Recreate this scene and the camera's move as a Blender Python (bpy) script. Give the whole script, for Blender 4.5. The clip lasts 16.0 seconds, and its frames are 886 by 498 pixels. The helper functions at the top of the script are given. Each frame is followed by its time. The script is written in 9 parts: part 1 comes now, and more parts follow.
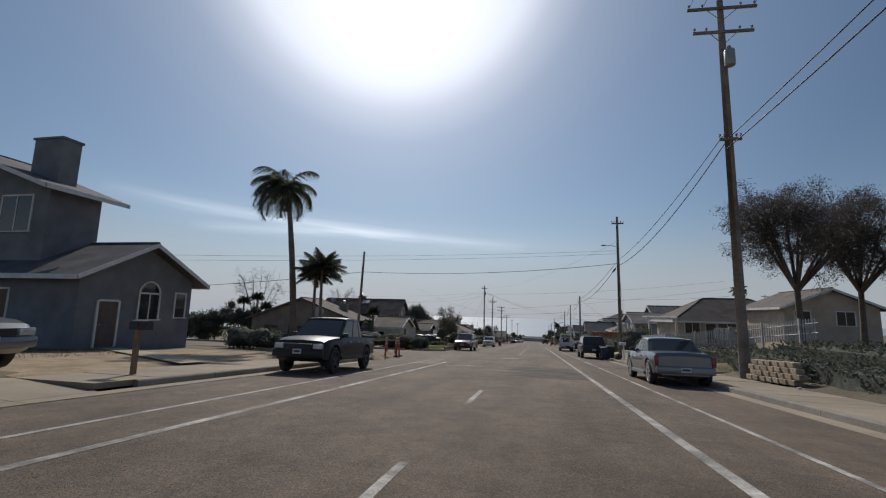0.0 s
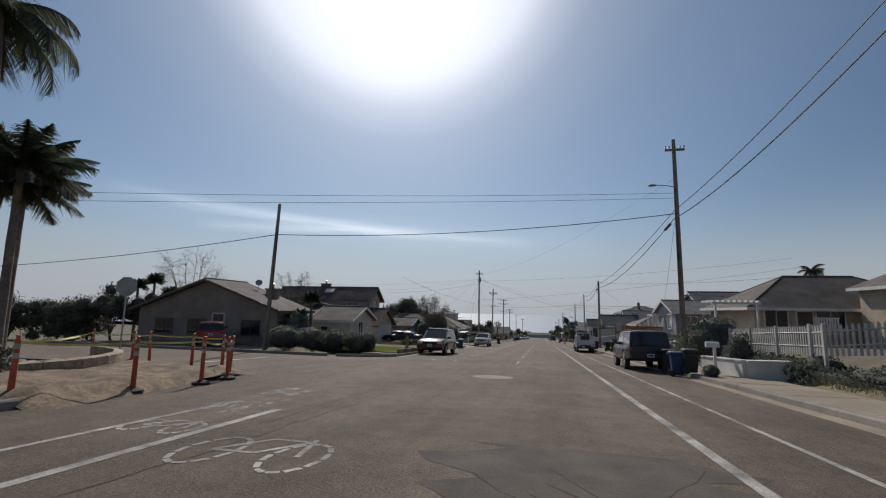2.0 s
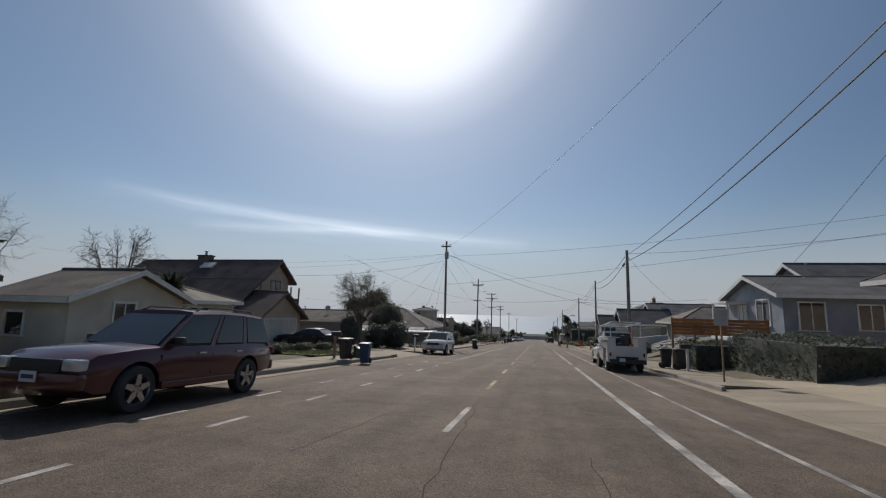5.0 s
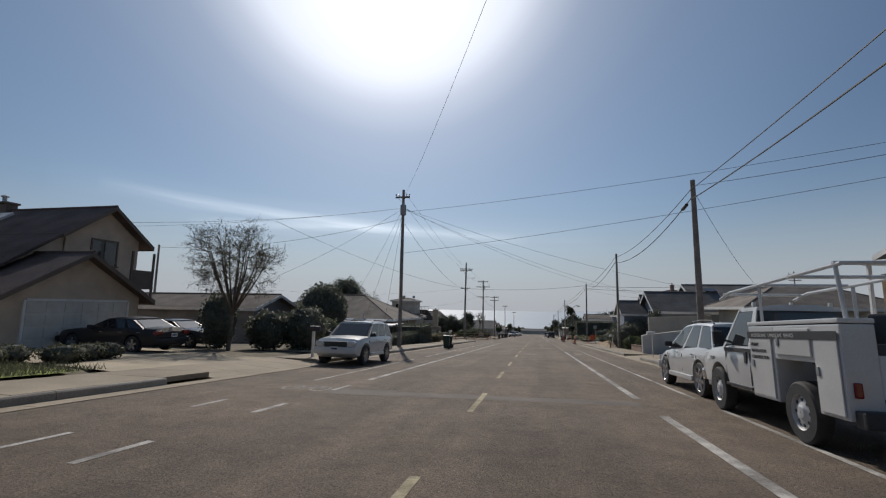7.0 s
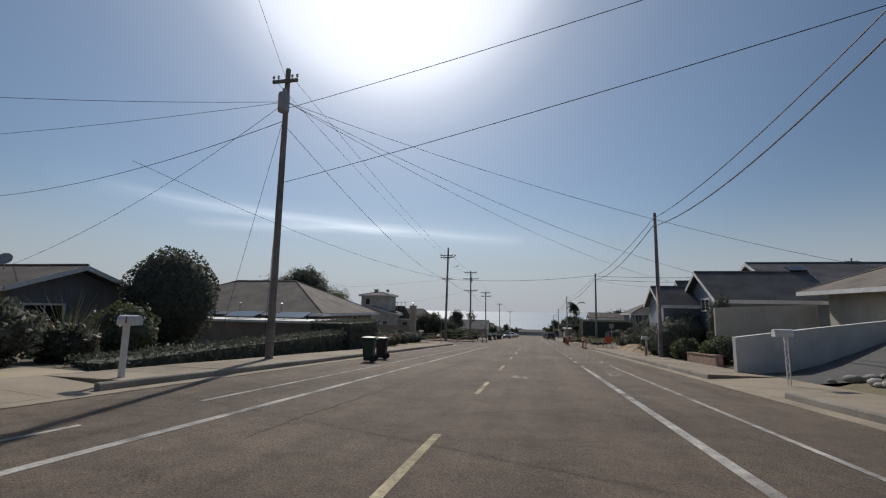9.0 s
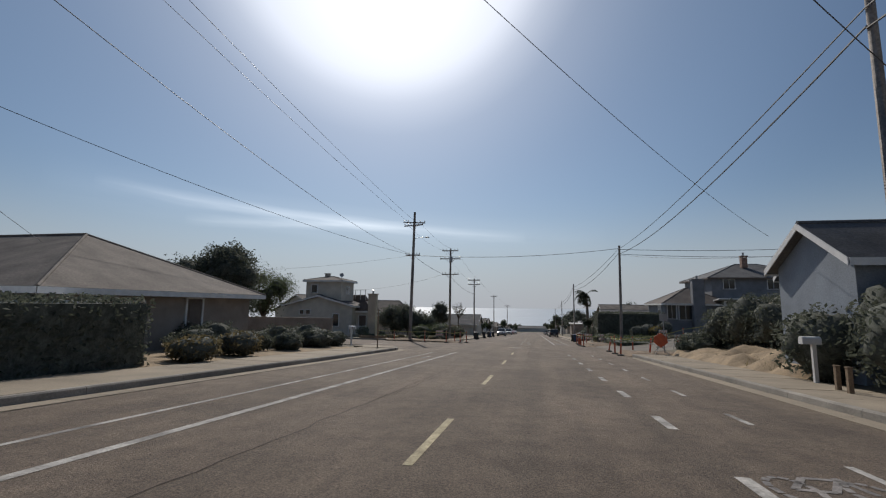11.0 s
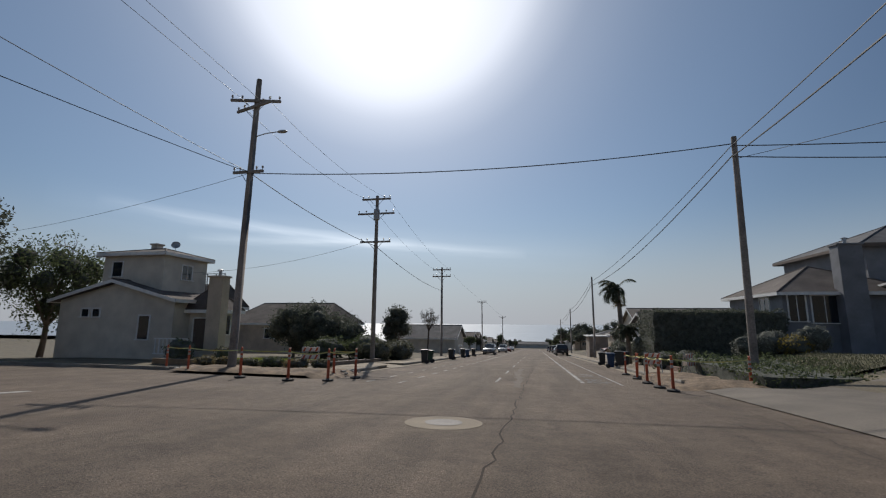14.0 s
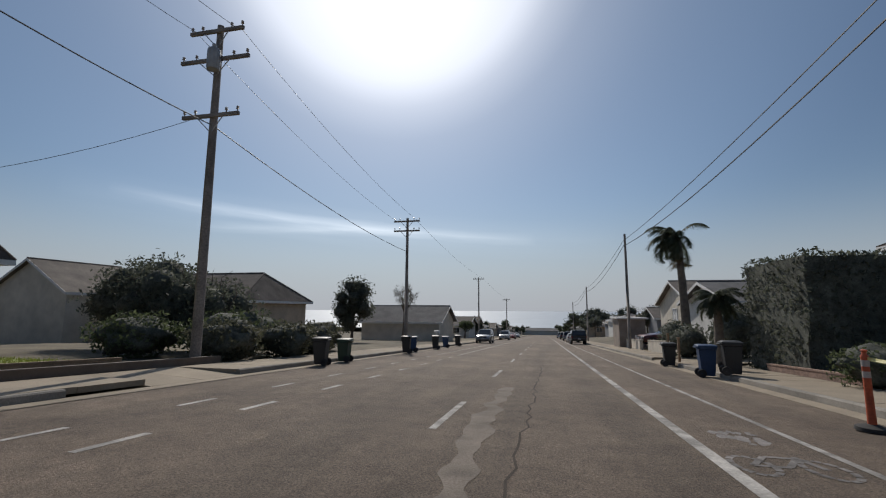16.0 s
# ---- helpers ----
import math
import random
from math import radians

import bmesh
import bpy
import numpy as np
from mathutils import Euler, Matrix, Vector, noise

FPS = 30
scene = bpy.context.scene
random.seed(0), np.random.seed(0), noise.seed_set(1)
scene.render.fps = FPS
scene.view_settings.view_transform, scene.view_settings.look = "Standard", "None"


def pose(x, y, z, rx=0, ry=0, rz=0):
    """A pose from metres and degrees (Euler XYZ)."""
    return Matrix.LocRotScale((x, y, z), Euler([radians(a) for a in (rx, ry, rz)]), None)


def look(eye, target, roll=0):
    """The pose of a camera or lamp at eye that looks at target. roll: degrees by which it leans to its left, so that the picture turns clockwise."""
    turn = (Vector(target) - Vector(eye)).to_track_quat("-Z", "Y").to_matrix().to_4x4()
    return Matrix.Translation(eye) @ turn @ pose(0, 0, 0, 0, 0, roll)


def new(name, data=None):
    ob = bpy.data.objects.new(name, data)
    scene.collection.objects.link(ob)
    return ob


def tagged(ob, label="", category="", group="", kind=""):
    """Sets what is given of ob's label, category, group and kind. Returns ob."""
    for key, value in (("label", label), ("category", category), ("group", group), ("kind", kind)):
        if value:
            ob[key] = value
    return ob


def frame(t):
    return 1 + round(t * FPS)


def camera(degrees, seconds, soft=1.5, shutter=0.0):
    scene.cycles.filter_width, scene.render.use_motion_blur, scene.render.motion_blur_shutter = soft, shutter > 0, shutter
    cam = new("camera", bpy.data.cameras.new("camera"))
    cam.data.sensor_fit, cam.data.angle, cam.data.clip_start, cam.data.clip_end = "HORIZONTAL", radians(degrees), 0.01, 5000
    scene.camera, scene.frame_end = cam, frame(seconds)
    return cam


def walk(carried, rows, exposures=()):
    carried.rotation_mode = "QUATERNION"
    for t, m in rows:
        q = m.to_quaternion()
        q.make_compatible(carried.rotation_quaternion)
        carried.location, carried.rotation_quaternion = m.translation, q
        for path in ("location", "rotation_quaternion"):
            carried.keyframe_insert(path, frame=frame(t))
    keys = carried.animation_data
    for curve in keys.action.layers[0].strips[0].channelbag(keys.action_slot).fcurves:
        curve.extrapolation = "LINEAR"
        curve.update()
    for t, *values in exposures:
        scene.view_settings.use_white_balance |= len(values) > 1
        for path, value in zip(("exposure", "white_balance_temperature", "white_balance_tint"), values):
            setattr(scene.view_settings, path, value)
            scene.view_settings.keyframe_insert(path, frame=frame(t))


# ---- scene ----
cam = camera(90.0, 16.0, soft=1.2, shutter=0.0)

PATH = [
    (0, (1.350, 0.068, 1.301), (-2.710, 19.438, 4.188), 1.54),
    (0.5, (1.406, 4.102, 1.192), (-2.645, 23.465, 4.137), 1.15),
    (1, (1.414, 8.380, 1.025), (-2.748, 27.729, 3.906), 1.20),
    (1.5, (1.307, 12.595, 0.787), (-2.971, 31.937, 3.538), 1.16),
    (2, (1.223, 16.849, 0.525), (-3.064, 36.190, 3.270), 1.17),
    (2.5, (1.268, 21.139, 0.276), (-3.056, 40.487, 2.911), 1.32),
    (3, (1.318, 25.017, 0.081), (-3.129, 44.336, 2.729), 2.40),
    (3.5, (1.343, 29.027, -0.143), (-3.050, 48.315, 2.805), 2.03),
    (4, (1.385, 32.62, -0.29), (-2.868, 51.95, 2.584), 1.78),
    (6.5, (1.218, 53.258, -1.418), (-2.871, 72.647, 1.292), 1.16),
    (7, (1.139, 57.169, -1.617), (-2.925, 76.577, 0.993), 0.95),
    (7.5, (1.171, 60.987, -1.783), (-2.853, 80.382, 0.986), 0.93),
    (8, (1.178, 65.233, -1.997), (-2.753, 84.644, 0.793), 0.74),
    (8.5, (1.271, 68.986, -2.268), (-2.708, 88.394, 0.475), 0.82),
    (9, (1.258, 73.025, -2.495), (-2.737, 92.441, 0.166), 1.03),
    (11.5, (1.342, 97.524, -3.704), (-2.645, 116.960, -1.186), 0.60),
    (12, (1.433, 102.480, -3.981), (-2.602, 121.900, -1.412), 0.34),
    (12.5, (1.410, 107.324, -4.276), (-2.609, 126.724, -1.543), 1.10),
    (13, (1.440, 111.883, -4.484), (-2.564, 131.282, -1.717), 0.92),
    (13.5, (1.475, 116.572, -4.726), (-2.524, 135.940, -1.745), 0.63),
    (14, (1.554, 121.109, -4.996), (-2.450, 140.433, -1.752), 0.42),
    (14.5, (1.553, 125.644, -5.252), (-2.402, 144.947, -1.827), 0.30),
    (15, (1.493, 130.211, -5.441), (-2.551, 149.516, -2.132), 0.01),
    (15.5, (1.444, 134.665, -5.636), (-2.763, 154.004, -2.757), -0.37),
    (16, (1.535, 138.548, -5.952), (-2.853, 157.877, -3.279), 0.32),
]

walk(cam, [(t, look(eye, target, roll)) for t, eye, target, roll in PATH], exposures=[(0.0, 0.0), (16.0, 0.0)])

# ---- light ----
SUN_AZ = radians(19.0)      # to the left of the road's line
SUN_EL = radians(39.0)
SUN_DIR = Vector((-math.sin(SUN_AZ) * math.cos(SUN_EL), math.cos(SUN_AZ) * math.cos(SUN_EL), math.sin(SUN_EL)))


def make_world():
    w = bpy.data.worlds.new("sky")
    w.use_nodes = True
    scene.world = w
    nt = w.node_tree
    N, L = nt.nodes, nt.links
    N.clear()
    out = N.new("ShaderNodeOutputWorld")
    bg = N.new("ShaderNodeBackground")
    sky = N.new("ShaderNodeTexSky")
    sky.sky_type = "NISHITA"
    sky.sun_disc = False
    sky.sun_elevation = SUN_EL
    sky.sun_rotation = -SUN_AZ
    sky.air_density, sky.dust_density, sky.ozone_density = 1.0, 0.35, 2.4
    tc = N.new("ShaderNodeTexCoord")
    # bright haze round the sun
    dot = N.new("ShaderNodeVectorMath")
    dot.operation = "DOT_PRODUCT"
    g_el = SUN_EL + radians(4.5)      # the blaze spreads upward
    dot.inputs[1].default_value = (-math.sin(SUN_AZ + 0.02) * math.cos(g_el), math.cos(SUN_AZ + 0.02) * math.cos(g_el), math.sin(g_el))
    L.new(tc.outputs["Generated"], dot.inputs[0])
    ramp = N.new("ShaderNodeValToRGB")
    ramp.color_ramp.interpolation = "B_SPLINE"
    el = ramp.color_ramp.elements
    el[0].position, el[0].color = 0.3, (0, 0, 0, 1)
    el[1].position, el[1].color = 1.0, (1, 1, 1, 1)
    for pos, v, blue in ((0.55, 0.0, 1.0), (0.64, 0.008, 1.0), (0.71, 0.05, 1.0), (0.78, 0.095, 1.0), (0.86, 0.125, 0.8), (0.925, 0.22, 0.4), (0.95, 0.44, 0.15), (0.965, 0.82, 0.05)):
        e = el.new(pos)
        e.color = (v * (1 - 0.38 * blue), v * (1 - 0.17 * blue), v * (1 + 0.05 * blue), 1)
    L.new(dot.outputs["Value"], ramp.inputs[0])
    glow = N.new("ShaderNodeVectorMath")
    glow.operation = "SCALE"
    glow.inputs["Scale"].default_value = 14.0
    L.new(ramp.outputs[0], glow.inputs[0])
    add = N.new("ShaderNodeVectorMath")
    add.operation = "ADD"
    # pale sea haze low over the horizon
    sep0 = N.new("ShaderNodeSeparateXYZ")
    L.new(tc.outputs["Generated"], sep0.inputs[0])
    hz = N.new("ShaderNodeMapRange")
    hz.interpolation_type = "SMOOTHERSTEP"
    hz.inputs["From Min"].default_value, hz.inputs["From Max"].default_value = -0.03, 0.27
    hz.inputs["To Min"].default_value, hz.inputs["To Max"].default_value = 0.92, 0.0
    L.new(sep0.outputs["Z"], hz.inputs["Value"])
    mixh = N.new("ShaderNodeMixRGB")
    mixh.inputs[2].default_value = (6.6, 7.1, 8.0, 1)
    L.new(hz.outputs[0], mixh.inputs[0])
    L.new(sky.outputs[0], mixh.inputs[1])
    L.new(mixh.outputs[0], add.inputs[0])
    L.new(glow.outputs[0], add.inputs[1])
    # one long thin cirrus streak
    sep = N.new("ShaderNodeSeparateXYZ")
    L.new(tc.outputs["Generated"], sep.inputs[0])

    def math_node(op, a, b=None):
        n = N.new("ShaderNodeMath")
        n.operation = op
        for i, v in enumerate((a, b)):
            if v is None:
                continue
            if isinstance(v, (int, float)):
                n.inputs[i].default_value = v
            else:
                L.new(v, n.inputs[i])
        return n.outputs[0]

    az = math_node("ARCTAN2", sep.outputs["X"], sep.outputs["Y"])     # right of the road's line
    ele = math_node("ARCSINE", sep.outputs["Z"])
    def strand(slope, height, thin, middle, reach, seed):
        """One wisp along a falling line: thin across, ragged along, fading at both ends."""
        off = math_node("SUBTRACT", ele, math_node("ADD", math_node("MULTIPLY", az, slope), height))
        comb = N.new("ShaderNodeCombineXYZ")
        L.new(math_node("MULTIPLY", az, 4.0), comb.inputs[0])
        L.new(math_node("MULTIPLY", off, 40.0), comb.inputs[1])
        comb.inputs[2].default_value = seed
        noi = N.new("ShaderNodeTexNoise")
        noi.inputs["Scale"].default_value, noi.inputs["Detail"].default_value = 1.6, 7.0
        L.new(comb.outputs[0], noi.inputs["Vector"])
        wob = math_node("ADD", off, math_node("MULTIPLY", math_node("SUBTRACT", noi.outputs[0], 0.5), 0.018))
        band = math_node("MAXIMUM", math_node("SUBTRACT", 1.0, math_node("MULTIPLY", math_node("ABSOLUTE", wob), thin)), 0.0)
        ends = math_node("MAXIMUM", math_node("SUBTRACT", 1.0, math_node("MULTIPLY", math_node("ABSOLUTE", math_node("ADD", az, middle)), reach)), 0.0)
        return math_node("MULTIPLY", math_node("MULTIPLY", band, math_node("POWER", ends, 0.6)), math_node("ADD", noi.outputs[0], 0.25))

    streak = math_node("ADD", strand(-0.07, 0.15, 62.0, 0.45, 2.3, 0.0), math_node("MULTIPLY", strand(0.03, 0.184, 70.0, 0.5, 4.2, 3.0), 0.7))
    streak = math_node("ADD", streak, math_node("MULTIPLY", strand(-0.06, 0.152, 22.0, 0.4, 1.8, 7.0), 0.3))
    cl = N.new("ShaderNodeVectorMath")
    cl.operation = "SCALE"
    cl.inputs[0].default_value = (1.0, 0.97, 0.93)
    L.new(math_node("MULTIPLY", streak, 5.2), cl.inputs["Scale"])
    add2 = N.new("ShaderNodeVectorMath")
    add2.operation = "ADD"
    L.new(add.outputs[0], add2.inputs[0])
    L.new(cl.outputs[0], add2.inputs[1])
    L.new(add2.outputs[0], bg.inputs[0])
    bg.inputs["Strength"].default_value = 0.056
    L.new(bg.outputs[0], out.inputs[0])


make_world()
sun_data = bpy.data.lights.new("sun", "SUN")
sun_data.energy, sun_data.angle, sun_data.color = 3.0, radians(0.6), (1.0, 0.93, 0.84)
sun_lamp = new("sun", sun_data)
sun_lamp.matrix_world = look(SUN_DIR * 100, (0, 0, 0))
scene.view_settings.exposure = 0.0

# ---- materials ----
MATS = {}


def mat(name, col, rough=0.8, metal=0.0, var=0.15, scale=3.0, fine=40.0, bump=0.25, col2=None, stain=0.0, spec=0.5, coat=0.0, rnd=0.0, coords="Object"):
    """Colour with large and fine variation, and a fine relief. rnd: how far each piece differs."""
    if name in MATS:
        return MATS[name]
    m = bpy.data.materials.new(name)
    m.use_nodes = True
    N, L = m.node_tree.nodes, m.node_tree.links
    b = N["Principled BSDF"]
    b.inputs["Roughness"].default_value = rough
    b.inputs["Metallic"].default_value = metal
    b.inputs["Specular IOR Level"].default_value = spec
    b.inputs["Coat Weight"].default_value = coat
    b.inputs["Coat Roughness"].default_value = 0.08
    if coords == "World":
        geo = N.new("ShaderNodeNewGeometry")
        vec = geo.outputs["Position"]
    else:
        vec = N.new("ShaderNodeTexCoord").outputs["Object"]
    n1, n2 = N.new("ShaderNodeTexNoise"), N.new("ShaderNodeTexNoise")
    for n, s, d in ((n1, scale, 5.0), (n2, fine, 3.0)):
        n.inputs["Scale"].default_value = s
        n.inputs["Detail"].default_value = d
        L.new(vec, n.inputs["Vector"])
    c2 = col2 or tuple(min(1.0, v * (1 + 2.2 * var)) for v in col)
    c1 = tuple(v * (1 - 1.2 * var) for v in col)
    r1 = N.new("ShaderNodeValToRGB")
    r1.color_ramp.elements[0].position, r1.color_ramp.elements[0].color = 0.3, (*c1, 1)
    r1.color_ramp.elements[1].position, r1.color_ramp.elements[1].color = 0.72, (*c2, 1)
    L.new(n1.outputs[0], r1.inputs[0])
    mix = N.new("ShaderNodeMixRGB")
    mix.blend_type = "OVERLAY"
    mix.inputs[0].default_value = min(1.0, 2.0 * var + 0.15)
    L.new(r1.outputs[0], mix.inputs[1])
    L.new(n2.outputs[0], mix.inputs[2])
    last = mix.outputs[0]
    if rnd:
        info = N.new("ShaderNodeObjectInfo")
        hsv = N.new("ShaderNodeHueSaturation")
        mr = N.new("ShaderNodeMapRange")
        mr.inputs["To Min"].default_value, mr.inputs["To Max"].default_value = 1 - rnd, 1 + rnd
        L.new(info.outputs["Random"], mr.inputs["Value"])
        L.new(mr.outputs[0], hsv.inputs["Value"])
        L.new(last, hsv.inputs["Color"])
        last = hsv.outputs[0]
    if stain:
        n3 = N.new("ShaderNodeTexNoise")
        n3.inputs["Scale"].default_value, n3.inputs["Detail"].default_value = scale * 0.23, 8.0
        L.new(vec, n3.inputs["Vector"])
        r3 = N.new("ShaderNodeValToRGB")
        r3.color_ramp.elements[0].position, r3.color_ramp.elements[0].color = 0.38, (1 - stain,) * 3 + (1,)
        r3.color_ramp.elements[1].position, r3.color_ramp.elements[1].color = 0.6, (1, 1, 1, 1)
        L.new(n3.outputs[0], r3.inputs[0])
        mm = N.new("ShaderNodeMixRGB")
        mm.blend_type, mm.inputs[0].default_value = "MULTIPLY", 1.0
        L.new(last, mm.inputs[1])
        L.new(r3.outputs[0], mm.inputs[2])
        last = mm.outputs[0]
    L.new(last, b.inputs["Base Color"])
    if bump:
        bp = N.new("ShaderNodeBump")
        bp.inputs["Strength"].default_value = bump
        bp.inputs["Distance"].default_value = 0.02
        L.new(n2.outputs[0], bp.inputs["Height"])
        L.new(bp.outputs[0], b.inputs["Normal"])
    MATS[name] = m
    return m


def leaf_mat(name, col, col2, rnd=0.25):
    """Leaves: each leaf differs, and light comes through."""
    if name in MATS:
        return MATS[name]
    m = bpy.data.materials.new(name)
    m.use_nodes = True
    N, L = m.node_tree.nodes, m.node_tree.links
    b = N["Principled BSDF"]
    out = N["Material Output"]
    geo = N.new("ShaderNodeNewGeometry")
    r = N.new("ShaderNodeValToRGB")
    r.color_ramp.elements[0].color = (*col, 1)
    r.color_ramp.elements[1].color = (*col2, 1)
    L.new(geo.outputs["Random Per Island"], r.inputs[0])
    L.new(r.outputs[0], b.inputs["Base Color"])
    b.inputs["Roughness"].default_value = 0.7
    b.inputs["Specular IOR Level"].default_value = 0.25
    tr = N.new("ShaderNodeBsdfTranslucent")
    L.new(r.outputs[0], tr.inputs["Color"])
    mx = N.new("ShaderNodeMixShader")
    mx.inputs[0].default_value = 0.45
    L.new(b.outputs[0], mx.inputs[1])
    L.new(tr.outputs[0], mx.inputs[2])
    L.new(mx.outputs[0], out.inputs["Surface"])
    MATS[name] = m
    return m


def glass_mat(name="window_glass", col=(0.02, 0.025, 0.03)):
    return mat(name, col, rough=0.06, var=0.05, bump=0.0, spec=0.8)


# ---- mesh helpers ----
def S_box(bm, cx, cy, cz, sx, sy, sz, bev=0.0, rot=None, mi=0):
    """A box by its centre and sizes; bev: bevelled edges."""
    r = bmesh.ops.create_cube(bm, size=1.0)
    vs = r["verts"]
    m = Matrix.Translation((cx, cy, cz)) @ (rot or Matrix.Identity(4)) @ Matrix.Diagonal((sx, sy, sz, 1))
    bmesh.ops.transform(bm, matrix=m, verts=vs)
    if bev:
        es = list({e for v in vs for e in v.link_edges})
        fs = bmesh.ops.bevel(bm, geom=es, offset=bev, segments=2, profile=0.6, affect="EDGES")["faces"]
    return vs


def S_tube(bm, p0, p1, r0, r1=None, seg=10, cap=True):
    """A tapered round bar from p0 to p1."""
    p0, p1 = Vector(p0), Vector(p1)
    r1 = r0 if r1 is None else r1
    d = p1 - p0
    q = d.to_track_quat("Z", "Y").to_matrix().to_4x4()
    r = bmesh.ops.create_cone(bm, cap_ends=cap, segments=seg, radius1=r0, radius2=max(r1, 1e-4), depth=d.length)
    bmesh.ops.transform(bm, matrix=Matrix.Translation((p0 + p1) / 2) @ q, verts=r["verts"])
    return r["verts"]


def S_pipe(bm, pts, rad, seg=6):
    """A bent bar through points; rad: one radius or one a point."""
    pts = [Vector(p) for p in pts]
    rings = []
    for i, p in enumerate(pts):
        d = (pts[min(i + 1, len(pts) - 1)] - pts[max(i - 1, 0)]).normalized()
        a = d.orthogonal().normalized() if abs(d.z) > 0.9 else d.cross(Vector((0, 0, 1))).normalized()
        b = d.cross(a)
        r = rad[i] if isinstance(rad, (list, tuple)) else rad
        rings.append([bm.verts.new(p + (a * math.cos(k * math.tau / seg) + b * math.sin(k * math.tau / seg)) * r) for k in range(seg)])
    for A, B in zip(rings, rings[1:]):
        for k in range(seg):
            bm.faces.new((A[k], A[(k + 1) % seg], B[(k + 1) % seg], B[k]))
    bm.faces.new(rings[0][::-1])
    bm.faces.new(rings[-1])


def S_loft(bm, rings, cap=True):
    rs = [[bm.verts.new(p) for p in ring] for ring in rings]
    n = len(rs[0])
    for A, B in zip(rs, rs[1:]):
        for k in range(n):
            bm.faces.new((A[k], A[(k + 1) % n], B[(k + 1) % n], B[k]))
    if cap:
        bm.faces.new(rs[0][::-1])
        bm.faces.new(rs[-1])
    return rs


def S_prism(bm, poly, h, d=(0, 0, 1)):
    """A flat polygon given thickness h along d."""
    d = Vector(d) * h
    a = [bm.verts.new(p) for p in poly]
    b = [bm.verts.new(Vector(p) + d) for p in poly]
    n = len(a)
    bm.faces.new(a[::-1])
    bm.faces.new(b)
    for k in range(n):
        bm.faces.new((a[k], a[(k + 1) % n], b[(k + 1) % n], b[k]))


def S_lathe(bm, prof, seg=20, axis="z", at=(0, 0, 0)):
    """A turned shape: prof is radius, height pairs."""
    rings = []
    for k in range(seg):
        a = k * math.tau / seg
        ring = []
        for r, z in prof:
            p = (r * math.cos(a), r * math.sin(a), z) if axis == "z" else (z, r * math.cos(a), r * math.sin(a))
            ring.append(bm.verts.new(Vector(p) + Vector(at)))
        rings.append(ring)
    for k in range(seg):
        A, B = rings[k], rings[(k + 1) % seg]
        for i in range(len(prof) - 1):
            bm.faces.new((A[i], B[i], B[i + 1], A[i + 1]))


def finish(bm, name, smooth=None):
    bmesh.ops.remove_doubles(bm, verts=bm.verts, dist=1e-5)
    bmesh.ops.recalc_face_normals(bm, faces=bm.faces)
    me = bpy.data.meshes.new(name)
    bm.to_mesh(me)
    bm.free()
    if smooth:
        me.polygons.foreach_set("use_smooth", [True] * len(me.polygons))
        me.set_sharp_from_angle(angle=radians(smooth))
    return me


def part(name, bm, material, parent=None, label="", smooth=None, m=None):
    """One mesh object under a thing or a part."""
    me = finish(bm, name, smooth)
    me.materials.append(material)
    ob = new(name, me)
    if parent:
        ob.parent = parent
    if m is not None:
        ob.matrix_basis = m
    if label:
        tagged(ob, label)
    return ob


def thing(name, label, category, m=None, group="", kind=""):
    ob = new(name)
    ob.empty_display_size = 0.2
    if m is not None:
        ob.matrix_basis = m
    return tagged(ob, label, category, group, kind)


def solo(name, bm, material, label, category, m=None, group="", kind="", smooth=None):
    ob = part(name, bm, material, None, "", smooth, m)
    return tagged(ob, label, category, group, kind)


SLOPE = math.tan(radians(3.0))


def G(y):
    """The road's height: an even fall towards the sea, flat at its foot."""
    if y < 430:
        return -SLOPE * y
    return -SLOPE * 430 - (1 - math.exp(-(y - 430) / 60)) * SLOPE * 60


def smooth01(a, b, x):
    t = min(1.0, max(0.0, (x - a) / (b - a)))
    return t * t * (3 - 2 * t)


def land(x, y):
    """The yards' height: up the hill on one side, gently down on the other."""
    z = G(y)
    fade = 1 - smooth01(200, 330, y)
    if x > 0:
        z += 0.13 + (1.15 * smooth01(9.5, 17, x) + 1.0 * smooth01(20, 60, x)) * fade + 7 * smooth01(60, 160, x) * (1 - smooth01(400, 700, y))
    else:
        z += 0.13 - 1.2 * smooth01(26, 60, -x) - 5.0 * smooth01(60, 200, -x)
    return z
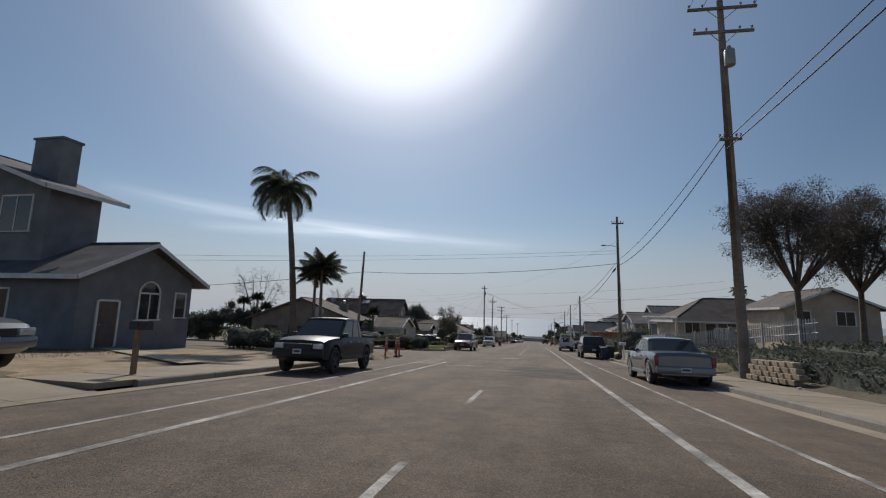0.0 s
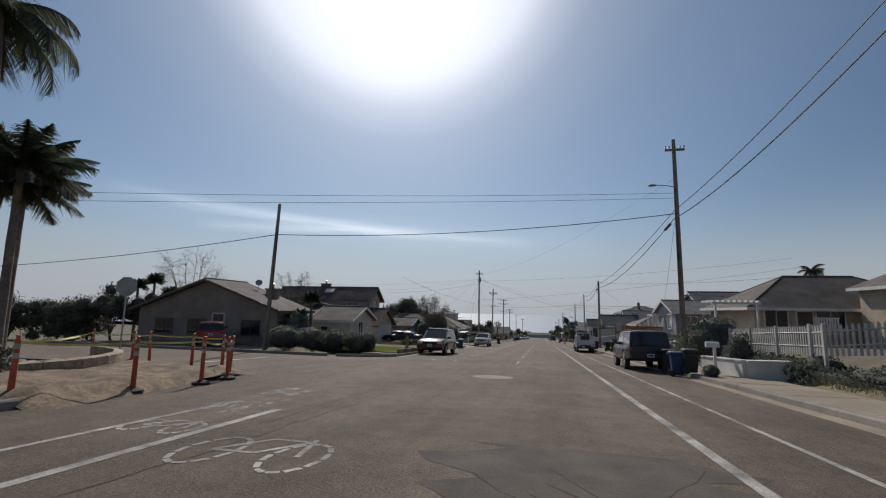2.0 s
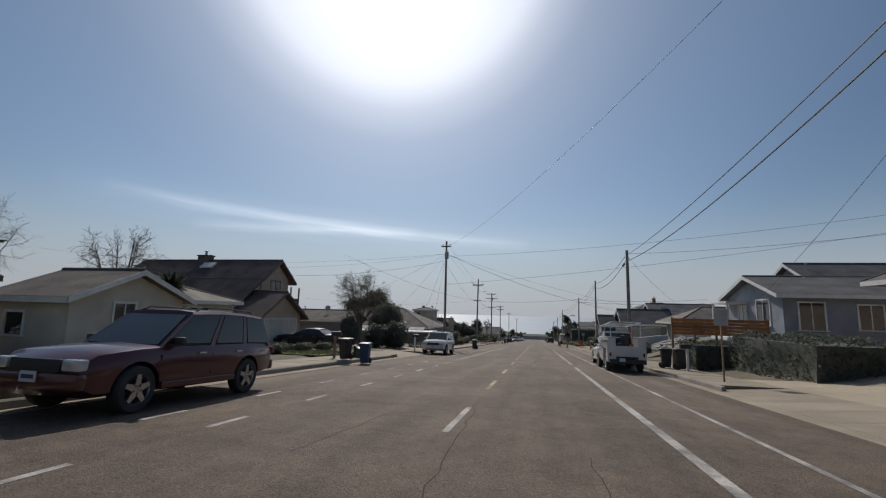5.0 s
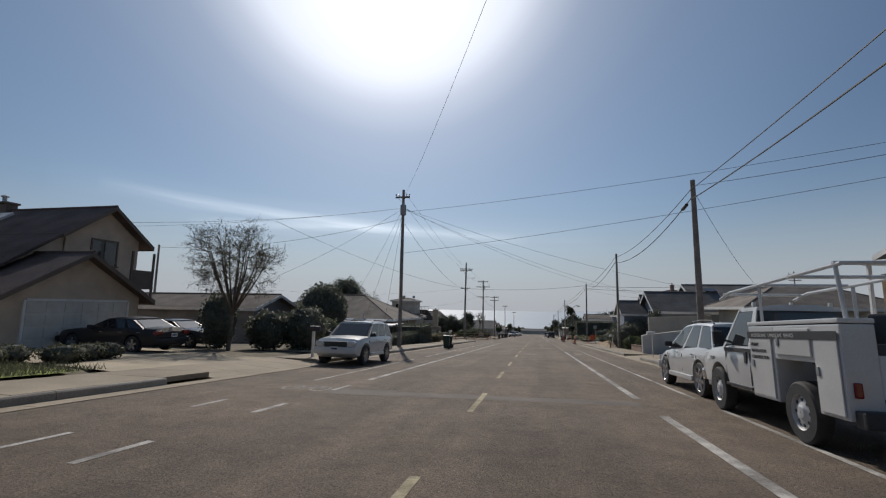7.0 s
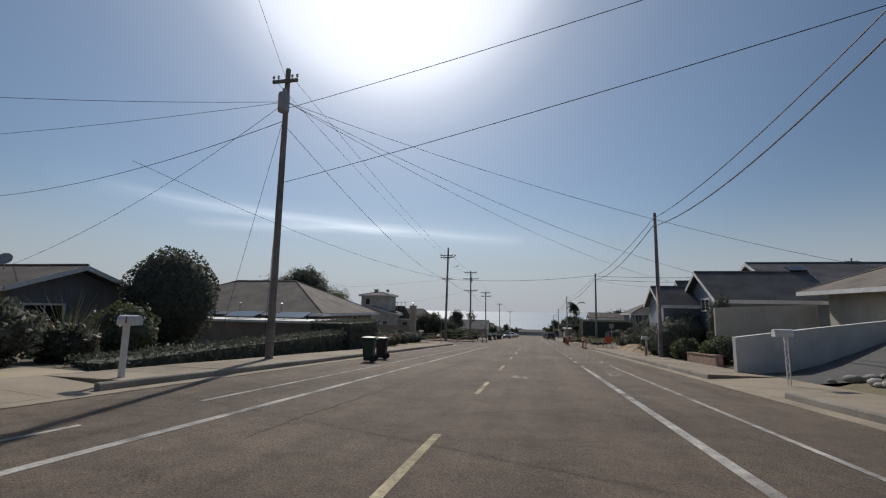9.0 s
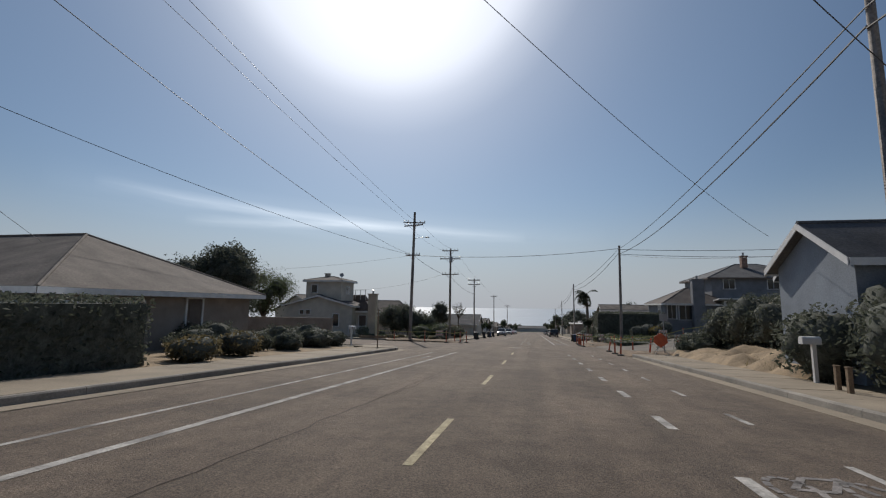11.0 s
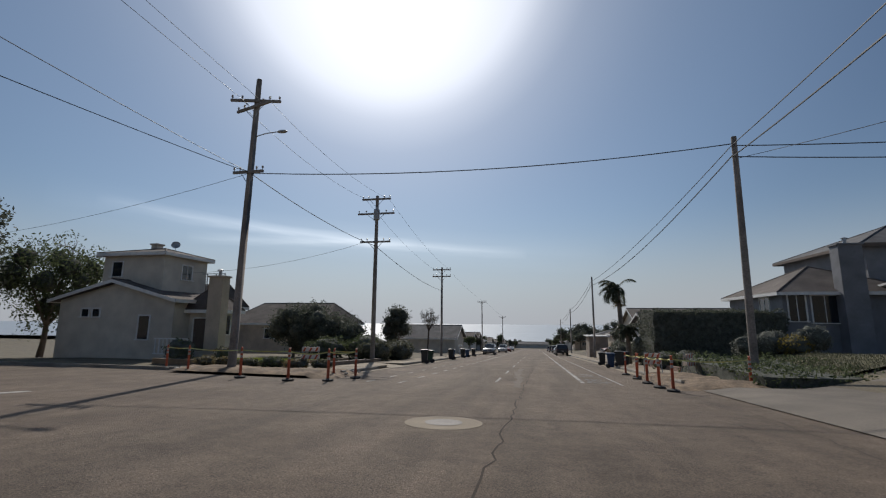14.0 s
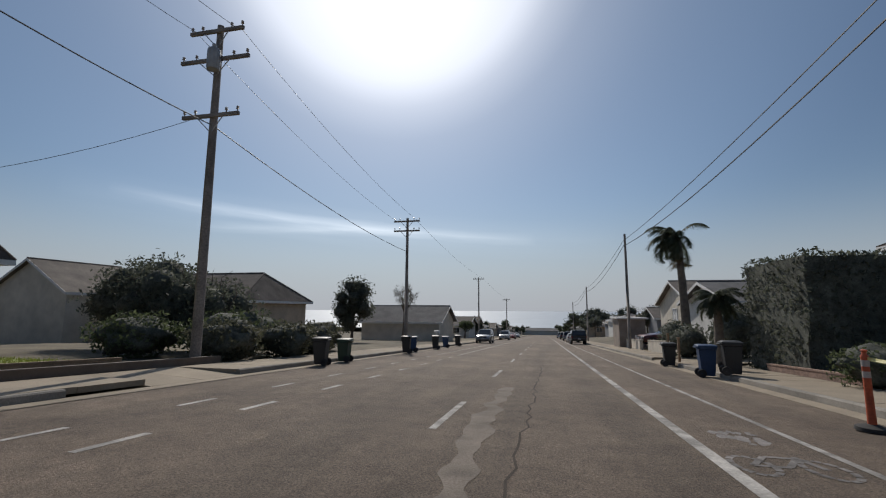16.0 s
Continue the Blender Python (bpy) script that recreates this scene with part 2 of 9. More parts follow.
# ---- materials of the setting ----
def asphalt_mat():
    """Worn asphalt: stone grains, blotches, and darker wheel tracks running down the street."""
    m = bpy.data.materials.new("asphalt")
    m.use_nodes = True
    N, L = m.node_tree.nodes, m.node_tree.links
    b = N["Principled BSDF"]
    pos = N.new("ShaderNodeNewGeometry").outputs["Position"]

    def noise_at(scale, detail, stretch=(1, 1, 1), rough=0.6):
        mp = N.new("ShaderNodeMapping")
        mp.inputs["Scale"].default_value = stretch
        L.new(pos, mp.inputs["Vector"])
        n = N.new("ShaderNodeTexNoise")
        n.inputs["Scale"].default_value, n.inputs["Detail"].default_value, n.inputs["Roughness"].default_value = scale, detail, rough
        L.new(mp.outputs[0], n.inputs["Vector"])
        return n.outputs[0]

    def ramp(src, a, b_, ca, cb):
        r = N.new("ShaderNodeValToRGB")
        r.color_ramp.elements[0].position, r.color_ramp.elements[0].color = a, (*ca, 1)
        r.color_ramp.elements[1].position, r.color_ramp.elements[1].color = b_, (*cb, 1)
        L.new(src, r.inputs[0])
        return r.outputs[0]

    def mix(kind, fac, a, c):
        x = N.new("ShaderNodeMixRGB")
        x.blend_type, x.inputs[0].default_value = kind, fac
        L.new(a, x.inputs[1])
        L.new(c, x.inputs[2])
        return x.outputs[0]

    col = ramp(noise_at(0.35, 6.0), 0.3, 0.72, (0.126, 0.1, 0.079), (0.2, 0.161, 0.127))
    col = mix("MULTIPLY", 0.8, col, ramp(noise_at(1.0, 4.0, (1.1, 0.03, 1)), 0.35, 0.62, (0.74, 0.74, 0.74), (1.08, 1.06, 1.04)))
    col = mix("MULTIPLY", 0.9, col, ramp(noise_at(2.2, 8.0, rough=0.75), 0.36, 0.6, (0.78, 0.77, 0.76), (1.12, 1.1, 1.08)))
    grain = noise_at(48.0, 4.0, rough=0.8)
    col = mix("MULTIPLY", 1.0, col, ramp(grain, 0.36, 0.66, (0.5, 0.5, 0.5), (1.6, 1.57, 1.53)))
    vor = N.new("ShaderNodeTexVoronoi")
    vor.inputs["Scale"].default_value = 34.0
    L.new(pos, vor.inputs["Vector"])
    col = mix("MULTIPLY", 1.0, col, ramp(vor.outputs["Distance"], 0.0, 0.5, (1.35, 1.33, 1.3), (0.93, 0.93, 0.93)))
    L.new(col, b.inputs["Base Color"])
    b.inputs["Roughness"].default_value = 0.86
    b.inputs["Specular IOR Level"].default_value = 0.3
    bp = N.new("ShaderNodeBump")
    bp.inputs["Strength"].default_value, bp.inputs["Distance"].default_value = 1.0, 0.02
    L.new(grain, bp.inputs["Height"])
    L.new(bp.outputs[0], b.inputs["Normal"])
    return m


M_ASPHALT = asphalt_mat()
M_PATCH = mat("asphalt_patch", (0.125, 0.105, 0.09), rough=0.85, var=0.12, scale=1.5, fine=60.0, bump=0.4, spec=0.3, coords="World")
M_TAR = mat("tar", (0.078, 0.067, 0.058), rough=0.95, var=0.1, bump=0.1, spec=0.05, coords="World")
M_PAINT = mat("road_paint", (0.4, 0.38, 0.35), rough=0.85, var=0.22, scale=4.0, fine=30.0, bump=0.4, stain=0.5, spec=0.2, coords="World")
M_PAINT_OLD = mat("worn_road_paint", (0.22, 0.2, 0.185), rough=0.8, var=0.25, scale=5.0, fine=40.0, bump=0.3, stain=0.5, coords="World")
M_PAINT_YEL = mat("yellow_road_paint", (0.44, 0.38, 0.25), rough=0.85, var=0.2, scale=4.0, fine=30.0, bump=0.3, stain=0.45, spec=0.2, coords="World")
M_CONC = mat("concrete", (0.285, 0.235, 0.172), rough=0.9, var=0.1, scale=0.9, fine=35.0, bump=0.3, stain=0.18, rnd=0.06, coords="World")
M_KERB = mat("kerb_concrete", (0.28, 0.255, 0.22), rough=0.9, var=0.13, scale=1.2, fine=35.0, bump=0.35, stain=0.25, rnd=0.08, coords="World")
M_EARTH = mat("earth", (0.16, 0.13, 0.09), rough=0.95, var=0.3, scale=0.5, fine=12.0, bump=0.6, col2=(0.2, 0.17, 0.11), stain=0.25, coords="World")
M_SAND = mat("bare_sandy_soil", (0.25, 0.185, 0.115), rough=0.95, var=0.22, scale=1.6, fine=22.0, bump=0.7, coords="World")
M_SOIL = mat("dug_soil", (0.16, 0.115, 0.075), rough=0.95, var=0.35, scale=2.2, fine=14.0, bump=0.9, coords="World")
# sea colour made pale: distant haze and sun shine are painted into it
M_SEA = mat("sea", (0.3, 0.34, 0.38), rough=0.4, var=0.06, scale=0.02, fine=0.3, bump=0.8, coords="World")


def sheet(name, xs, ys, hz, material, label, category, kind="structure"):
    me = bpy.data.meshes.new(name)
    v = [(x, y, hz(x, y)) for y in ys for x in xs]
    n = len(xs)
    f = [(j * n + i, j * n + i + 1, (j + 1) * n + i + 1, (j + 1) * n + i) for j in range(len(ys) - 1) for i in range(n - 1)]
    me.from_pydata(v, [], f)
    me.polygons.foreach_set("use_smooth", [True] * len(me.polygons))
    me.materials.append(material)
    return tagged(new(name, me), label, category, kind=kind)


def steps(*stops):
    """Coordinates: (from, to, step) ranges joined."""
    out = []
    for a, b, s in stops:
        k = max(1, round((b - a) / s))
        out += [a + (b - a) * i / k for i in range(k)]
    return out + [stops[-1][1]]


KX = 7.0                       # kerb faces
SIDE_A = (30.2, 40.4)          # mouth of the first side street, on the left
SIDE_B = (124.4, 138.2)        # mouth of the second


def under(x, y):
    z = land(x, y)
    if abs(x) <= 9.3 and y < 440:
        z = G(y) - 0.12
    if y > 520:
        z = min(z, G(y)) - 10 * smooth01(560, 900, y) - 20 * smooth01(900, 1500, y)
    if SIDE_A[0] - 4 <= y <= SIDE_A[1] + 4 and -60 < x < -6:
        z = min(z, G(y) - 0.12)
    if SIDE_B[0] - 1.5 <= y <= SIDE_B[1] + 3 and -60 < x < -6:
        z = min(z, G(y) - 0.12)
    return z


gx = steps((-4900, -1500, 850), (-1500, -300, 200), (-300, -70, 23), (-70, 70, 1.75), (70, 300, 23), (300, 1500, 200), (1500, 4900, 850))
gy = steps((-1500, -100, 200), (-100, -30, 10), (-30, 230, 2.0), (230, 560, 15), (560, 1500, 60), (1500, 4900, 850))
sheet("ground", gx, gy, lambda x, y: under(x, y) + (0.05 * noise.noise((x * 0.4, y * 0.4, 0)) if abs(x) > 10.5 and -40 < y < 260 else 0), M_EARTH, "dry brown earth of yards and verges falling to the sea", "ground")
sheet("sea_water", [-4900, -2000, 0, 2000, 4900], [620, 1500, 3000, 4900], lambda x, y: -27.5, M_SEA, "grey-blue sea with haze and shine put into its colour", "water")

# the road falls evenly; the two side streets meet it at its own height
road_bm = bmesh.new()
ys = steps((-60, 430, 10.0), (430, 520, 6.0))
for a, b in zip(ys, ys[1:]):
    road_bm.faces.new([road_bm.verts.new((x, y, G(y))) for x, y in ((-KX, a), (KX, a), (KX, b), (-KX, b))])
for (ya, yb) in (SIDE_A, (SIDE_B[0] - 2.0, SIDE_B[1] + 1.0)):
    for i in range(12):
        x0, x1 = -KX - 4.4 * i, -KX - 4.4 * (i + 1)
        w0 = 4.0 * max(0, 1 - i / 1.0)
        road_bm.faces.new([road_bm.verts.new((x, y, G(y))) for x, y in ((x1, ya), (x0, ya), (x0, yb), (x1, yb))])
for (xa, xb, ya, yb, dz) in ((-12.5, -KX, 22.3, 30.2, 0.004), (-12.5, -KX, 40.4, 43.0, 0.004), (-12.5, -KX, 119.0, 122.4, 0.004), (-12.5, -KX, 139.2, 141.4, 0.004), (KX, 9.5, 120.8, 140.6, 0.01)):
    road_bm.faces.new([road_bm.verts.new((x, y, G(y) - dz)) for x, y in ((xa, ya), (xb, ya), (xb, yb), (xa, yb))])
road = tagged(part("road", road_bm, M_ASPHALT), "worn grey-brown asphalt street with cracks", "road", kind="structure")


def strip(name, pts, w, material, parent, label="", z=0.005):
    """A flat painted strip along ground points."""
    bm = bmesh.new()
    pts = [Vector((x, y, 0)) for x, y in pts]
    L_, R_ = [], []
    for i, p in enumerate(pts):
        d = (pts[min(i + 1, len(pts) - 1)] - pts[max(i - 1, 0)]).normalized()
        n = Vector((-d.y, d.x, 0)) * w / 2
        for side, q in ((L_, p + n), (R_, p - n)):
            side.append(bm.verts.new((q.x, q.y, G(q.y) + z)))
    for i in range(len(pts) - 1):
        bm.faces.new((L_[i], R_[i], R_[i + 1], L_[i + 1]))
    return part(name, bm, material, parent, label)


marks = thing("road_marking", "white and yellowed lane lines painted on asphalt", "road marking", kind="structure")
X_LO, X_LI, X_RI, X_RO = -4.55, -3.32, 3.32, 4.68


def line_run(x, a, b, w, material=M_PAINT):
    strip("lane_line", [(x, y) for y in steps((a, b, 5.0))], w, material, marks)


def dash_run(x, a, b, period, length, w, material=M_PAINT):
    y = a
    while y + length < b:
        strip("lane_dash", [(x, y), (x, y + length)], w, material, marks)
        y += period


for end in (-2.6, 4.8, 11.8, 43.0, 49.9, 55.8, 61.5, 67.6, 73.5, 79.0, 85.6, 92.4, 99.6, 106.7, 113.8, 121.4, 141.3, 147.2, 154.8, 162, 169.3, 176.6, 184, 191.3, 198.6, 206, 213.3, 220.6):
    strip("centre_dash", [(0, end - 2.5), (0, end)], 0.11, M_PAINT_YEL if 55 < end < 125 else M_PAINT, marks)
line_run(X_RI, -20, 65.9, 0.16)
line_run(X_RI, 68.0, 94.0, 0.16)
dash_run(X_RI, 96.6, 124, 3.3, 1.05, 0.15)
line_run(X_RI, 139.9, 420, 0.16)
line_run(X_RO, -20, 67.0, 0.1)
line_run(X_RO, 68.6, 95.2, 0.1)
dash_run(X_RO, 97.4, 124, 3.25, 1.0, 0.1)
line_run(X_RO, 139.2, 420, 0.1)
line_run(X_LI, -20, 24.2, 0.15)
dash_run(X_LI, 40.6, 68, 2.9, 0.95, 0.11)
line_run(X_LI, 69.0, 119.3, 0.15)
dash_run(X_LI, 137.0, 163, 2.72, 0.95, 0.12)
line_run(X_LI, 164, 420, 0.14)
line_run(X_LO, -20, 24.2, 0.1)
dash_run(X_LO, 40.7, 67, 2.9, 0.9, 0.09)
line_run(X_LO, 68.2, 78.0, 0.09)
line_run(X_LO, 80.2, 118.6, 0.1)
dash_run(X_LO, 137.0, 163, 2.72, 0.9, 0.1)
line_run(X_LO, 164, 420, 0.1)
strip("stop_bar", [(-11.9, 32.2), (-11.9, 37.0)], 0.35, M_PAINT, marks)
strip("stop_bar", [(-12.0, 128.0), (-11.3, 130.6)], 0.3, M_PAINT, marks)

# ---- utility poles and cables ----
M_POLE = mat("weathered_pole_wood", (0.21, 0.185, 0.165), rough=0.85, var=0.25, scale=1.0, fine=18.0, bump=0.5)
M_STEEL = mat("galvanised_steel", (0.35, 0.36, 0.37), rough=0.45, metal=0.85, var=0.1)
M_PORC = mat("insulator_porcelain", (0.3, 0.27, 0.25), rough=0.25, var=0.1, bump=0)
M_CABLE = mat("cable_black", (0.06, 0.062, 0.066), rough=0.6, var=0.1, bump=0)
M_CAN = mat("transformer_grey", (0.32, 0.33, 0.34), rough=0.5, var=0.1)
POLES = {}


def pole(key, x, y, h, lean=(0.0, 0.0), arms=(), can=None, lamp=None, r=0.15, base=None, label="brown weathered wooden utility pole"):
    """arms: (height, half length, turn) a crossarm; can: height of a transformer; lamp: (height, reach, side)."""
    z0 = (land(x, y) if base is None else base) - 0.15
    t = thing("utility_pole", label, "utility pole", Matrix.Translation((x, y, z0)), group="poles along the street")
    bm = bmesh.new()
    top = Vector((lean[0], lean[1], h + 0.15))
    S_tube(bm, (0, 0, 0), top * 0.5, r, r * 0.84, 14)
    S_tube(bm, top * 0.5, top, r * 0.84, r * 0.66, 14)
    part("post", bm, M_POLE, t, smooth=40)
    at = lambda z: Vector((lean[0] * z / h, lean[1] * z / h, z + 0.15))
    for (z, half, turn) in arms:
        p = at(z)
        d = Vector((math.cos(turn), math.sin(turn), 0))
        n = Vector((-d.y, d.x, 0))
        bm = bmesh.new()
        S_box(bm, *(p + n * -0.17), half * 2, 0.1, 0.13, 0.012, Matrix.Rotation(turn, 4, "Z"))
        arm = part("crossarm", bm, M_POLE, t)
        for k in (-0.94, -0.55, 0.55, 0.94):
            bm = bmesh.new()
            q = p + n * -0.17 + d * half * k + Vector((0, 0, 0.06))
            S_lathe(bm, [(0.02, 0), (0.02, 0.09), (0.06, 0.1), (0.035, 0.14), (0.055, 0.17), (0.0, 0.22)], 8, at=q)
            part("insulator", bm, M_PORC, arm, smooth=50)
        if half > 0.7:
            for s in (-1, 1):
                bm = bmesh.new()
                S_tube(bm, p + n * -0.1 + Vector((0, 0, -0.6)), p + n * -0.2 + d * half * 0.5 * s, 0.018, 0.018, 6)
                part("arm_brace", bm, M_STEEL, t)
    if can:
        p = at(can)
        bm = bmesh.new()
        S_lathe(bm, [(0, 0), (0.2, 0.0), (0.22, 0.05), (0.22, 0.7), (0.2, 0.76), (0.08, 0.8), (0.08, 0.95), (0, 0.95)], 18, at=p + Vector((0.12, -0.36, -0.4)))
        part("transformer", bm, M_CAN, t, "grey cylindrical transformer can", smooth=40)
    if lamp:
        z, reach, side = lamp
        p = at(z)
        bm = bmesh.new()
        S_pipe(bm, [p, p + Vector((side * reach * 0.4, 0, 0.14)), p + Vector((side * reach * 0.8, 0, 0.18))], 0.025, 8)
        arm = part("lamp_arm", bm, M_STEEL, t, smooth=40)
        bm = bmesh.new()
        S_lathe(bm, [(0, -0.07), (0.09, -0.05), (0.12, 0.0), (0.08, 0.06), (0, 0.08)], 12, at=(0, 0, 0))
        bmesh.ops.transform(bm, matrix=Matrix.Translation(p + Vector((side * reach, 0, 0.17))) @ Matrix.Diagonal((2.4, 1, 1, 1)), verts=bm.verts)
        part("lamp_head", bm, M_CAN, arm, "grey cobra-head street lamp", smooth=50)
    POLES[key] = (Vector((x, y, z0)), lean, h)
    return t


def hook(key, z, dx=0.0, dy=0.0):
    p, lean, h = POLES[key]
    return p + Vector((lean[0] * z / h + dx, lean[1] * z / h + dy, z + 0.15))


def cable(a, b, sag, rad=0.014, label="black overhead cable between poles", mid=20):
    a, b = Vector(a), Vector(b)
    bm = bmesh.new()
    pts = []
    for i in range(mid + 1):
        t = i / mid
        p = a.lerp(b, t)
        p.z -= sag * 4 * t * (1 - t)
        pts.append(p)
    S_pipe(bm, pts, rad, 5)
    return solo("overhead_cable", bm, M_CABLE, label, "cable", group="overhead cables", smooth=60)


pole("R1", 9.9, 21.2, 17.2, arms=((16.7, 1.5, 0.05), (15.5, 1.3, 0.05), (10.3, 0.45, 0.0)), can=14.1, r=0.21, label="tall brown wooden pole with two crossarms and a transformer")
pole("R2", 9.25, 45.2, 13.4, arms=((12.7, 0.55, 0.0),), lamp=(10.4, 1.3, -1), r=0.16, label="brown wooden pole with a small crossarm and a street lamp")
pole("R3", 9.0, 81.0, 9.1, r=0.17, lean=(0.0, 0.1))
pole("R4", 9.1, 103.8, 9.3, r=0.14)
pole("R5", 10.1, 141.5, 10.3, r=0.16, lean=(0.1, 0))
pole("R6", 8.8, 180.8, 10.2, r=0.14)
pole("R7", 9.0, 222.0, 9.6, r=0.14)
pole("R8", 9.0, 262.0, 9.6, r=0.14)
pole("L1", -16.4, 43.2, 9.6, lean=(0.35, 0), r=0.15, label="plain leaning wooden stub pole at the street corner")
pole("L2", -8.5, 88.4, 11.6, arms=((11.0, 0.55, 0.0),), can=10.0, r=0.15)
pole("L3", -11.75, 139.1, 13.9, arms=((12.7, 1.2, 0.25), (12.4, 1.2, -0.3), (9.1, 0.8, 0.0)), lamp=(10.9, 1.5, 1), r=0.19, lean=(0.25, 0), label="tall wooden pole with crossarms and a street lamp")
pole("L4", -9.7, 151.3, 12.0, arms=((11.7, 1.1, 0.0), (10.6, 1.4, 0.0), (8.5, 1.15, 0.0)), can=10.5, r=0.17, label="brown wooden pole with three crossarms and a transformer")
pole("L5", -9.3, 173.0, 10.4, arms=((10.1, 1.1, 0.0), (9.3, 1.1, 0.0)), r=0.15, label="brown wooden pole with two crossarms")
pole("L6", -9.3, 214.0, 10.5, arms=((10.2, 0.9, 0.0),), r=0.14)
pole("L7", -8.5, 262.0, 10.5, arms=((10.2, 1.0, 0.0),), r=0.14)
pole("LS", -34.6, 93.3, 8.9, r=0.13, label="plain wooden pole behind the low houses")
for (x, y, h) in ((58.0, 126.0, 12.5), (46.5, 147.5, 11.5)):
    pole("H%d" % x, x, y, h, arms=((h - 0.5, 1.0, 0.0), (h - 1.6, 1.0, 0.0)), r=0.14, label="distant wooden pole on the hill")

# cables along the uphill side, then across the street, then to the houses
R_RUN = ["R1", "R2", "R3", "R4", "R5", "R6", "R7", "R8"]
H_A = {"R1": 10.7, "R2": 9.0, "R3": 8.6, "R4": 8.9, "R5": 9.9, "R6": 9.6, "R7": 9.2, "R8": 9.2}
for a, b in zip(R_RUN, R_RUN[1:]):
    cable(hook(a, H_A[a], -0.12), hook(b, H_A[b], -0.12), 0.55, 0.02)
    cable(hook(a, H_A[a] - 0.45, -0.12), hook(b, H_A[b] - 0.5, -0.12), 0.85, 0.026, "thick bundled telephone cable between poles")
for a, b, z1, z2, dx in (("L2", "L3", 11.0, 12.6, 0.4), ("L2", "L3", 11.0, 12.6, -0.4), ("L3", "L4", 12.6, 11.75, 0.8), ("L3", "L4", 12.6, 11.75, -0.8), ("L4", "L5", 11.75, 10.15, 0.9), ("L4", "L5", 11.75, 10.15, -0.9), ("L5", "L6", 10.15, 10.3, 0.8), ("L6", "L7", 10.3, 10.3, 0.8)):
    cable(hook(a, z1, dx), hook(b, z2, dx), 0.5, 0.009, "thin power line between poles")
# behind the start, up the hill
cable(hook("R1", 10.3, -0.12), (9.6, -25.0, 11.8), 0.6, 0.02)
cable(hook("R1", 9.9, -0.12), (9.6, -25.0, 11.3), 0.7, 0.024)
for dx in (-1.4, -0.8, 1.4):
    cable(hook("R1", 16.8, dx), (9.6 + dx, -25.0, 18.4), 0.5, 0.01, "thin power line between poles")
# across the first side street
cable(hook("R2", 8.8), hook("L1", 7.5), 0.5, 0.026)
cable(hook("L1", 7.5), (-62.0, 47.0, 3.4), 0.7, 0.026)
cable(hook("R2", 9.75), (-45.0, 22.6, 4.5), 0.6, 0.01, "pair of thin cables crossing the street")
cable(hook("R2", 10.05), (-45.0, 22.2, 4.9), 0.6, 0.01, "pair of thin cables crossing the street")
cable(hook("R2", 9.3), (14.4, 71.0, 0.4), 0.4, 0.009, "thin service wire to a house")
# splice cases on the thick cable
for a, b in (("R2", "R3"), ("R3", "R4")):
    q0, q1 = hook(a, H_A[a] - 0.45, -0.12), hook(b, H_A[b] - 0.5, -0.12)
    p0, p1 = q0.lerp(q1, 0.03), q0.lerp(q1, 0.06)
    bm = bmesh.new()
    S_tube(bm, p0 + Vector((0, 0, -0.14)), p1 + Vector((0, 0, -0.2)), 0.09, 0.09, 12)
    solo("cable_splice_case", bm, M_CABLE, "black splice case hanging on the thick cable", "splice case", smooth=40)
# fan of service wires round the left pole
for tgt, sg in (((-27.0, 76.0, 2.8), 0.5), ((-24.0, 90.0, -0.8), 0.6), ((-60.0, 84.0, 6.0), 1.4), ((-23.0, 112.0, -1.6), 0.5), ((13.5, 106.0, -0.2), 0.8), ((19.5, 98.0, -0.6), 0.8), ((14.2, 120.0, 0.6), 1.0)):
    cable(hook("L2", 10.2), tgt, sg, 0.009, "thin service wire from a pole to a house")
cable(hook("L2", 9.2), hook("L3", 9.1), 1.2, 0.012, "thin cable between poles")
cable(hook("L2", 11.0), hook("R2", 11.0), 1.2, 0.007, "thin cable crossing the street")
cable(hook("L2", 9.9), (30.0, 76.0, 7.4), 0.6, 0.011, "thin cable crossing the street")
cable(hook("L2", 6.8), (30.0, 74.5, 6.2), 0.5, 0.011, "thin cable crossing the street")
cable(hook("L2", 9.4), hook("LS", 8.7), 0.8, 0.013, "thin cable between poles")
for (dx, dy) in ((-4.2, 2.6), (-2.6, 3.6)):
    cable(hook("L2", 9.8), POLES["L2"][0] + Vector((dx, dy, 0.6)), 0.0, 0.009, "taut guy wire to the ground")
# second crossing
cable(hook("R5", 10.0), hook("L3", 9.1), 0.5, 0.024)
cable(hook("R5", 9.9), (36.0, 143.0, 3.2), 0.4, 0.024)
cable(hook("R5", 9.4), (36.0, 144.0, 2.4), 0.4, 0.024)
cable(hook("L3", 9.1), (-24.0, 96.0, 6.6), 1.0, 0.016)
cable(hook("L3", 9.1), (-60.0, 150.0, 2.0), 1.2, 0.01, "thin cable crossing the side street")
cable(hook("L3", 9.1), hook("L4", 8.2), 0.3, 0.02)
cable(hook("L4", 8.2), hook("L5", 7.6), 0.4, 0.02)
cable(hook("L4", 8.5, -1.0), (-28.0, 148.0, -1.5), 0.9, 0.01, "thin service wire from a pole to a house")
cable(hook("R5", 9.3), (20.0, 118.2, -0.2), 0.5, 0.012, "thin service wire to a house")
cable(hook("R3", 8.8), (26.0, 64.0, 4.5), 0.4, 0.012, "thin service wire to a house")
cable(hook("R3", 8.6), (18.5, 96.0, -0.2), 0.5, 0.01, "thin service wire to a house")
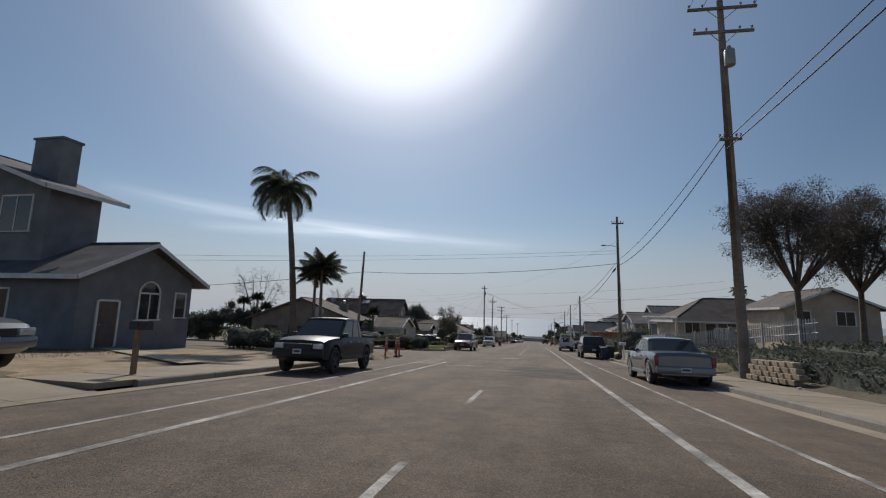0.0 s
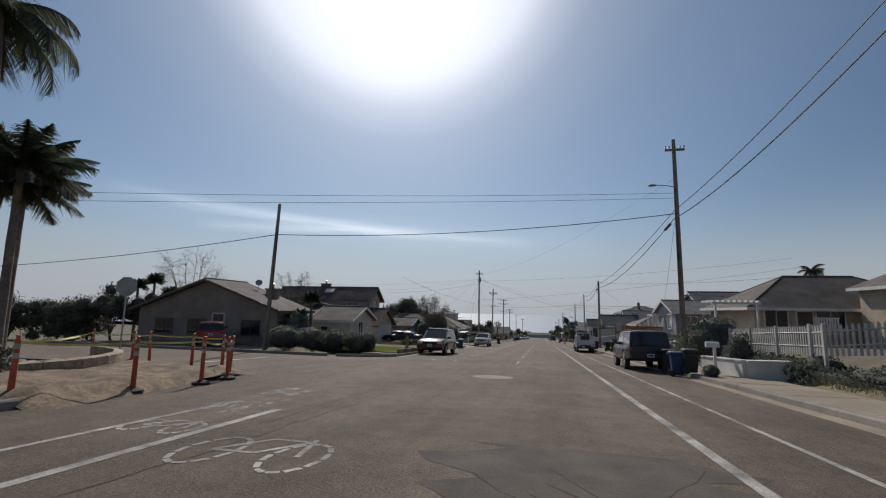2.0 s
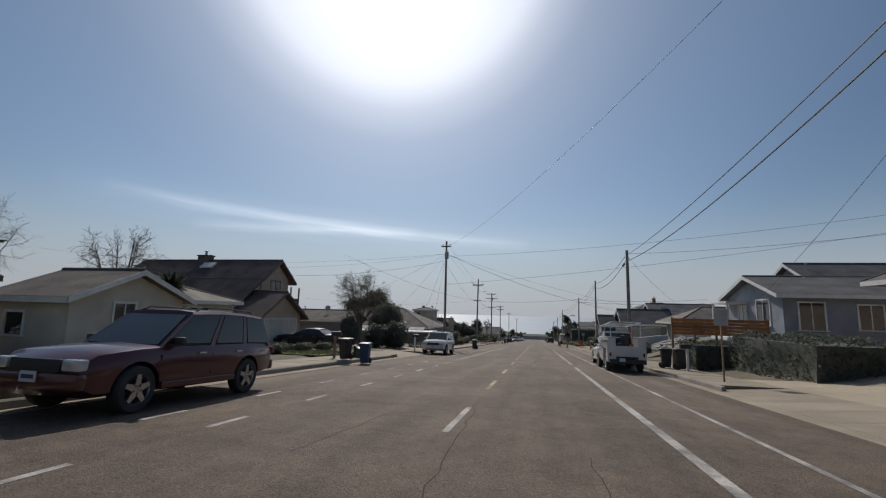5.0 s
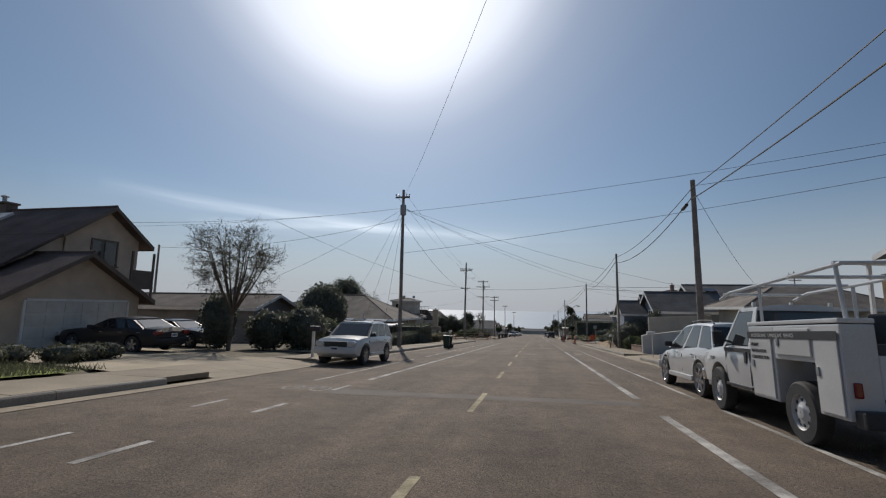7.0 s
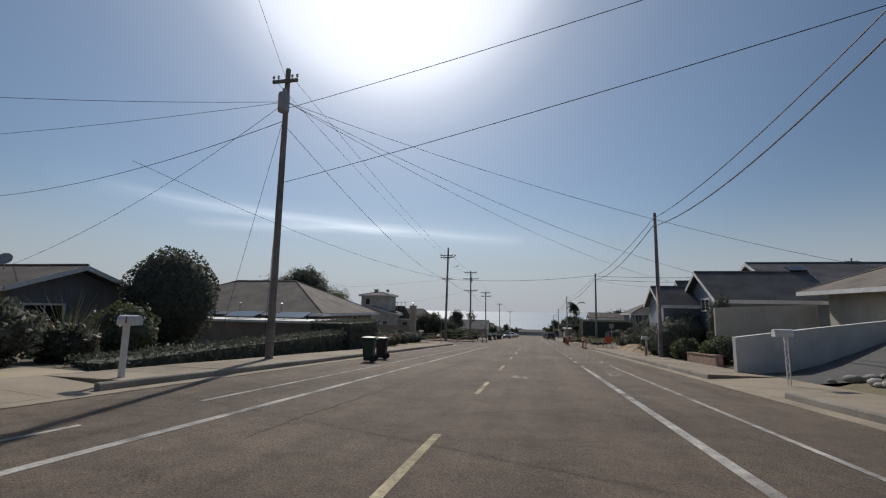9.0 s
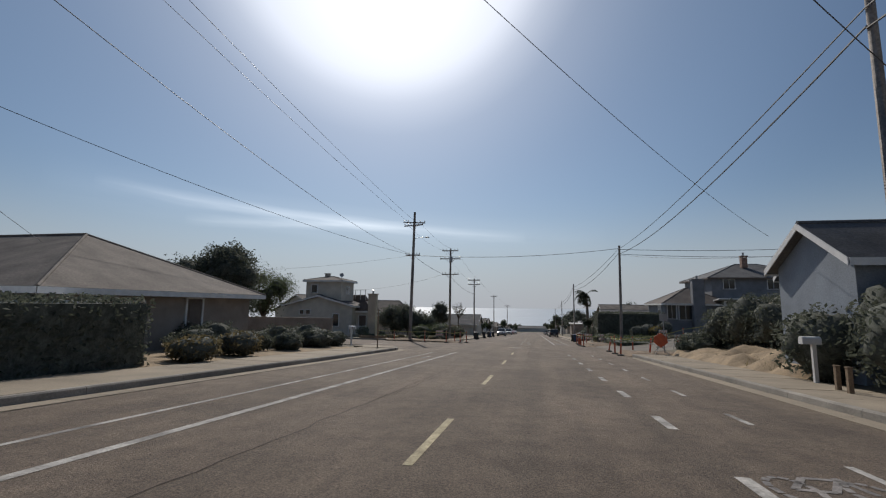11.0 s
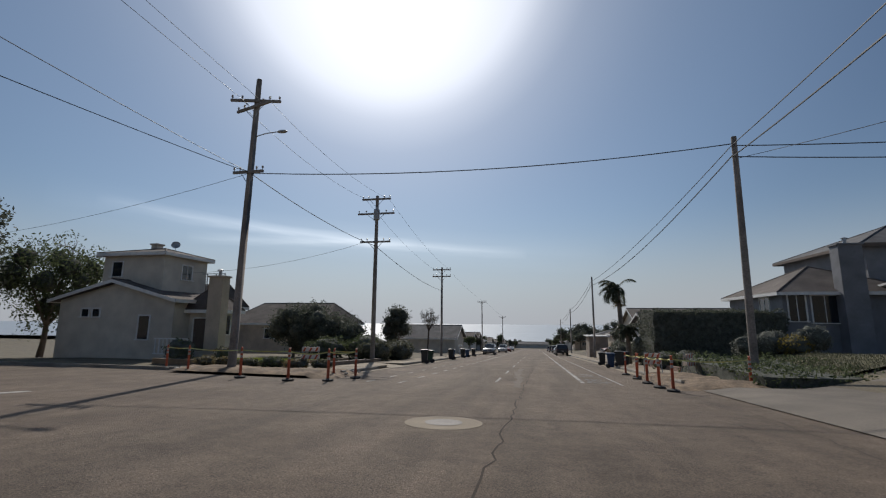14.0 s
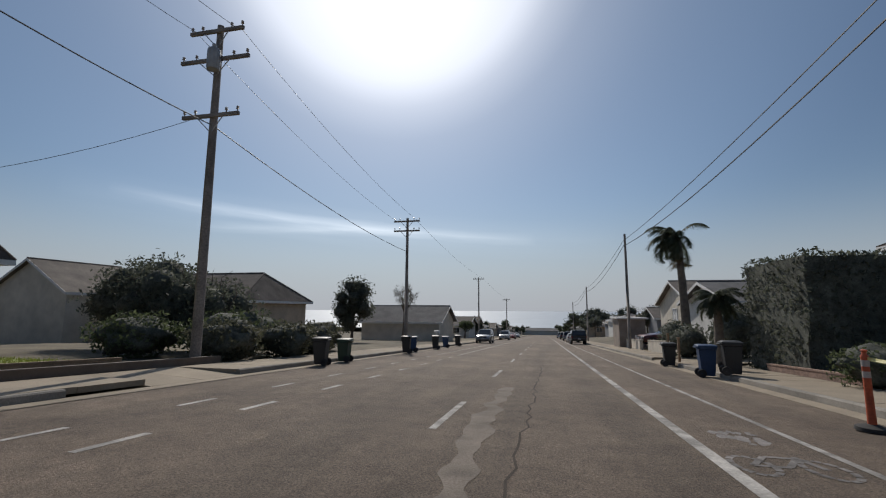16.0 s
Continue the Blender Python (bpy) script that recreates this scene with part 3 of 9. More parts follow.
# horizontal arm low on the second pole
bm = bmesh.new()
pp = hook("R2", 3.9)
S_box(bm, pp.x + 1.1, pp.y, pp.z, 2.2, 0.08, 0.08, 0.01)
solo("sign_arm", bm, M_STEEL, "plain steel arm reaching out from a wooden pole", "sign arm")
# ---- houses ----
def shingle_mat(name, col):
    """Roof covering in level courses, each course a little out of line."""
    m = mat(name, col, rough=0.9, var=0.22, scale=0.8, fine=14.0, bump=0.0, stain=0.15)
    N, L = m.node_tree.nodes, m.node_tree.links
    b = N["Principled BSDF"]
    tc = N.new("ShaderNodeTexCoord")
    sep = N.new("ShaderNodeSeparateXYZ")
    L.new(tc.outputs["Object"], sep.inputs[0])
    saw = N.new("ShaderNodeMath")
    saw.operation = "FRACT"
    mul = N.new("ShaderNodeMath")
    mul.operation = "MULTIPLY"
    mul.inputs[1].default_value = 11.0
    L.new(sep.outputs["Z"], mul.inputs[0])
    L.new(mul.outputs[0], saw.inputs[0])
    bp = N.new("ShaderNodeBump")
    bp.inputs["Strength"].default_value, bp.inputs["Distance"].default_value = 0.6, 0.03
    L.new(saw.outputs[0], bp.inputs["Height"])
    L.new(bp.outputs[0], b.inputs["Normal"])
    return m


W_GREY = mat("grey_stucco", (0.2, 0.205, 0.22), rough=0.9, var=0.1, scale=1.2, fine=30.0, bump=0.35, stain=0.12)
W_BROWN = mat("brown_stucco", (0.3, 0.25, 0.21), rough=0.9, var=0.12, scale=1.2, fine=30.0, bump=0.35, stain=0.15)
W_TAN = mat("tan_stucco", (0.5, 0.41, 0.32), rough=0.9, var=0.1, scale=1.2, fine=30.0, bump=0.35, stain=0.12)
W_CREAM = mat("cream_stucco", (0.58, 0.53, 0.45), rough=0.9, var=0.08, scale=1.2, fine=30.0, bump=0.35, stain=0.12)
W_WHITE = mat("white_painted_wall", (0.6, 0.59, 0.56), rough=0.8, var=0.06, scale=1.5, fine=30.0, bump=0.25, stain=0.1)
W_BLUE = mat("blue_grey_siding", (0.22, 0.25, 0.29), rough=0.75, var=0.1, scale=1.2, fine=20.0, bump=0.25)
TRIM = mat("white_trim_paint", (0.72, 0.71, 0.69), rough=0.6, var=0.06, scale=3.0, bump=0.1, stain=0.08)
DARK_TRIM = mat("brown_trim_paint", (0.12, 0.09, 0.07), rough=0.6, var=0.1, bump=0.1)
ROOF_GREY = shingle_mat("grey_shingle", (0.1, 0.1, 0.104))
ROOF_BROWN = shingle_mat("brown_shingle", (0.105, 0.088, 0.078))
ROOF_TILE = shingle_mat("dark_clay_tile", (0.105, 0.078, 0.072))
ROOF_TAN = shingle_mat("tan_shingle", (0.15, 0.128, 0.11))
GLASS = glass_mat()
M_DOORW = mat("garage_door_paint", (0.6, 0.57, 0.52), rough=0.6, var=0.05, bump=0.1, stain=0.08)
M_BRICK = mat("chimney_brick", (0.27, 0.18, 0.14), rough=0.9, var=0.2, scale=4.0, fine=25.0, bump=0.5)
M_WOOD = mat("weathered_wood", (0.24, 0.17, 0.11), rough=0.85, var=0.2, scale=2.0, fine=25.0, bump=0.4, rnd=0.15)


def on_face(face, u, d, x0, x1, y0, y1):
    """A frame on a wall: its x runs along the wall, its y points out of it."""
    if face == "x+":
        return Matrix.Translation((x1, u, 0)) @ Matrix.Rotation(-math.pi / 2, 4, "Z")
    if face == "x-":
        return Matrix.Translation((x0, u, 0)) @ Matrix.Rotation(math.pi / 2, 4, "Z")
    return Matrix.Translation((u, y0, 0)) @ Matrix.Rotation(math.pi, 4, "Z")


def window(parent, m, zc, w, h, trim=TRIM, arch=False, panes=2):
    """Frame, sill and panes in a dark recess."""
    m = m @ Matrix.Translation((0, 0, zc))
    bm = bmesh.new()
    t = 0.09
    for sx in (-1, 1):
        S_box(bm, sx * (w / 2 + t / 2), 0.0, 0, t, 0.1, h + 2 * t, 0.008)
    S_box(bm, 0, 0.0, h / 2 + t / 2, w, 0.1, t, 0.008)
    if arch:
        for k in range(9):
            a = math.pi * (k + 0.5) / 9
            S_box(bm, (w / 2 + t / 2) * math.cos(a), 0.0, h / 2 + (w / 2 + t / 2) * math.sin(a), 0.2, 0.1, t, 0, Matrix.Rotation(-(a - math.pi / 2), 4, "Y"))
    wi = part("window", bm, trim, parent, m=m)
    bm = bmesh.new()
    S_box(bm, 0, 0.05, -h / 2 - t / 2, w + 0.3, 0.16, 0.06, 0.01)
    part("sill", bm, trim, wi)
    for k in range(panes):
        bm = bmesh.new()
        pw = w / panes
        S_box(bm, -w / 2 + pw * (k + 0.5), 0.012, 0, pw - 0.04, 0.02, h - 0.02)
        part("pane", bm, GLASS, wi)
        if k:
            bm = bmesh.new()
            S_box(bm, -w / 2 + pw * k, 0.02, 0, 0.05, 0.05, h)
            part("mullion", bm, trim, wi)
    if arch:
        bm = bmesh.new()
        poly = [((w / 2 - 0.02) * math.cos(math.pi * k / 10), 0.005, h / 2 + (w / 2 - 0.02) * math.sin(math.pi * k / 10)) for k in range(11)]
        S_prism(bm, poly, 0.02, (0, 1, 0))
        part("pane", bm, GLASS, wi)
    return wi


def assembly(parent, material, pieces):
    """The first box is the part, the others are its pieces."""
    root = None
    for nm, dims in pieces:
        bm = bmesh.new()
        S_box(bm, *dims)
        ob = part(nm, bm, material, root or parent)
        root = root or ob


def door(parent, m, z0, w, h, material, garage=False):
    bm = bmesh.new()
    if garage:
        rows, cols, panels = 4, max(3, round(w / 0.75)), []
        S_box(bm, 0, 0.0, z0 + h / 2, w, 0.04, h)
        for r in range(rows):
            for c in range(cols):
                pb = bmesh.new()
                S_box(pb, -w / 2 + w / cols * (c + 0.5), 0.025, z0 + h / rows * (r + 0.5), w / cols - 0.1, 0.03, h / rows - 0.1, 0.008)
                panels.append(pb)
        d = part("garage_door", bm, material, parent, m=m)
        for pb in panels:
            part("panel", pb, material, d)
    else:
        S_box(bm, 0, 0.01, z0 + h / 2, w, 0.05, h, 0.01)
        for k in (0.28, 0.72):
            S_box(bm, 0, 0.045, z0 + h * k, w * 0.7, 0.02, h * 0.36, 0.01)
        d = part("door", bm, material, parent, m=m)
        bm = bmesh.new()
        S_lathe(bm, [(0.0, 0.0), (0.02, 0.01), (0.02, 0.03), (0.035, 0.05), (0.0, 0.08)], 10)
        bmesh.ops.transform(bm, matrix=Matrix.Translation((w * 0.38, 0.03, z0 + 1.0)) @ Matrix.Rotation(-math.pi / 2, 4, "X"), verts=bm.verts)
        part("door_knob", bm, M_STEEL, d, smooth=50)
    bm = bmesh.new()
    for sx in (-1, 1):
        S_box(bm, sx * (w / 2 + 0.05), 0.03, z0 + h / 2, 0.1, 0.09, h + 0.1, 0.006)
    S_box(bm, 0, 0.03, z0 + h + 0.05, w, 0.09, 0.1, 0.006)
    part("door_frame", bm, TRIM, d)
    return d


def body(parent, x0, x1, y0, y1, zb, ze, zr, ridge, wall, roof, trim=TRIM, over=0.5, hip=False, hipin=None, name="wall", flat=False):
    """Walls to the eaves, gables, roof slabs with fascia boards. ridge: the axis that it runs along."""
    bm = bmesh.new()
    S_box(bm, (x0 + x1) / 2, (y0 + y1) / 2, (zb + ze) / 2, x1 - x0, y1 - y0, ze - zb)
    if not hip and not flat:
        if ridge == "x":
            ym = (y0 + y1) / 2
            S_prism(bm, [(x0, y0, ze), (x0, y1, ze), (x0, ym, zr - 0.05)], x1 - x0, (1, 0, 0))
        else:
            xm = (x0 + x1) / 2
            S_prism(bm, [(x0, y0, ze), (xm, y0, zr - 0.05), (x1, y0, ze)], y1 - y0, (0, 1, 0))
    part(name, bm, wall, parent)
    th = 0.16
    if flat:
        bm = bmesh.new()
        S_box(bm, (x0 + x1) / 2, (y0 + y1) / 2, ze + th / 2 + 0.002, x1 - x0 + 2 * over, y1 - y0 + 2 * over, th, 0.01)
        part("roof", bm, roof, parent)
        return
    X0, X1, Y0, Y1 = x0 - over, x1 + over, y0 - over, y1 + over
    if ridge == "x":
        ym = (y0 + y1) / 2
        drop = (zr - ze) / ((y1 - y0) / 2) * over
        i = (hipin if hipin is not None else (Y1 - Y0) / 2 * 0.95) if hip else 0.0
        A, B = (X0 + i, ym, zr), (X1 - i, ym, zr)
        c = [(X0, Y0, ze - drop), (X1, Y0, ze - drop), (X1, Y1, ze - drop), (X0, Y1, ze - drop)]
    else:
        xm = (x0 + x1) / 2
        drop = (zr - ze) / ((x1 - x0) / 2) * over
        i = (hipin if hipin is not None else (X1 - X0) / 2 * 0.95) if hip else 0.0
        A, B = (xm, Y0 + i, zr), (xm, Y1 - i, zr)
        c = [(X1, Y0, ze - drop), (X1, Y1, ze - drop), (X0, Y1, ze - drop), (X0, Y0, ze - drop)]
    bm = bmesh.new()
    up = Vector((0, 0, 1))
    slabs = [[c[0], c[1], B, A], [c[2], c[3], A, B]]
    if hip:
        slabs += [[c[1], c[2], B], [c[3], c[0], A]]
    for poly in slabs:
        S_prism(bm, [Vector(p) + up * 0.01 for p in poly], th)
    ro = part("roof", bm, roof, parent)
    # ridge cap
    bm = bmesh.new()
    S_tube(bm, Vector(A) + up * (th + 0.0), Vector(B) + up * (th + 0.0), 0.09, 0.09, 8)
    if hip:
        for p, q in ((A, c[0]), (B, c[1]), (B, c[2]), (A, c[3])):
            S_tube(bm, Vector(p) + up * th, Vector(q) + up * th, 0.07, 0.07, 6)
    part("ridge_cap", bm, roof, ro)

    def board(p, q):
        p, q = Vector(p), Vector(q)
        d = q - p
        n = Vector((d.y, -d.x, 0)).normalized()
        mid = (p + q) / 2
        if (mid + n - Vector(((x0 + x1) / 2, (y0 + y1) / 2, mid.z))).length < (mid - n - Vector(((x0 + x1) / 2, (y0 + y1) / 2, mid.z))).length:
            n = -n
        bm = bmesh.new()
        o = n * 0.012
        S_prism(bm, [p + o + up * -0.06, q + o + up * -0.06, q + o + up * (th + 0.0), p + o + up * (th + 0.0)], 0.03, n)
        part("fascia_board", bm, trim, ro)

    if hip:
        for k in range(4):
            board(c[k], c[(k + 1) % 4])
    else:
        board(c[0], c[1])
        board(c[2], c[3])
        for p, q in ((c[1], B), (c[2], B), (c[0], A), (c[3], A)):
            board(p, q)
    return ro


def chimney(parent, x, y, zb, zt, sx=0.9, sy=0.6, material=M_BRICK, cap=True):
    bm = bmesh.new()
    S_box(bm, x, y, (zb + zt) / 2, sx, sy, zt - zb, 0.02)
    S_box(bm, x, y, zt + 0.06, sx + 0.16, sy + 0.16, 0.12, 0.02)
    ch = part("chimney", bm, material, parent)
    if cap:
        bm = bmesh.new()
        S_lathe(bm, [(0.11, 0), (0.11, 0.35), (0.2, 0.36), (0.2, 0.4), (0.0, 0.5)], 12, at=(x, y, zt + 0.12))
        part("flue", bm, M_STEEL, ch, smooth=40)
    return ch


def vent(parent, x, y, z, h=0.5):
    bm = bmesh.new()
    S_lathe(bm, [(0.05, 0), (0.05, h), (0.1, h), (0.1, h + 0.12), (0, h + 0.16)], 10, at=(x, y, z))
    part("roof_vent", bm, M_STEEL, parent, smooth=40)


def dish(parent, x, y, z):
    bm = bmesh.new()
    S_tube(bm, (x, y, z), (x, y, z + 0.5), 0.02, 0.02, 6)
    ma = part("dish_mast", bm, M_STEEL, parent)
    bm = bmesh.new()
    S_lathe(bm, [(0.0, 0.0), (0.15, 0.02), (0.3, 0.09), (0.3, 0.1), (0.15, 0.03), (0.0, 0.01)], 16)
    bmesh.ops.transform(bm, matrix=Matrix.Translation((x, y, z + 0.6)) @ Matrix.Rotation(radians(60), 4, "X") @ Matrix.Rotation(radians(30), 4, "Y"), verts=bm.verts)
    part("satellite_dish", bm, M_CAN, ma, smooth=50)


def house(label, y, category="house"):
    return thing("house", label, category, Matrix.Translation((0, 0, G(y))), group="houses along the street")


DEEP = -1.6
# two-storey grey house with a gabled wing
h = house("two-storey dark grey stucco house with a gabled front wing", 20.0)
body(h, -34, -18.7, 16.3, 23.0, DEEP, 3.8, 5.45, "x", W_GREY, ROOF_GREY, over=0.65)
f = lambda u: on_face("x+", u, 0, -34, -18.7, 16.3, 23.0)
window(h, f(20.1), 2.3, 1.2, 1.3, arch=True)
window(h, f(22.2), 2.4, 0.7, 1.3, panes=1)
door(h, f(17.8), 0.4, 1.0, 2.1, DARK_TRIM)
body(h, -36, -22.4, 17.2, 19.9, 3.4, 8.2, 10.6, "y", W_GREY, ROOF_GREY, over=0.9, name="upper_wall")
f = lambda u: on_face("y-", u, 0, -36, -22.4, 17.2, 19.9)
window(h, f(-24.4), 6.8, 1.9, 1.8)
window(h, f(-31.0), 6.8, 1.9, 1.8)
chimney(h, -24.0, 18.4, 7.4, 11.0, 1.9, 1.0, W_GREY, cap=False)
f = lambda u: on_face("y-", u, 0, -34, -18.7, 16.3, 23.0)
window(h, f(-23.5), 2.3, 1.6, 1.3)
# brown corner house with a gable to the side street
h = house("dark brown single-storey house with a wide shaded gable", 51.0)
body(h, -32.2, -19.1, 48.6, 53.0, DEEP, 2.95, 5.25, "y", W_BROWN, ROOF_BROWN, trim=DARK_TRIM, over=0.55)
f = lambda u: on_face("y-", u, 0, -32.2, -19.1, 48.6, 53.0)
for u in (-21.4, -26.4, -29.6):
    window(h, f(u), 1.5, 1.6, 1.1, trim=DARK_TRIM)
door(h, f(-24.4), 0.5, 1.0, 2.05, DARK_TRIM)
window(h, on_face("x+", 50.6, 0, -32.2, -19.1, 48.6, 53.0), 1.5, 1.6, 1.2, trim=DARK_TRIM)
chimney(h, -22.0, 52.2, 3.4, 4.7, 1.0, 0.6, W_BROWN)
vent(h, -26.6, 50.4, 5.0)
dish(h, -23.6, 52.4, 4.7)
# pale house with a gable towards the street
h = house("pale cream stucco house with a low gable and a tall window", 57.0)
body(h, -18.5, -15.0, 53.4, 58.6, DEEP, 2.5, 3.55, "x", W_CREAM, ROOF_TAN, over=0.4)
f = lambda u: on_face("x+", u, 0, -18.5, -15.0, 53.4, 58.6)
window(h, f(55.6), 1.55, 0.9, 1.5)
window(h, on_face("y-", -17.4, 0, -18.5, -15.0, 53.4, 58.6), 1.5, 0.8, 0.8, panes=1)
body(h, -28, -19.8, 62.2, 68.6, DEEP, 2.6, 3.9, "y", W_CREAM, ROOF_TAN, over=0.45, hip=True, name="wing_wall")
window(h, on_face("x+", 65.2, 0, -28, -19.8, 62.2, 68.6), 1.6, 1.8, 1.1)
# two-storey tan house with a big tiled roof, garage in front
h = house("two-storey tan house with a large dark tiled roof and gabled garage", 76.0)
body(h, -36, -22.0, 74.9, 79.1, DEEP, 5.9, 7.42, "x", W_TAN, ROOF_TILE, over=0.55, trim=DARK_TRIM)
body(h, -26, -19.2, 70.6, 76.8, DEEP, 2.6, 4.45, "x", W_TAN, ROOF_TILE, over=0.5, trim=DARK_TRIM, name="garage_wall")
bm = bmesh.new()
zs = lambda y: 7.42 - 0.724 * (77.0 - y)
S_prism(bm, [(-36.5, 70.9, zs(70.9) + 0.01), (-21.47, 70.9, zs(70.9) + 0.01), (-21.47, 74.37, zs(74.37) + 0.01), (-36.5, 74.37, zs(74.37) + 0.01)], 0.16)
part("lower_roof", bm, ROOF_TILE, h)
bm = bmesh.new()
S_prism(bm, [(-36, 71.5, DEEP), (-36, 74.89, DEEP), (-36, 74.89, zs(74.89) - 0.05), (-36, 71.5, zs(71.5) - 0.05)], 13.9, (1, 0, 0))
part("lower_wall", bm, W_TAN, h)
f = lambda u: on_face("x+", u, 0, -26, -19.2, 70.6, 76.8)
door(h, f(73.8), 0.25, 4.6, 2.1, M_DOORW, garage=True)
window(h, on_face("x+", 77.0, 0, -36, -22, 74.9, 79.1), 5.0, 1.4, 1.3, trim=DARK_TRIM)
assembly(h, DARK_TRIM, [("balcony", (-21.4, 78.4, 3.2, 1.3, 1.5, 0.16, 0.01))] + [("post", (-20.82, yy, 3.9, 0.1, 0.1, 2.6)) for yy in (77.7, 79.1)] + [("board", (-20.82, 77.75 + 1.3 * k / 8, 3.65, 0.03, 0.15, 0.85)) for k in range(0, 9)] + [("handrail", (-20.82, 78.4, 4.12, 0.08, 1.5, 0.08))])
bm = bmesh.new()
S_box(bm, -28.5, 76.1, 7.02, 1.3, 0.8, 0.16, 0.03, Matrix.Rotation(math.atan2(1.52, 2.1), 4, "X"))
part("skylight", bm, TRIM, h)
chimney(h, -29.6, 77.0, 7.0, 7.95, 1.3, 0.6, DARK_TRIM)
# long low house with a street gable
h = house("low grey house with a long shingle roof and white rake boards", 90.0)
body(h, -40, -19.6, 87.2, 92.4, DEEP, 2.86, 3.74, "x", W_GREY, ROOF_BROWN, over=0.6)
window(h, on_face("x+", 88.6, 0, -40, -19.6, 87.2, 92.4), 1.5, 1.6, 1.1)
vent(h, -26, 89.8, 3.7)
dish(h, -22.6, 88.9, 3.5)
# low house with panels on its flat front roof
h = house("low hipped house with three panels on a flat front roof", 108.0)
body(h, -31, -14.6, 104.2, 115.2, DEEP, 2.75, 5.2, "x", W_BROWN, ROOF_TAN, over=0.6, hip=True)
body(h, -27, -13.0, 99.8, 104.2, DEEP, 2.05, 2.05, "x", W_BROWN, TRIM, over=0.4, flat=True, name="porch_wall")
for k in range(3):
    bm = bmesh.new()
    S_box(bm, -22.6 + 3.7 * k, 101.4, 2.52, 2.3, 1.4, 0.07, 0.01, Matrix.Rotation(radians(14), 4, "X"))
    for sx in (-0.9, 0.9):
        S_box(bm, -22.6 + 3.7 * k + sx, 101.9, 2.36, 0.05, 0.05, 0.35)
    part("solar_panel", bm, GLASS, h, "dark glass panel on a raised mount")
for xx in (-24.6, -20.9, -17.4):
    vent(h, xx, 103.6, 2.6, 0.6)
window(h, on_face("y-", -14.0 - 1.6, 0, -31, -14.6, 104.2, 115.2), 1.6, 0.7, 1.0, panes=1)
window(h, on_face("x+", 107.5, 0, -31, -14.6, 104.2, 115.2), 1.6, 1.3, 1.1)
door(h, on_face("x+", 111.0, 0, -31, -14.6, 104.2, 115.2), 0.3, 0.95, 2.05, DARK_TRIM)
# dark corner house before the second side street
h = house("dark grey-brown corner house with a low hipped roof", 116.0)
body(h, -37.0, -23.0, 115.2, 121.0, DEEP, 3.0, 5.5, "x", W_GREY, ROOF_BROWN, over=0.6, hip=True, hipin=6.0)
f = lambda u: on_face("y-", u, 0, -37.0, -23.0, 115.2, 121.0)
for u in (-34.4, -30.2, -26.0):
    window(h, f(u), 1.75, 0.85, 1.25, panes=1)
window(h, on_face("x+", 118.5, 0, -37.0, -23.0, 115.2, 121.0), 1.75, 1.5, 1.2)
for k, (xx, yy) in enumerate(((-31.2, 116.6), (-30.4, 116.8), (-28.6, 116.3), (-26.8, 116.2))):
    vent(h, xx, yy, 3.9, 0.3)
# house with a tower room
h = house("pale house with an upper tower room, porch and brick chimney", 147.0)
body(h, -30.6, -21.4, 146.0, 151.0, DEEP, 4.0, 5.2, "y", W_CREAM, ROOF_BROWN, over=0.5)
body(h, -28.4, -23.4, 146.9, 151.0, 3.9, 7.25, 7.75, "x", W_CREAM, ROOF_BROWN, over=0.35, hip=True, name="tower_wall")
body(h, -21.4, -19.5, 147.4, 149.4, DEEP, 3.7, 4.6, "y", W_CREAM, ROOF_BROWN, over=0.5, hip=True, hipin=0.9, name="wing_wall")
body(h, -26.4, -21.6, 151.0, 152.8, DEEP, 4.2, 5.3, "x", W_CREAM, ROOF_BROWN, over=0.5, hip=True, hipin=0.9, name="rear_wall")
window(h, on_face("y-", -22.4, 0, -26.4, -21.6, 151.0, 152.8), 2.6, 0.8, 1.2, panes=1)
f = lambda u: on_face("y-", u, 0, -30.6, -21.4, 146.0, 151.0)
for u in (-26.6, -25.7):
    window(h, f(u - 1.8), 3.15, 0.55, 0.5, panes=1)
window(h, f(-23.6), 2.2, 0.8, 1.5, panes=1)
window(h, on_face("y-", -27.2, 0, -28.4, -23.4, 146.9, 151.0), 6.2, 0.8, 1.0, panes=1)
door(h, on_face("y-", -20.5, 0, -21.4, -19.5, 147.4, 149.4), 0.7, 0.95, 2.1, DARK_TRIM)
window(h, on_face("x+", 148.4, 0, -21.4, -19.5, 147.4, 149.4), 2.4, 1.2, 1.3)
window(h, on_face("x+", 149.0, 0, -28.4, -23.4, 146.9, 151.0), 6.1, 0.9, 1.0)
chimney(h, -19.0, 147.0, DEEP, 5.5, 1.05, 0.7, W_TAN)
chimney(h, -26.6, 149.4, 7.3, 8.3, 0.55, 0.55, W_CREAM, cap=False)
dish(h, -24.2, 148.6, 7.5)
assembly(h, M_STEEL, [("roof_railing", (-22.6, 150.6, 6.2, 2.4, 0.05, 0.05))] + [("baluster", (-23.7 + 0.75 * k, 150.6, 5.55, 0.06, 0.06, 1.3)) for k in range(4)])
assembly(h, TRIM, [("porch_railing", (-20.1, 144.6, 1.58, 2.4, 0.07, 0.07)), ("lower_rail", (-20.1, 144.6, 0.68, 2.4, 0.07, 0.07))] + [("baluster", (-21.2 + 0.28 * k, 144.6, 1.1, 0.05, 0.05, 0.9)) for k in range(9)])
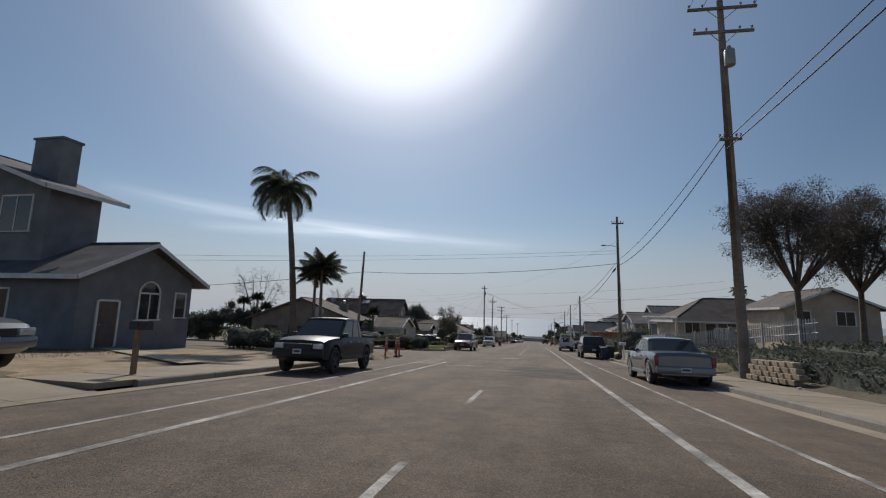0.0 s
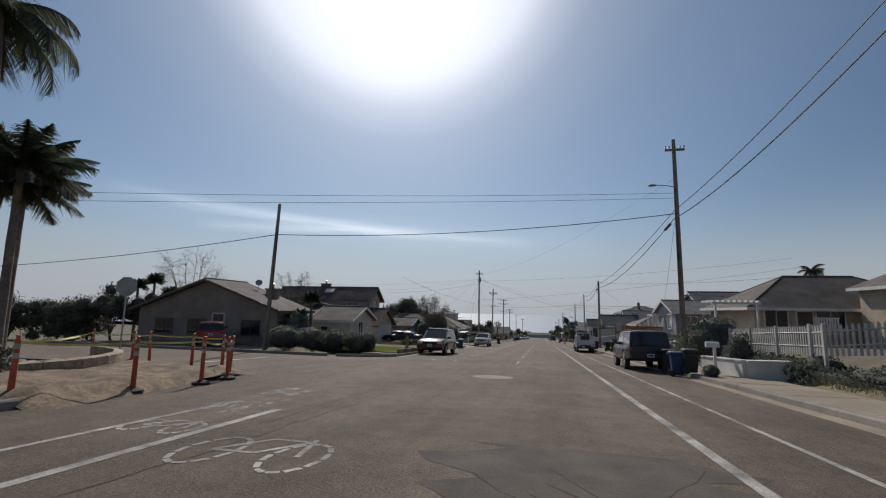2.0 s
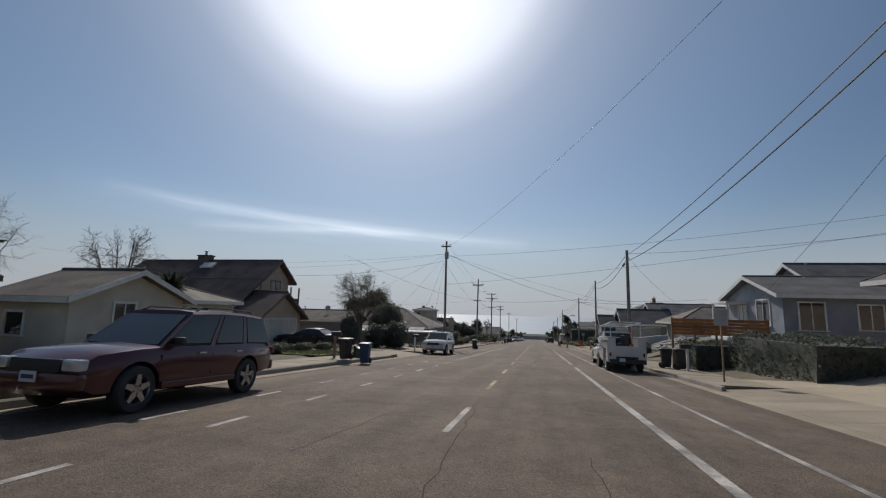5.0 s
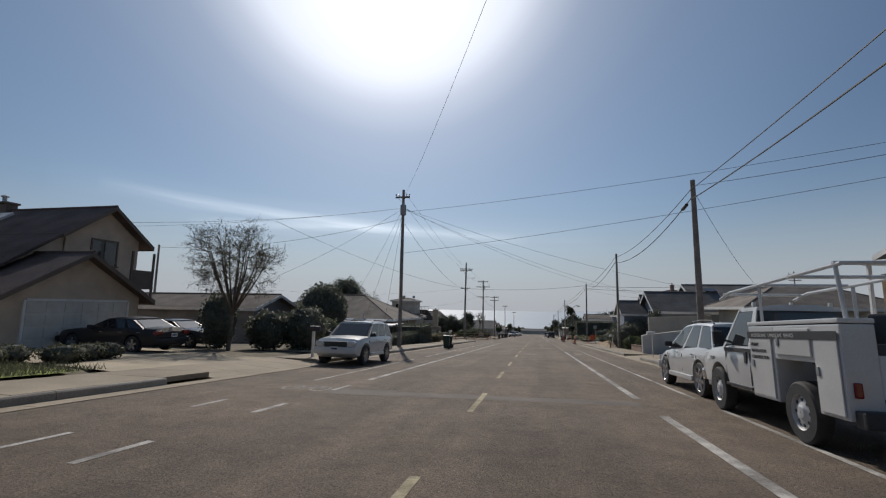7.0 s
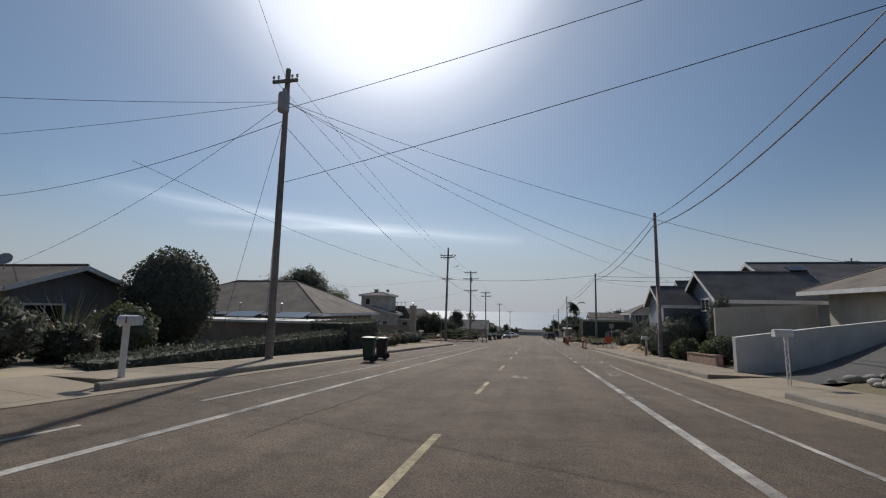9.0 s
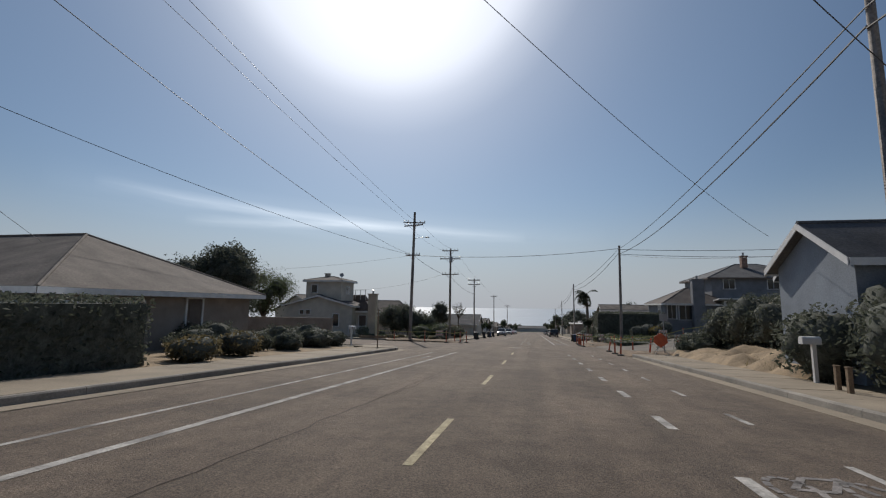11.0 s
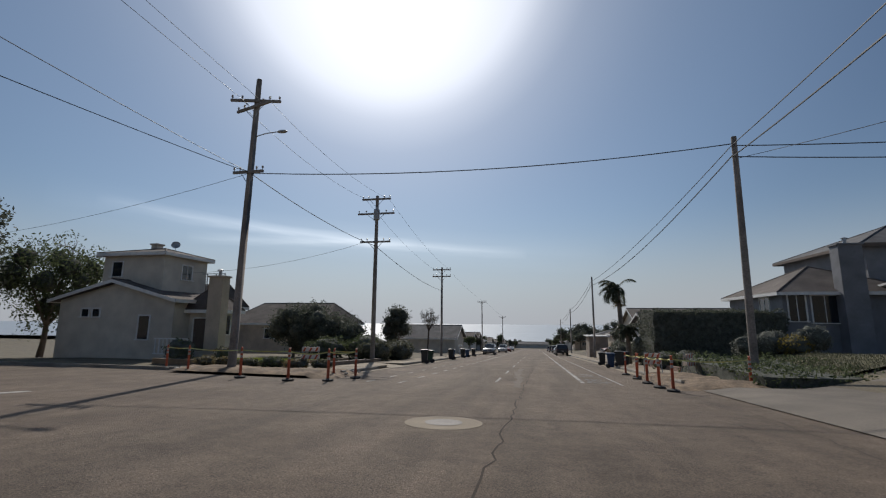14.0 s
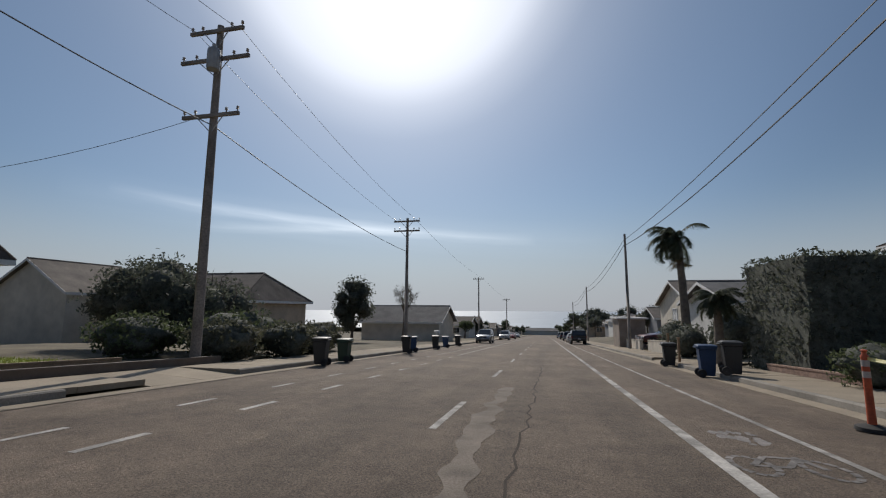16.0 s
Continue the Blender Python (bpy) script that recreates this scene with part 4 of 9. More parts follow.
# far houses on the seaward side
h = house("low tan house with a clay-coloured roof beyond bushes", 171.0)
body(h, -46, -37.5, 168, 176, DEEP, 4.3, 7.0, "y", W_CREAM, ROOF_TAN, over=0.4)
h = house("wide low house with a long brown hipped roof", 171.0)
body(h, -36, -22.8, 170.5, 181, DEEP, 3.7, 6.1, "x", W_TAN, ROOF_BROWN, over=0.5, hip=True, hipin=2.0)
window(h, on_face("y-", -30, 0, -36, -22.8, 170.5, 181), 2.4, 1.6, 1.1)
h = house("small house with pale sunlit roof slopes", 195.0)
body(h, -22, -11.5, 194, 203, DEEP, 2.6, 4.5, "x", W_CREAM, ROOF_GREY, over=0.5)

# uphill side
h = house("tan gabled house on the bank behind trees", 46.0)
body(h, 23.9, 31.5, 47.0, 55.0, DEEP, 5.2, 6.8, "y", W_TAN, ROOF_BROWN, over=0.5)
f = lambda u: on_face("y-", u, 0, 23.9, 31.5, 47, 55)
window(h, f(25.4), 4.2, 1.2, 1.2)
window(h, f(28.8), 4.2, 1.4, 1.2)
h = house("low house with a brown hipped roof and white awning", 58.0)
body(h, 17.4, 31.0, 56.0, 65.0, DEEP, 4.5, 6.9, "x", W_TAN, ROOF_BROWN, over=0.7, hip=True)
f = lambda u: on_face("y-", u, 0, 17.4, 31, 56, 65)
window(h, f(18.9), 3.5, 1.5, 1.3)
door(h, f(20.8), 1.9, 1.0, 2.1, DARK_TRIM)
window(h, f(22.5), 3.5, 1.8, 1.3)
assembly(h, TRIM, [("pergola_beam", (14.85, 52.5, 4.5, 3.2, 0.12, 0.16))] + [("rafter", (13.4 + 0.36 * k, 53.6, 4.64, 0.1, 2.6, 0.13)) for k in range(9)] + [("post", (xx, 52.5, 3.1, 0.12, 0.12, 2.65)) for xx in (13.5, 16.2)])
assembly(h, TRIM, [("porch_screen", (21.3, 54.22, 3.58, 1.6, 0.05, 0.06))] + [("slat", (20.6 + 0.17 * k, 54.2, 3.0, 0.1, 0.03, 1.2)) for k in range(9)])
h = house("blue-grey sided house with a white-trimmed gable and front porch", 73.0)
body(h, 15.9, 24.0, 71.2, 79.0, DEEP, 4.7, 5.95, "x", W_BLUE, ROOF_GREY, over=0.5)
body(h, 19.5, 29.0, 73.4, 81.4, DEEP, 5.2, 7.1, "x", W_BLUE, ROOF_GREY, over=0.45, name="rear_wall")
window(h, on_face("x-", 73.6, 0, 15.9, 24, 71.2, 79.0), 3.6, 1.7, 1.6)
window(h, on_face("x-", 76.6, 0, 15.9, 24, 71.2, 79.0), 3.6, 1.2, 1.4)
window(h, on_face("y-", 17.4, 0, 15.9, 24, 71.2, 79.0), 3.4, 1.3, 1.6)
window(h, on_face("y-", 20.4, 0, 15.9, 24, 71.2, 79.0), 3.4, 1.2, 1.4)
assembly(h, TRIM, [("porch_roof", (15.25, 77.4, 4.3, 1.4, 3.0, 0.14, 0.02))] + [("post", (14.7, yy, 3.0, 0.13, 0.13, 2.5, 0.01)) for yy in (76.1, 78.7)] + [("porch_floor", (15.2, 77.4, 1.75, 1.4, 3.0, 0.2))])
vent(h, 20.0, 76.4, 6.6)
h = house("grey gabled house with white rake boards above a pale fence", 106.0)
body(h, 12.6, 18.6, 103.6, 109.4, DEEP, 4.0, 5.7, "x", W_BLUE, ROOF_GREY, over=0.45)
body(h, 17.0, 25.0, 105.6, 113.0, DEEP, 4.9, 6.6, "x", W_BLUE, ROOF_GREY, over=0.45, name="rear_wall")
body(h, 10.2, 12.6, 107.0, 111.0, DEEP, 3.6, 4.8, "x", W_BLUE, ROOF_GREY, over=0.3, name="porch_wall")
window(h, on_face("x-", 106.0, 0, 12.6, 18.6, 103.6, 109.4), 3.6, 1.3, 0.7)
bm = bmesh.new()
S_box(bm, 18.4, 106.6, 6.1, 1.0, 0.8, 0.1, 0.02, Matrix.Rotation(radians(24), 4, "X"))
part("skylight", bm, GLASS, h)
h = house("tan-roofed house with a columned porch above a driveway", 96.0)
body(h, 17.2, 26.4, 94.8, 101.4, DEEP, 4.1, 5.5, "x", W_CREAM, ROOF_TAN, over=1.0, hip=True)
f = lambda u: on_face("y-", u, 0, 17.2, 26.4, 94.8, 101.4)
window(h, f(18.6), 3.2, 1.1, 1.4)
window(h, f(20.9), 3.2, 1.6, 1.4)
assembly(h, TRIM, [("porch_floor", (19.1, 93.9, 1.85, 5.4, 1.6, 0.14))] + [("column", (xx, 93.4, 3.0, 0.2, 0.2, 2.3, 0.02)) for xx in (16.6, 19.0, 21.4)] + [("baluster", (16.75 + 0.2 * k, 93.2, 2.25, 0.06, 0.05, 0.75)) for k in range(24)] + [("handrail", (19.1, 93.2, 2.64, 5.2, 0.09, 0.07))])
h = house("grey gabled house with a white-framed entry above the bank", 116.0)
body(h, 14.2, 22.6, 113.9, 118.3, DEEP, 4.5, 6.2, "x", W_GREY, ROOF_GREY, over=0.5)
window(h, on_face("x-", 116.1, 0, 14.2, 22.6, 113.9, 118.3), 3.6, 1.6, 1.7)
h = house("two-storey grey house with a stone chimney and bay windows", 156.0)
body(h, 18.1, 26.0, 155.6, 164.0, DEEP, 5.4, 7.4, "x", W_GREY, ROOF_BROWN, over=0.45, hip=True)
body(h, 24.5, 37.5, 157.4, 168.0, DEEP, 8.9, 10.9, "x", W_GREY, ROOF_GREY, trim=DARK_TRIM, over=0.6, hip=True, name="upper_wall")
f = lambda u: on_face("y-", u, 0, 18.1, 26, 155.6, 164)
window(h, f(18.95), 4.3, 1.0, 1.8, panes=2)
window(h, f(20.6), 4.2, 1.5, 1.8, panes=2)
f = lambda u: on_face("y-", u, 0, 24.5, 37.5, 157.4, 168)
window(h, f(26.6), 8.0, 1.3, 1.2)
window(h, f(31.8), 8.0, 1.3, 1.2)
door(h, f(33.0), 3.2, 3.4, 2.2, M_DOORW, garage=True)
window(h, on_face("x-", 158.0, 0, 18.1, 26, 155.6, 164), 4.2, 1.3, 1.7)
chimney(h, 22.0, 155.2, 0.5, 8.4, 1.4, 0.9, W_GREY)
chimney(h, 30.0, 161.0, 10.4, 12.0, 0.7, 0.7)
assembly(h, TRIM, [("porch_roof", (28.3, 155.8, 5.8, 8.4, 3.2, 0.16, 0.01, Matrix.Rotation(radians(-7), 4, "X")))] + [("post", (xx, 154.4, 4.1, 0.15, 0.15, 3.2)) for xx in (24.8, 28.3, 32.2)])
h = house("low pale house with a long tan roof behind palms", 188.0)
body(h, 15.0, 28.0, 184, 196, DEEP, 4.6, 6.8, "x", W_CREAM, ROOF_TAN, over=0.5)
window(h, on_face("x-", 190, 0, 15, 28, 184, 196), 3.4, 1.6, 1.2)
h = house("pale low house farther down the slope", 172.0)
body(h, 13.2, 22.0, 170, 180, DEEP, 3.6, 5.0, "x", W_WHITE, ROOF_GREY, over=0.5)
window(h, on_face("y-", 15.5, 0, 13.2, 22, 170, 180), 2.6, 1.4, 1.2)
h = house("small brown shed with a pale flat roof", 186.0)
body(h, 8.6, 11.0, 185.0, 189.0, DEEP, 2.9, 2.9, "x", W_BROWN, TRIM, over=0.25, flat=True)
# the street's far end
h = house("low white building across the end of the street", 462.0)
body(h, -14, 12, 458, 468, DEEP, 3.2, 4.6, "x", W_WHITE, ROOF_GREY, over=0.5)
random.seed(11)
for k in range(26):
    yy = 212 + k * 11.5
    for s in (-1, 1):
        xx = s * (14.5 + random.random() * 6)
        w, d, e = 9 + random.random() * 3, 8 + random.random() * 2, 2.6 + random.random() * 0.8 + (1.2 if s > 0 else 0)
        h = house("distant low house along the falling street", yy)
        body(h, xx if s > 0 else xx - w, xx + w if s > 0 else xx, yy, yy + d, DEEP, e, e + 1.5, random.choice("xy"),
             random.choice((W_CREAM, W_TAN, W_WHITE, W_GREY)), random.choice((ROOF_GREY, ROOF_BROWN, ROOF_TAN)), over=0.5, hip=random.random() < 0.5)
        for u in (0.3, 0.7):
            window(h, on_face("y-", (xx if s > 0 else xx - w) + w * u, 0, 0, 0, yy, 0), e - 1.2, 1.4, 1.1)
# ---- planting ----
LEAF_DARK = leaf_mat("dark_leaf", (0.065, 0.074, 0.056), (0.13, 0.142, 0.108))
LEAF_MID = leaf_mat("green_leaf", (0.06, 0.078, 0.036), (0.13, 0.155, 0.08))
LEAF_OLIVE = leaf_mat("olive_leaf", (0.06, 0.065, 0.042), (0.13, 0.13, 0.088))
LEAF_DRY = leaf_mat("dry_leaf", (0.1, 0.085, 0.045), (0.22, 0.18, 0.1))
LEAF_BROWN = leaf_mat("brownish_leaf", (0.065, 0.058, 0.055), (0.13, 0.115, 0.105))
LEAF_PALM = leaf_mat("palm_leaf", (0.05, 0.062, 0.04), (0.11, 0.125, 0.08))
GRASS = leaf_mat("grass_blade", (0.13, 0.16, 0.03), (0.24, 0.27, 0.06))
LEAF_SILVER = leaf_mat("silvery_leaf", (0.13, 0.14, 0.125), (0.24, 0.25, 0.22))
LEAF_GOLD = leaf_mat("golden_leaf", (0.22, 0.17, 0.04), (0.36, 0.28, 0.07))
FLOWER = leaf_mat("pale_flower", (0.4, 0.36, 0.3), (0.6, 0.56, 0.5))
BARK = mat("bark", (0.12, 0.095, 0.075), rough=0.9, var=0.25, scale=2.0, fine=20.0, bump=0.6)
PALM_BARK = mat("palm_bark", (0.16, 0.135, 0.11), rough=0.9, var=0.2, scale=3.0, fine=16.0, bump=0.6)
# dark filler whose colour holds the shade deep among the leaves
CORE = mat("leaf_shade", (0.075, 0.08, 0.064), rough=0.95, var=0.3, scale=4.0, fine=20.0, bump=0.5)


def add_leaves(V, F, pts, nrm, size, rng, flat=0.5):
    """Small pointed leaves of two triangles at points, turned about their normals."""
    n = len(pts)
    d = rng.normal(size=(n, 3))
    d /= np.linalg.norm(d, axis=1, keepdims=True)
    d = d * (1 - flat) + nrm * flat * 0.4
    u = np.cross(d, rng.normal(size=(n, 3)))
    u /= np.linalg.norm(u, axis=1, keepdims=True) + 1e-9
    w = np.cross(d, u)
    w /= np.linalg.norm(w, axis=1, keepdims=True) + 1e-9
    s = size * (0.6 + 0.8 * rng.random((n, 1)))
    b = len(V) and sum(len(v) for v in V)
    V.append(np.concatenate([pts - u * s, pts + w * s * 0.45, pts + u * s, pts - w * s * 0.45], axis=1).reshape(-1, 3))
    k = np.arange(n)[:, None] * 4 + b
    F.append(np.concatenate([k, k + 1, k + 2, k + 3], axis=1))


def leaf_mesh(name, V, F):
    me = bpy.data.meshes.new(name)
    me.from_pydata(np.concatenate(V).tolist(), [], np.concatenate(F).tolist())
    return me


def blob_points(n, c, r, rng, lump=0.25, shell=0.3, box=0.0):
    """Points in an uneven shell of an ellipsoid (box: towards a box)."""
    d = rng.normal(size=(n, 3))
    d /= np.linalg.norm(d, axis=1, keepdims=True)
    if box:
        d = d / (np.abs(d).max(axis=1, keepdims=True) ** box)
    k = np.array([noise.noise((p[0] * 1.7 + c[0], p[1] * 1.7 + c[1], p[2] * 1.7)) for p in d])
    rad = (1 - shell * rng.random(n) ** 1.5) * (1 + lump * k)
    return np.array(c) + d * rad[:, None] * np.array(r), d


def bush(x, y, rx, ry, h, leaf=LEAF_DARK, n=1500, size=0.07, label="dark green rounded shrub beside the pavement", box=0.0, name="shrub", category="shrub", base=None, flowers=0, lump=0.3, group="shrubs in the front yards", rot=0.0, seed=None):
    """A shrub: short stems, a solid core coloured as inner shade, and a coat of leaves."""
    rng = np.random.default_rng(int(abs(x * 37 + y * 11) * 10) if seed is None else seed)
    z = land(x, y) if base is None else base
    t = thing(name, label, category, Matrix.Translation((x, y, z)) @ Matrix.Rotation(rot, 4, "Z"), group=group)
    bm = bmesh.new()
    for k in range(5):
        a = k * 1.3
        S_tube(bm, (0.1 * math.cos(a), 0.1 * math.sin(a), -0.1), (rx * 0.5 * math.cos(a), ry * 0.5 * math.sin(a), h * 0.6), 0.03, 0.012, 5)
    part("stem", bm, BARK, t)
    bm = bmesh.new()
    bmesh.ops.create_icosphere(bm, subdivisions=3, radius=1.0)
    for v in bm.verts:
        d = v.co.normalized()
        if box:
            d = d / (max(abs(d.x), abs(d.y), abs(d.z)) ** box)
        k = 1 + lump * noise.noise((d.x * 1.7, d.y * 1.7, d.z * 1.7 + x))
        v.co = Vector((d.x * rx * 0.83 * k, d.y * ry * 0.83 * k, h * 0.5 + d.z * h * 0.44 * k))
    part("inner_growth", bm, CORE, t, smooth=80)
    V, F = [], []
    p, d = blob_points(n, (0, 0, h * 0.5), (rx, ry, h * 0.52), rng, lump, 0.28, box)
    keep = p[:, 2] > 0.02
    add_leaves(V, F, p[keep], d[keep], size, rng)
    me = leaf_mesh("foliage", V, F)
    me.materials.append(leaf)
    new("foliage", me).parent = t
    if flowers:
        V, F = [], []
        p, d = blob_points(flowers, (0, 0, h * 0.5), (rx * 1.03, ry * 1.03, h * 0.54), rng, lump, 0.05, box)
        keep = p[:, 2] > h * 0.5
        add_leaves(V, F, p[keep], d[keep], size * 0.9, rng)
        me = leaf_mesh("blossom", V, F)
        me.materials.append(FLOWER)
        new("blossom", me).parent = t
    return t


def crown_lobes(rng, crown, ch, h, top, k, spread=0.62):
    out = []
    for i in range(k):
        d = rng.normal(size=3)
        d /= np.linalg.norm(d)
        d[2] = d[2] * 0.8 + 0.1
        r = crown * (0.34 + 0.2 * rng.random())
        out.append((Vector((top.x + d[0] * (crown - r * 0.6) * spread * 1.35, top.y + d[1] * (crown - r * 0.6) * spread * 1.35, h - ch * 0.5 + d[2] * (ch * 0.5 - r * 0.45))), r))
    return out


def tree(x, y, h, crown, ch, leaf=LEAF_DARK, n=4000, size=0.09, trunk=0.16, label="dark leafy tree", bare=0.0, seed=3, limbs=7, base=None, clumps=26, name="tree", far=False, gap=0.0):
    """Trunk, forking limbs and a crown. bare > 0: fine twigs with few leaves. far: limbs join the trunk's mesh. gap: how open a leafy crown is."""
    rng = np.random.default_rng(seed)
    z = land(x, y) if base is None else base
    t = thing(name, label, "tree", Matrix.Translation((x, y, z - 0.1)), group="trees")
    fork = max(h - ch * 0.97, 0.5)
    bend = rng.normal(size=2) * 0.12
    top = Vector((bend[0] * 1.4, bend[1], fork))
    tb = bmesh.new()
    S_pipe(tb, [(0, 0, 0), (bend[0], bend[1], fork * 0.5), top], [trunk * 1.25, trunk, trunk * 0.85], 8 if far else 10)
    ends = []
    cen = Vector((top.x, top.y, h - ch * 0.42))
    for k in range(limbs):
        bm = tb if far else bmesh.new()
        a = k * 2.399 + rng.random() * 0.5
        el = 0.15 + 1.2 * ((k * 0.618) % 1.0)
        tip = cen + Vector((math.cos(a) * math.cos(el) * crown * 0.72, math.sin(a) * math.cos(el) * crown * 0.72, math.sin(el) * ch * 0.32))
        mid = top.lerp(tip, 0.5) + Vector((math.cos(a), math.sin(a), 0.3)) * crown * 0.06
        S_pipe(bm, [top - Vector((0, 0, 0.12)), mid, tip], [trunk * 0.6, trunk * 0.36, trunk * 0.14], 5 if far else 6)
        if not far:
            for j in range(8 if bare else 4):
                q = mid.lerp(tip, j / 7 if bare else j / 3)
                c = rng.normal(size=3)
                c = Vector(c / np.linalg.norm(c)) + (q - cen).normalized() * 0.7 + Vector((0, 0, 0.25))
                e2 = q + c.normalized() * crown * (0.24 + 0.14 * rng.random())
                S_pipe(bm, [q, q.lerp(e2, 0.5) + Vector(rng.normal(size=3)) * 0.04 * crown, e2], [trunk * 0.17, trunk * 0.11, trunk * 0.05], 4)
                ends.append(e2)
                if bare:
                    for i in range(5):
                        q2 = q.lerp(e2, 0.25 + 0.75 * i / 4)
                        c = rng.normal(size=3)
                        c = Vector(c / np.linalg.norm(c)) + (q2 - cen).normalized() * 0.6
                        e3 = q2 + c.normalized() * crown * (0.14 + 0.1 * rng.random())
                        S_pipe(bm, [q2, e3], [trunk * 0.06 + 0.004, 0.006], 3)
                        ends.append(e3)
                        for l in range(3):
                            c = rng.normal(size=3)
                            e4 = e3 + (Vector(c / np.linalg.norm(c)) + (e3 - cen).normalized() * 0.4) * crown * 0.085
                            S_pipe(bm, [q2.lerp(e3, 0.45 + 0.25 * l), e4], [0.007, 0.004], 3)
            part("limb", bm, BARK, t, smooth=60)
    part("trunk", tb, BARK, t, smooth=50)
    V, F = [], []
    if bare:
        picks = [e for e in ends if rng.random() >= bare]
        per = max(3, n // max(1, len(picks)))
        for e in picks:
            s = crown * 0.13
            p, d = blob_points(per, tuple(e), (s, s, s * 0.8), rng, 0.3, 0.9)
            add_leaves(V, F, p, d, size, rng, 0.3)
    else:
        lobes = crown_lobes(rng, crown, ch, h, top, max(7, clumps // 2))
        if not gap:
            lobes.append((Vector((top.x, top.y, h - ch * 0.5)), crown * 0.62))
        # solid lobes in the shade colour, in place of dark inner leaves
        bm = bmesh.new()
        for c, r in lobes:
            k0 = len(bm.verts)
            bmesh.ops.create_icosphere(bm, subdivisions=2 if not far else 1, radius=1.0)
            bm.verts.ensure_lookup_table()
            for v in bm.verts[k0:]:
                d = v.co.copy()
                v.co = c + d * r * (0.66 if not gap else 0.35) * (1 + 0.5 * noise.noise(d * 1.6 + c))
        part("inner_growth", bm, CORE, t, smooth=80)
        tot = sum(r * r for _, r in lobes)
        for c, r in lobes:
            p, d = blob_points(max(8, int(n * r * r / tot)), tuple(c), (r * 1.12, r * 1.12, r), rng, 0.75, 0.55 if not gap else 0.85)
            add_leaves(V, F, p, d, size, rng, 0.3)
    if V:
        me = leaf_mesh("crown", V, F)
        me.materials.append(leaf)
        new("crown", me).parent = t
    return t


def palm(x, y, h, frond=2.2, n=26, trunk=0.16, lean=(0.0, 0.0), label="tall palm with a ragged feathery crown", seed=1, droop=1.0, dead=0, wind=(0.0, 0.0)):
    rng = np.random.default_rng(seed)
    z = land(x, y)
    t = thing("palm", label, "palm tree", Matrix.Translation((x, y, z - 0.1)), group="palms")
    bm = bmesh.new()
    pts = [(lean[0] * (k / 8) ** 1.5, lean[1] * (k / 8) ** 1.5, h * k / 8) for k in range(9)]
    S_pipe(bm, pts, [trunk * (1.35 - 0.5 * k / 8 + (0.1 if k % 2 else 0)) for k in range(9)], 12)
    part("trunk", bm, PALM_BARK, t, smooth=50)
    top = Vector(pts[-1])
    for k in range(n + dead):
        a = k * 2.399
        up = 1.15 - 1.5 * (k / n) if k < n else -1.2
        L_ = frond * (0.8 + 0.35 * rng.random())
        d = Vector((math.cos(a) + wind[0], math.sin(a) + wind[1], 0)).normalized()
        V, F = [], []
        prev = None
        spine = []
        pos, ang = top.copy(), up
        for s in range(11):
            spine.append(pos.copy())
            step = L_ / 10
            pos = pos + (d * math.cos(ang) + Vector((0, 0, 1)) * math.sin(ang)) * step
            ang -= droop * (0.1 + 0.13 * s / 10) * (0.8 + 0.4 * rng.random())
        side = d.cross(Vector((0, 0, 1)))
        verts, faces = [], []
        for s in range(10):
            for j in range(7):
                f = j / 7
                p = spine[s].lerp(spine[s + 1], f)
                g = (s + f) / 10
                ll = frond * 0.31 * math.sin(math.pi * (0.12 + 0.86 * g)) * (0.85 + 0.3 * rng.random())
                along = (spine[s + 1] - spine[s]).normalized()
                for sg in (-1, 1):
                    e = p + side * sg * ll * 0.75 + along * ll * 0.7 + Vector((wind[0] * ll * 0.35, 0, -ll * (0.3 + 0.6 * rng.random())))
                    b = len(verts)
                    verts += [p - along * 0.026, p + along * 0.03, e]
                    faces.append((b, b + 1, b + 2))
            b = len(verts)
            verts += [spine[s] - side * 0.02, spine[s] + side * 0.02, spine[s + 1] + side * 0.015, spine[s + 1] - side * 0.015]
            faces.append((b, b + 1, b + 2, b + 3))
        me = bpy.data.meshes.new("frond")
        me.from_pydata([tuple(v) for v in verts], [], faces)
        me.materials.append(LEAF_PALM if k < n else LEAF_DRY)
        new("frond", me).parent = t
    return t


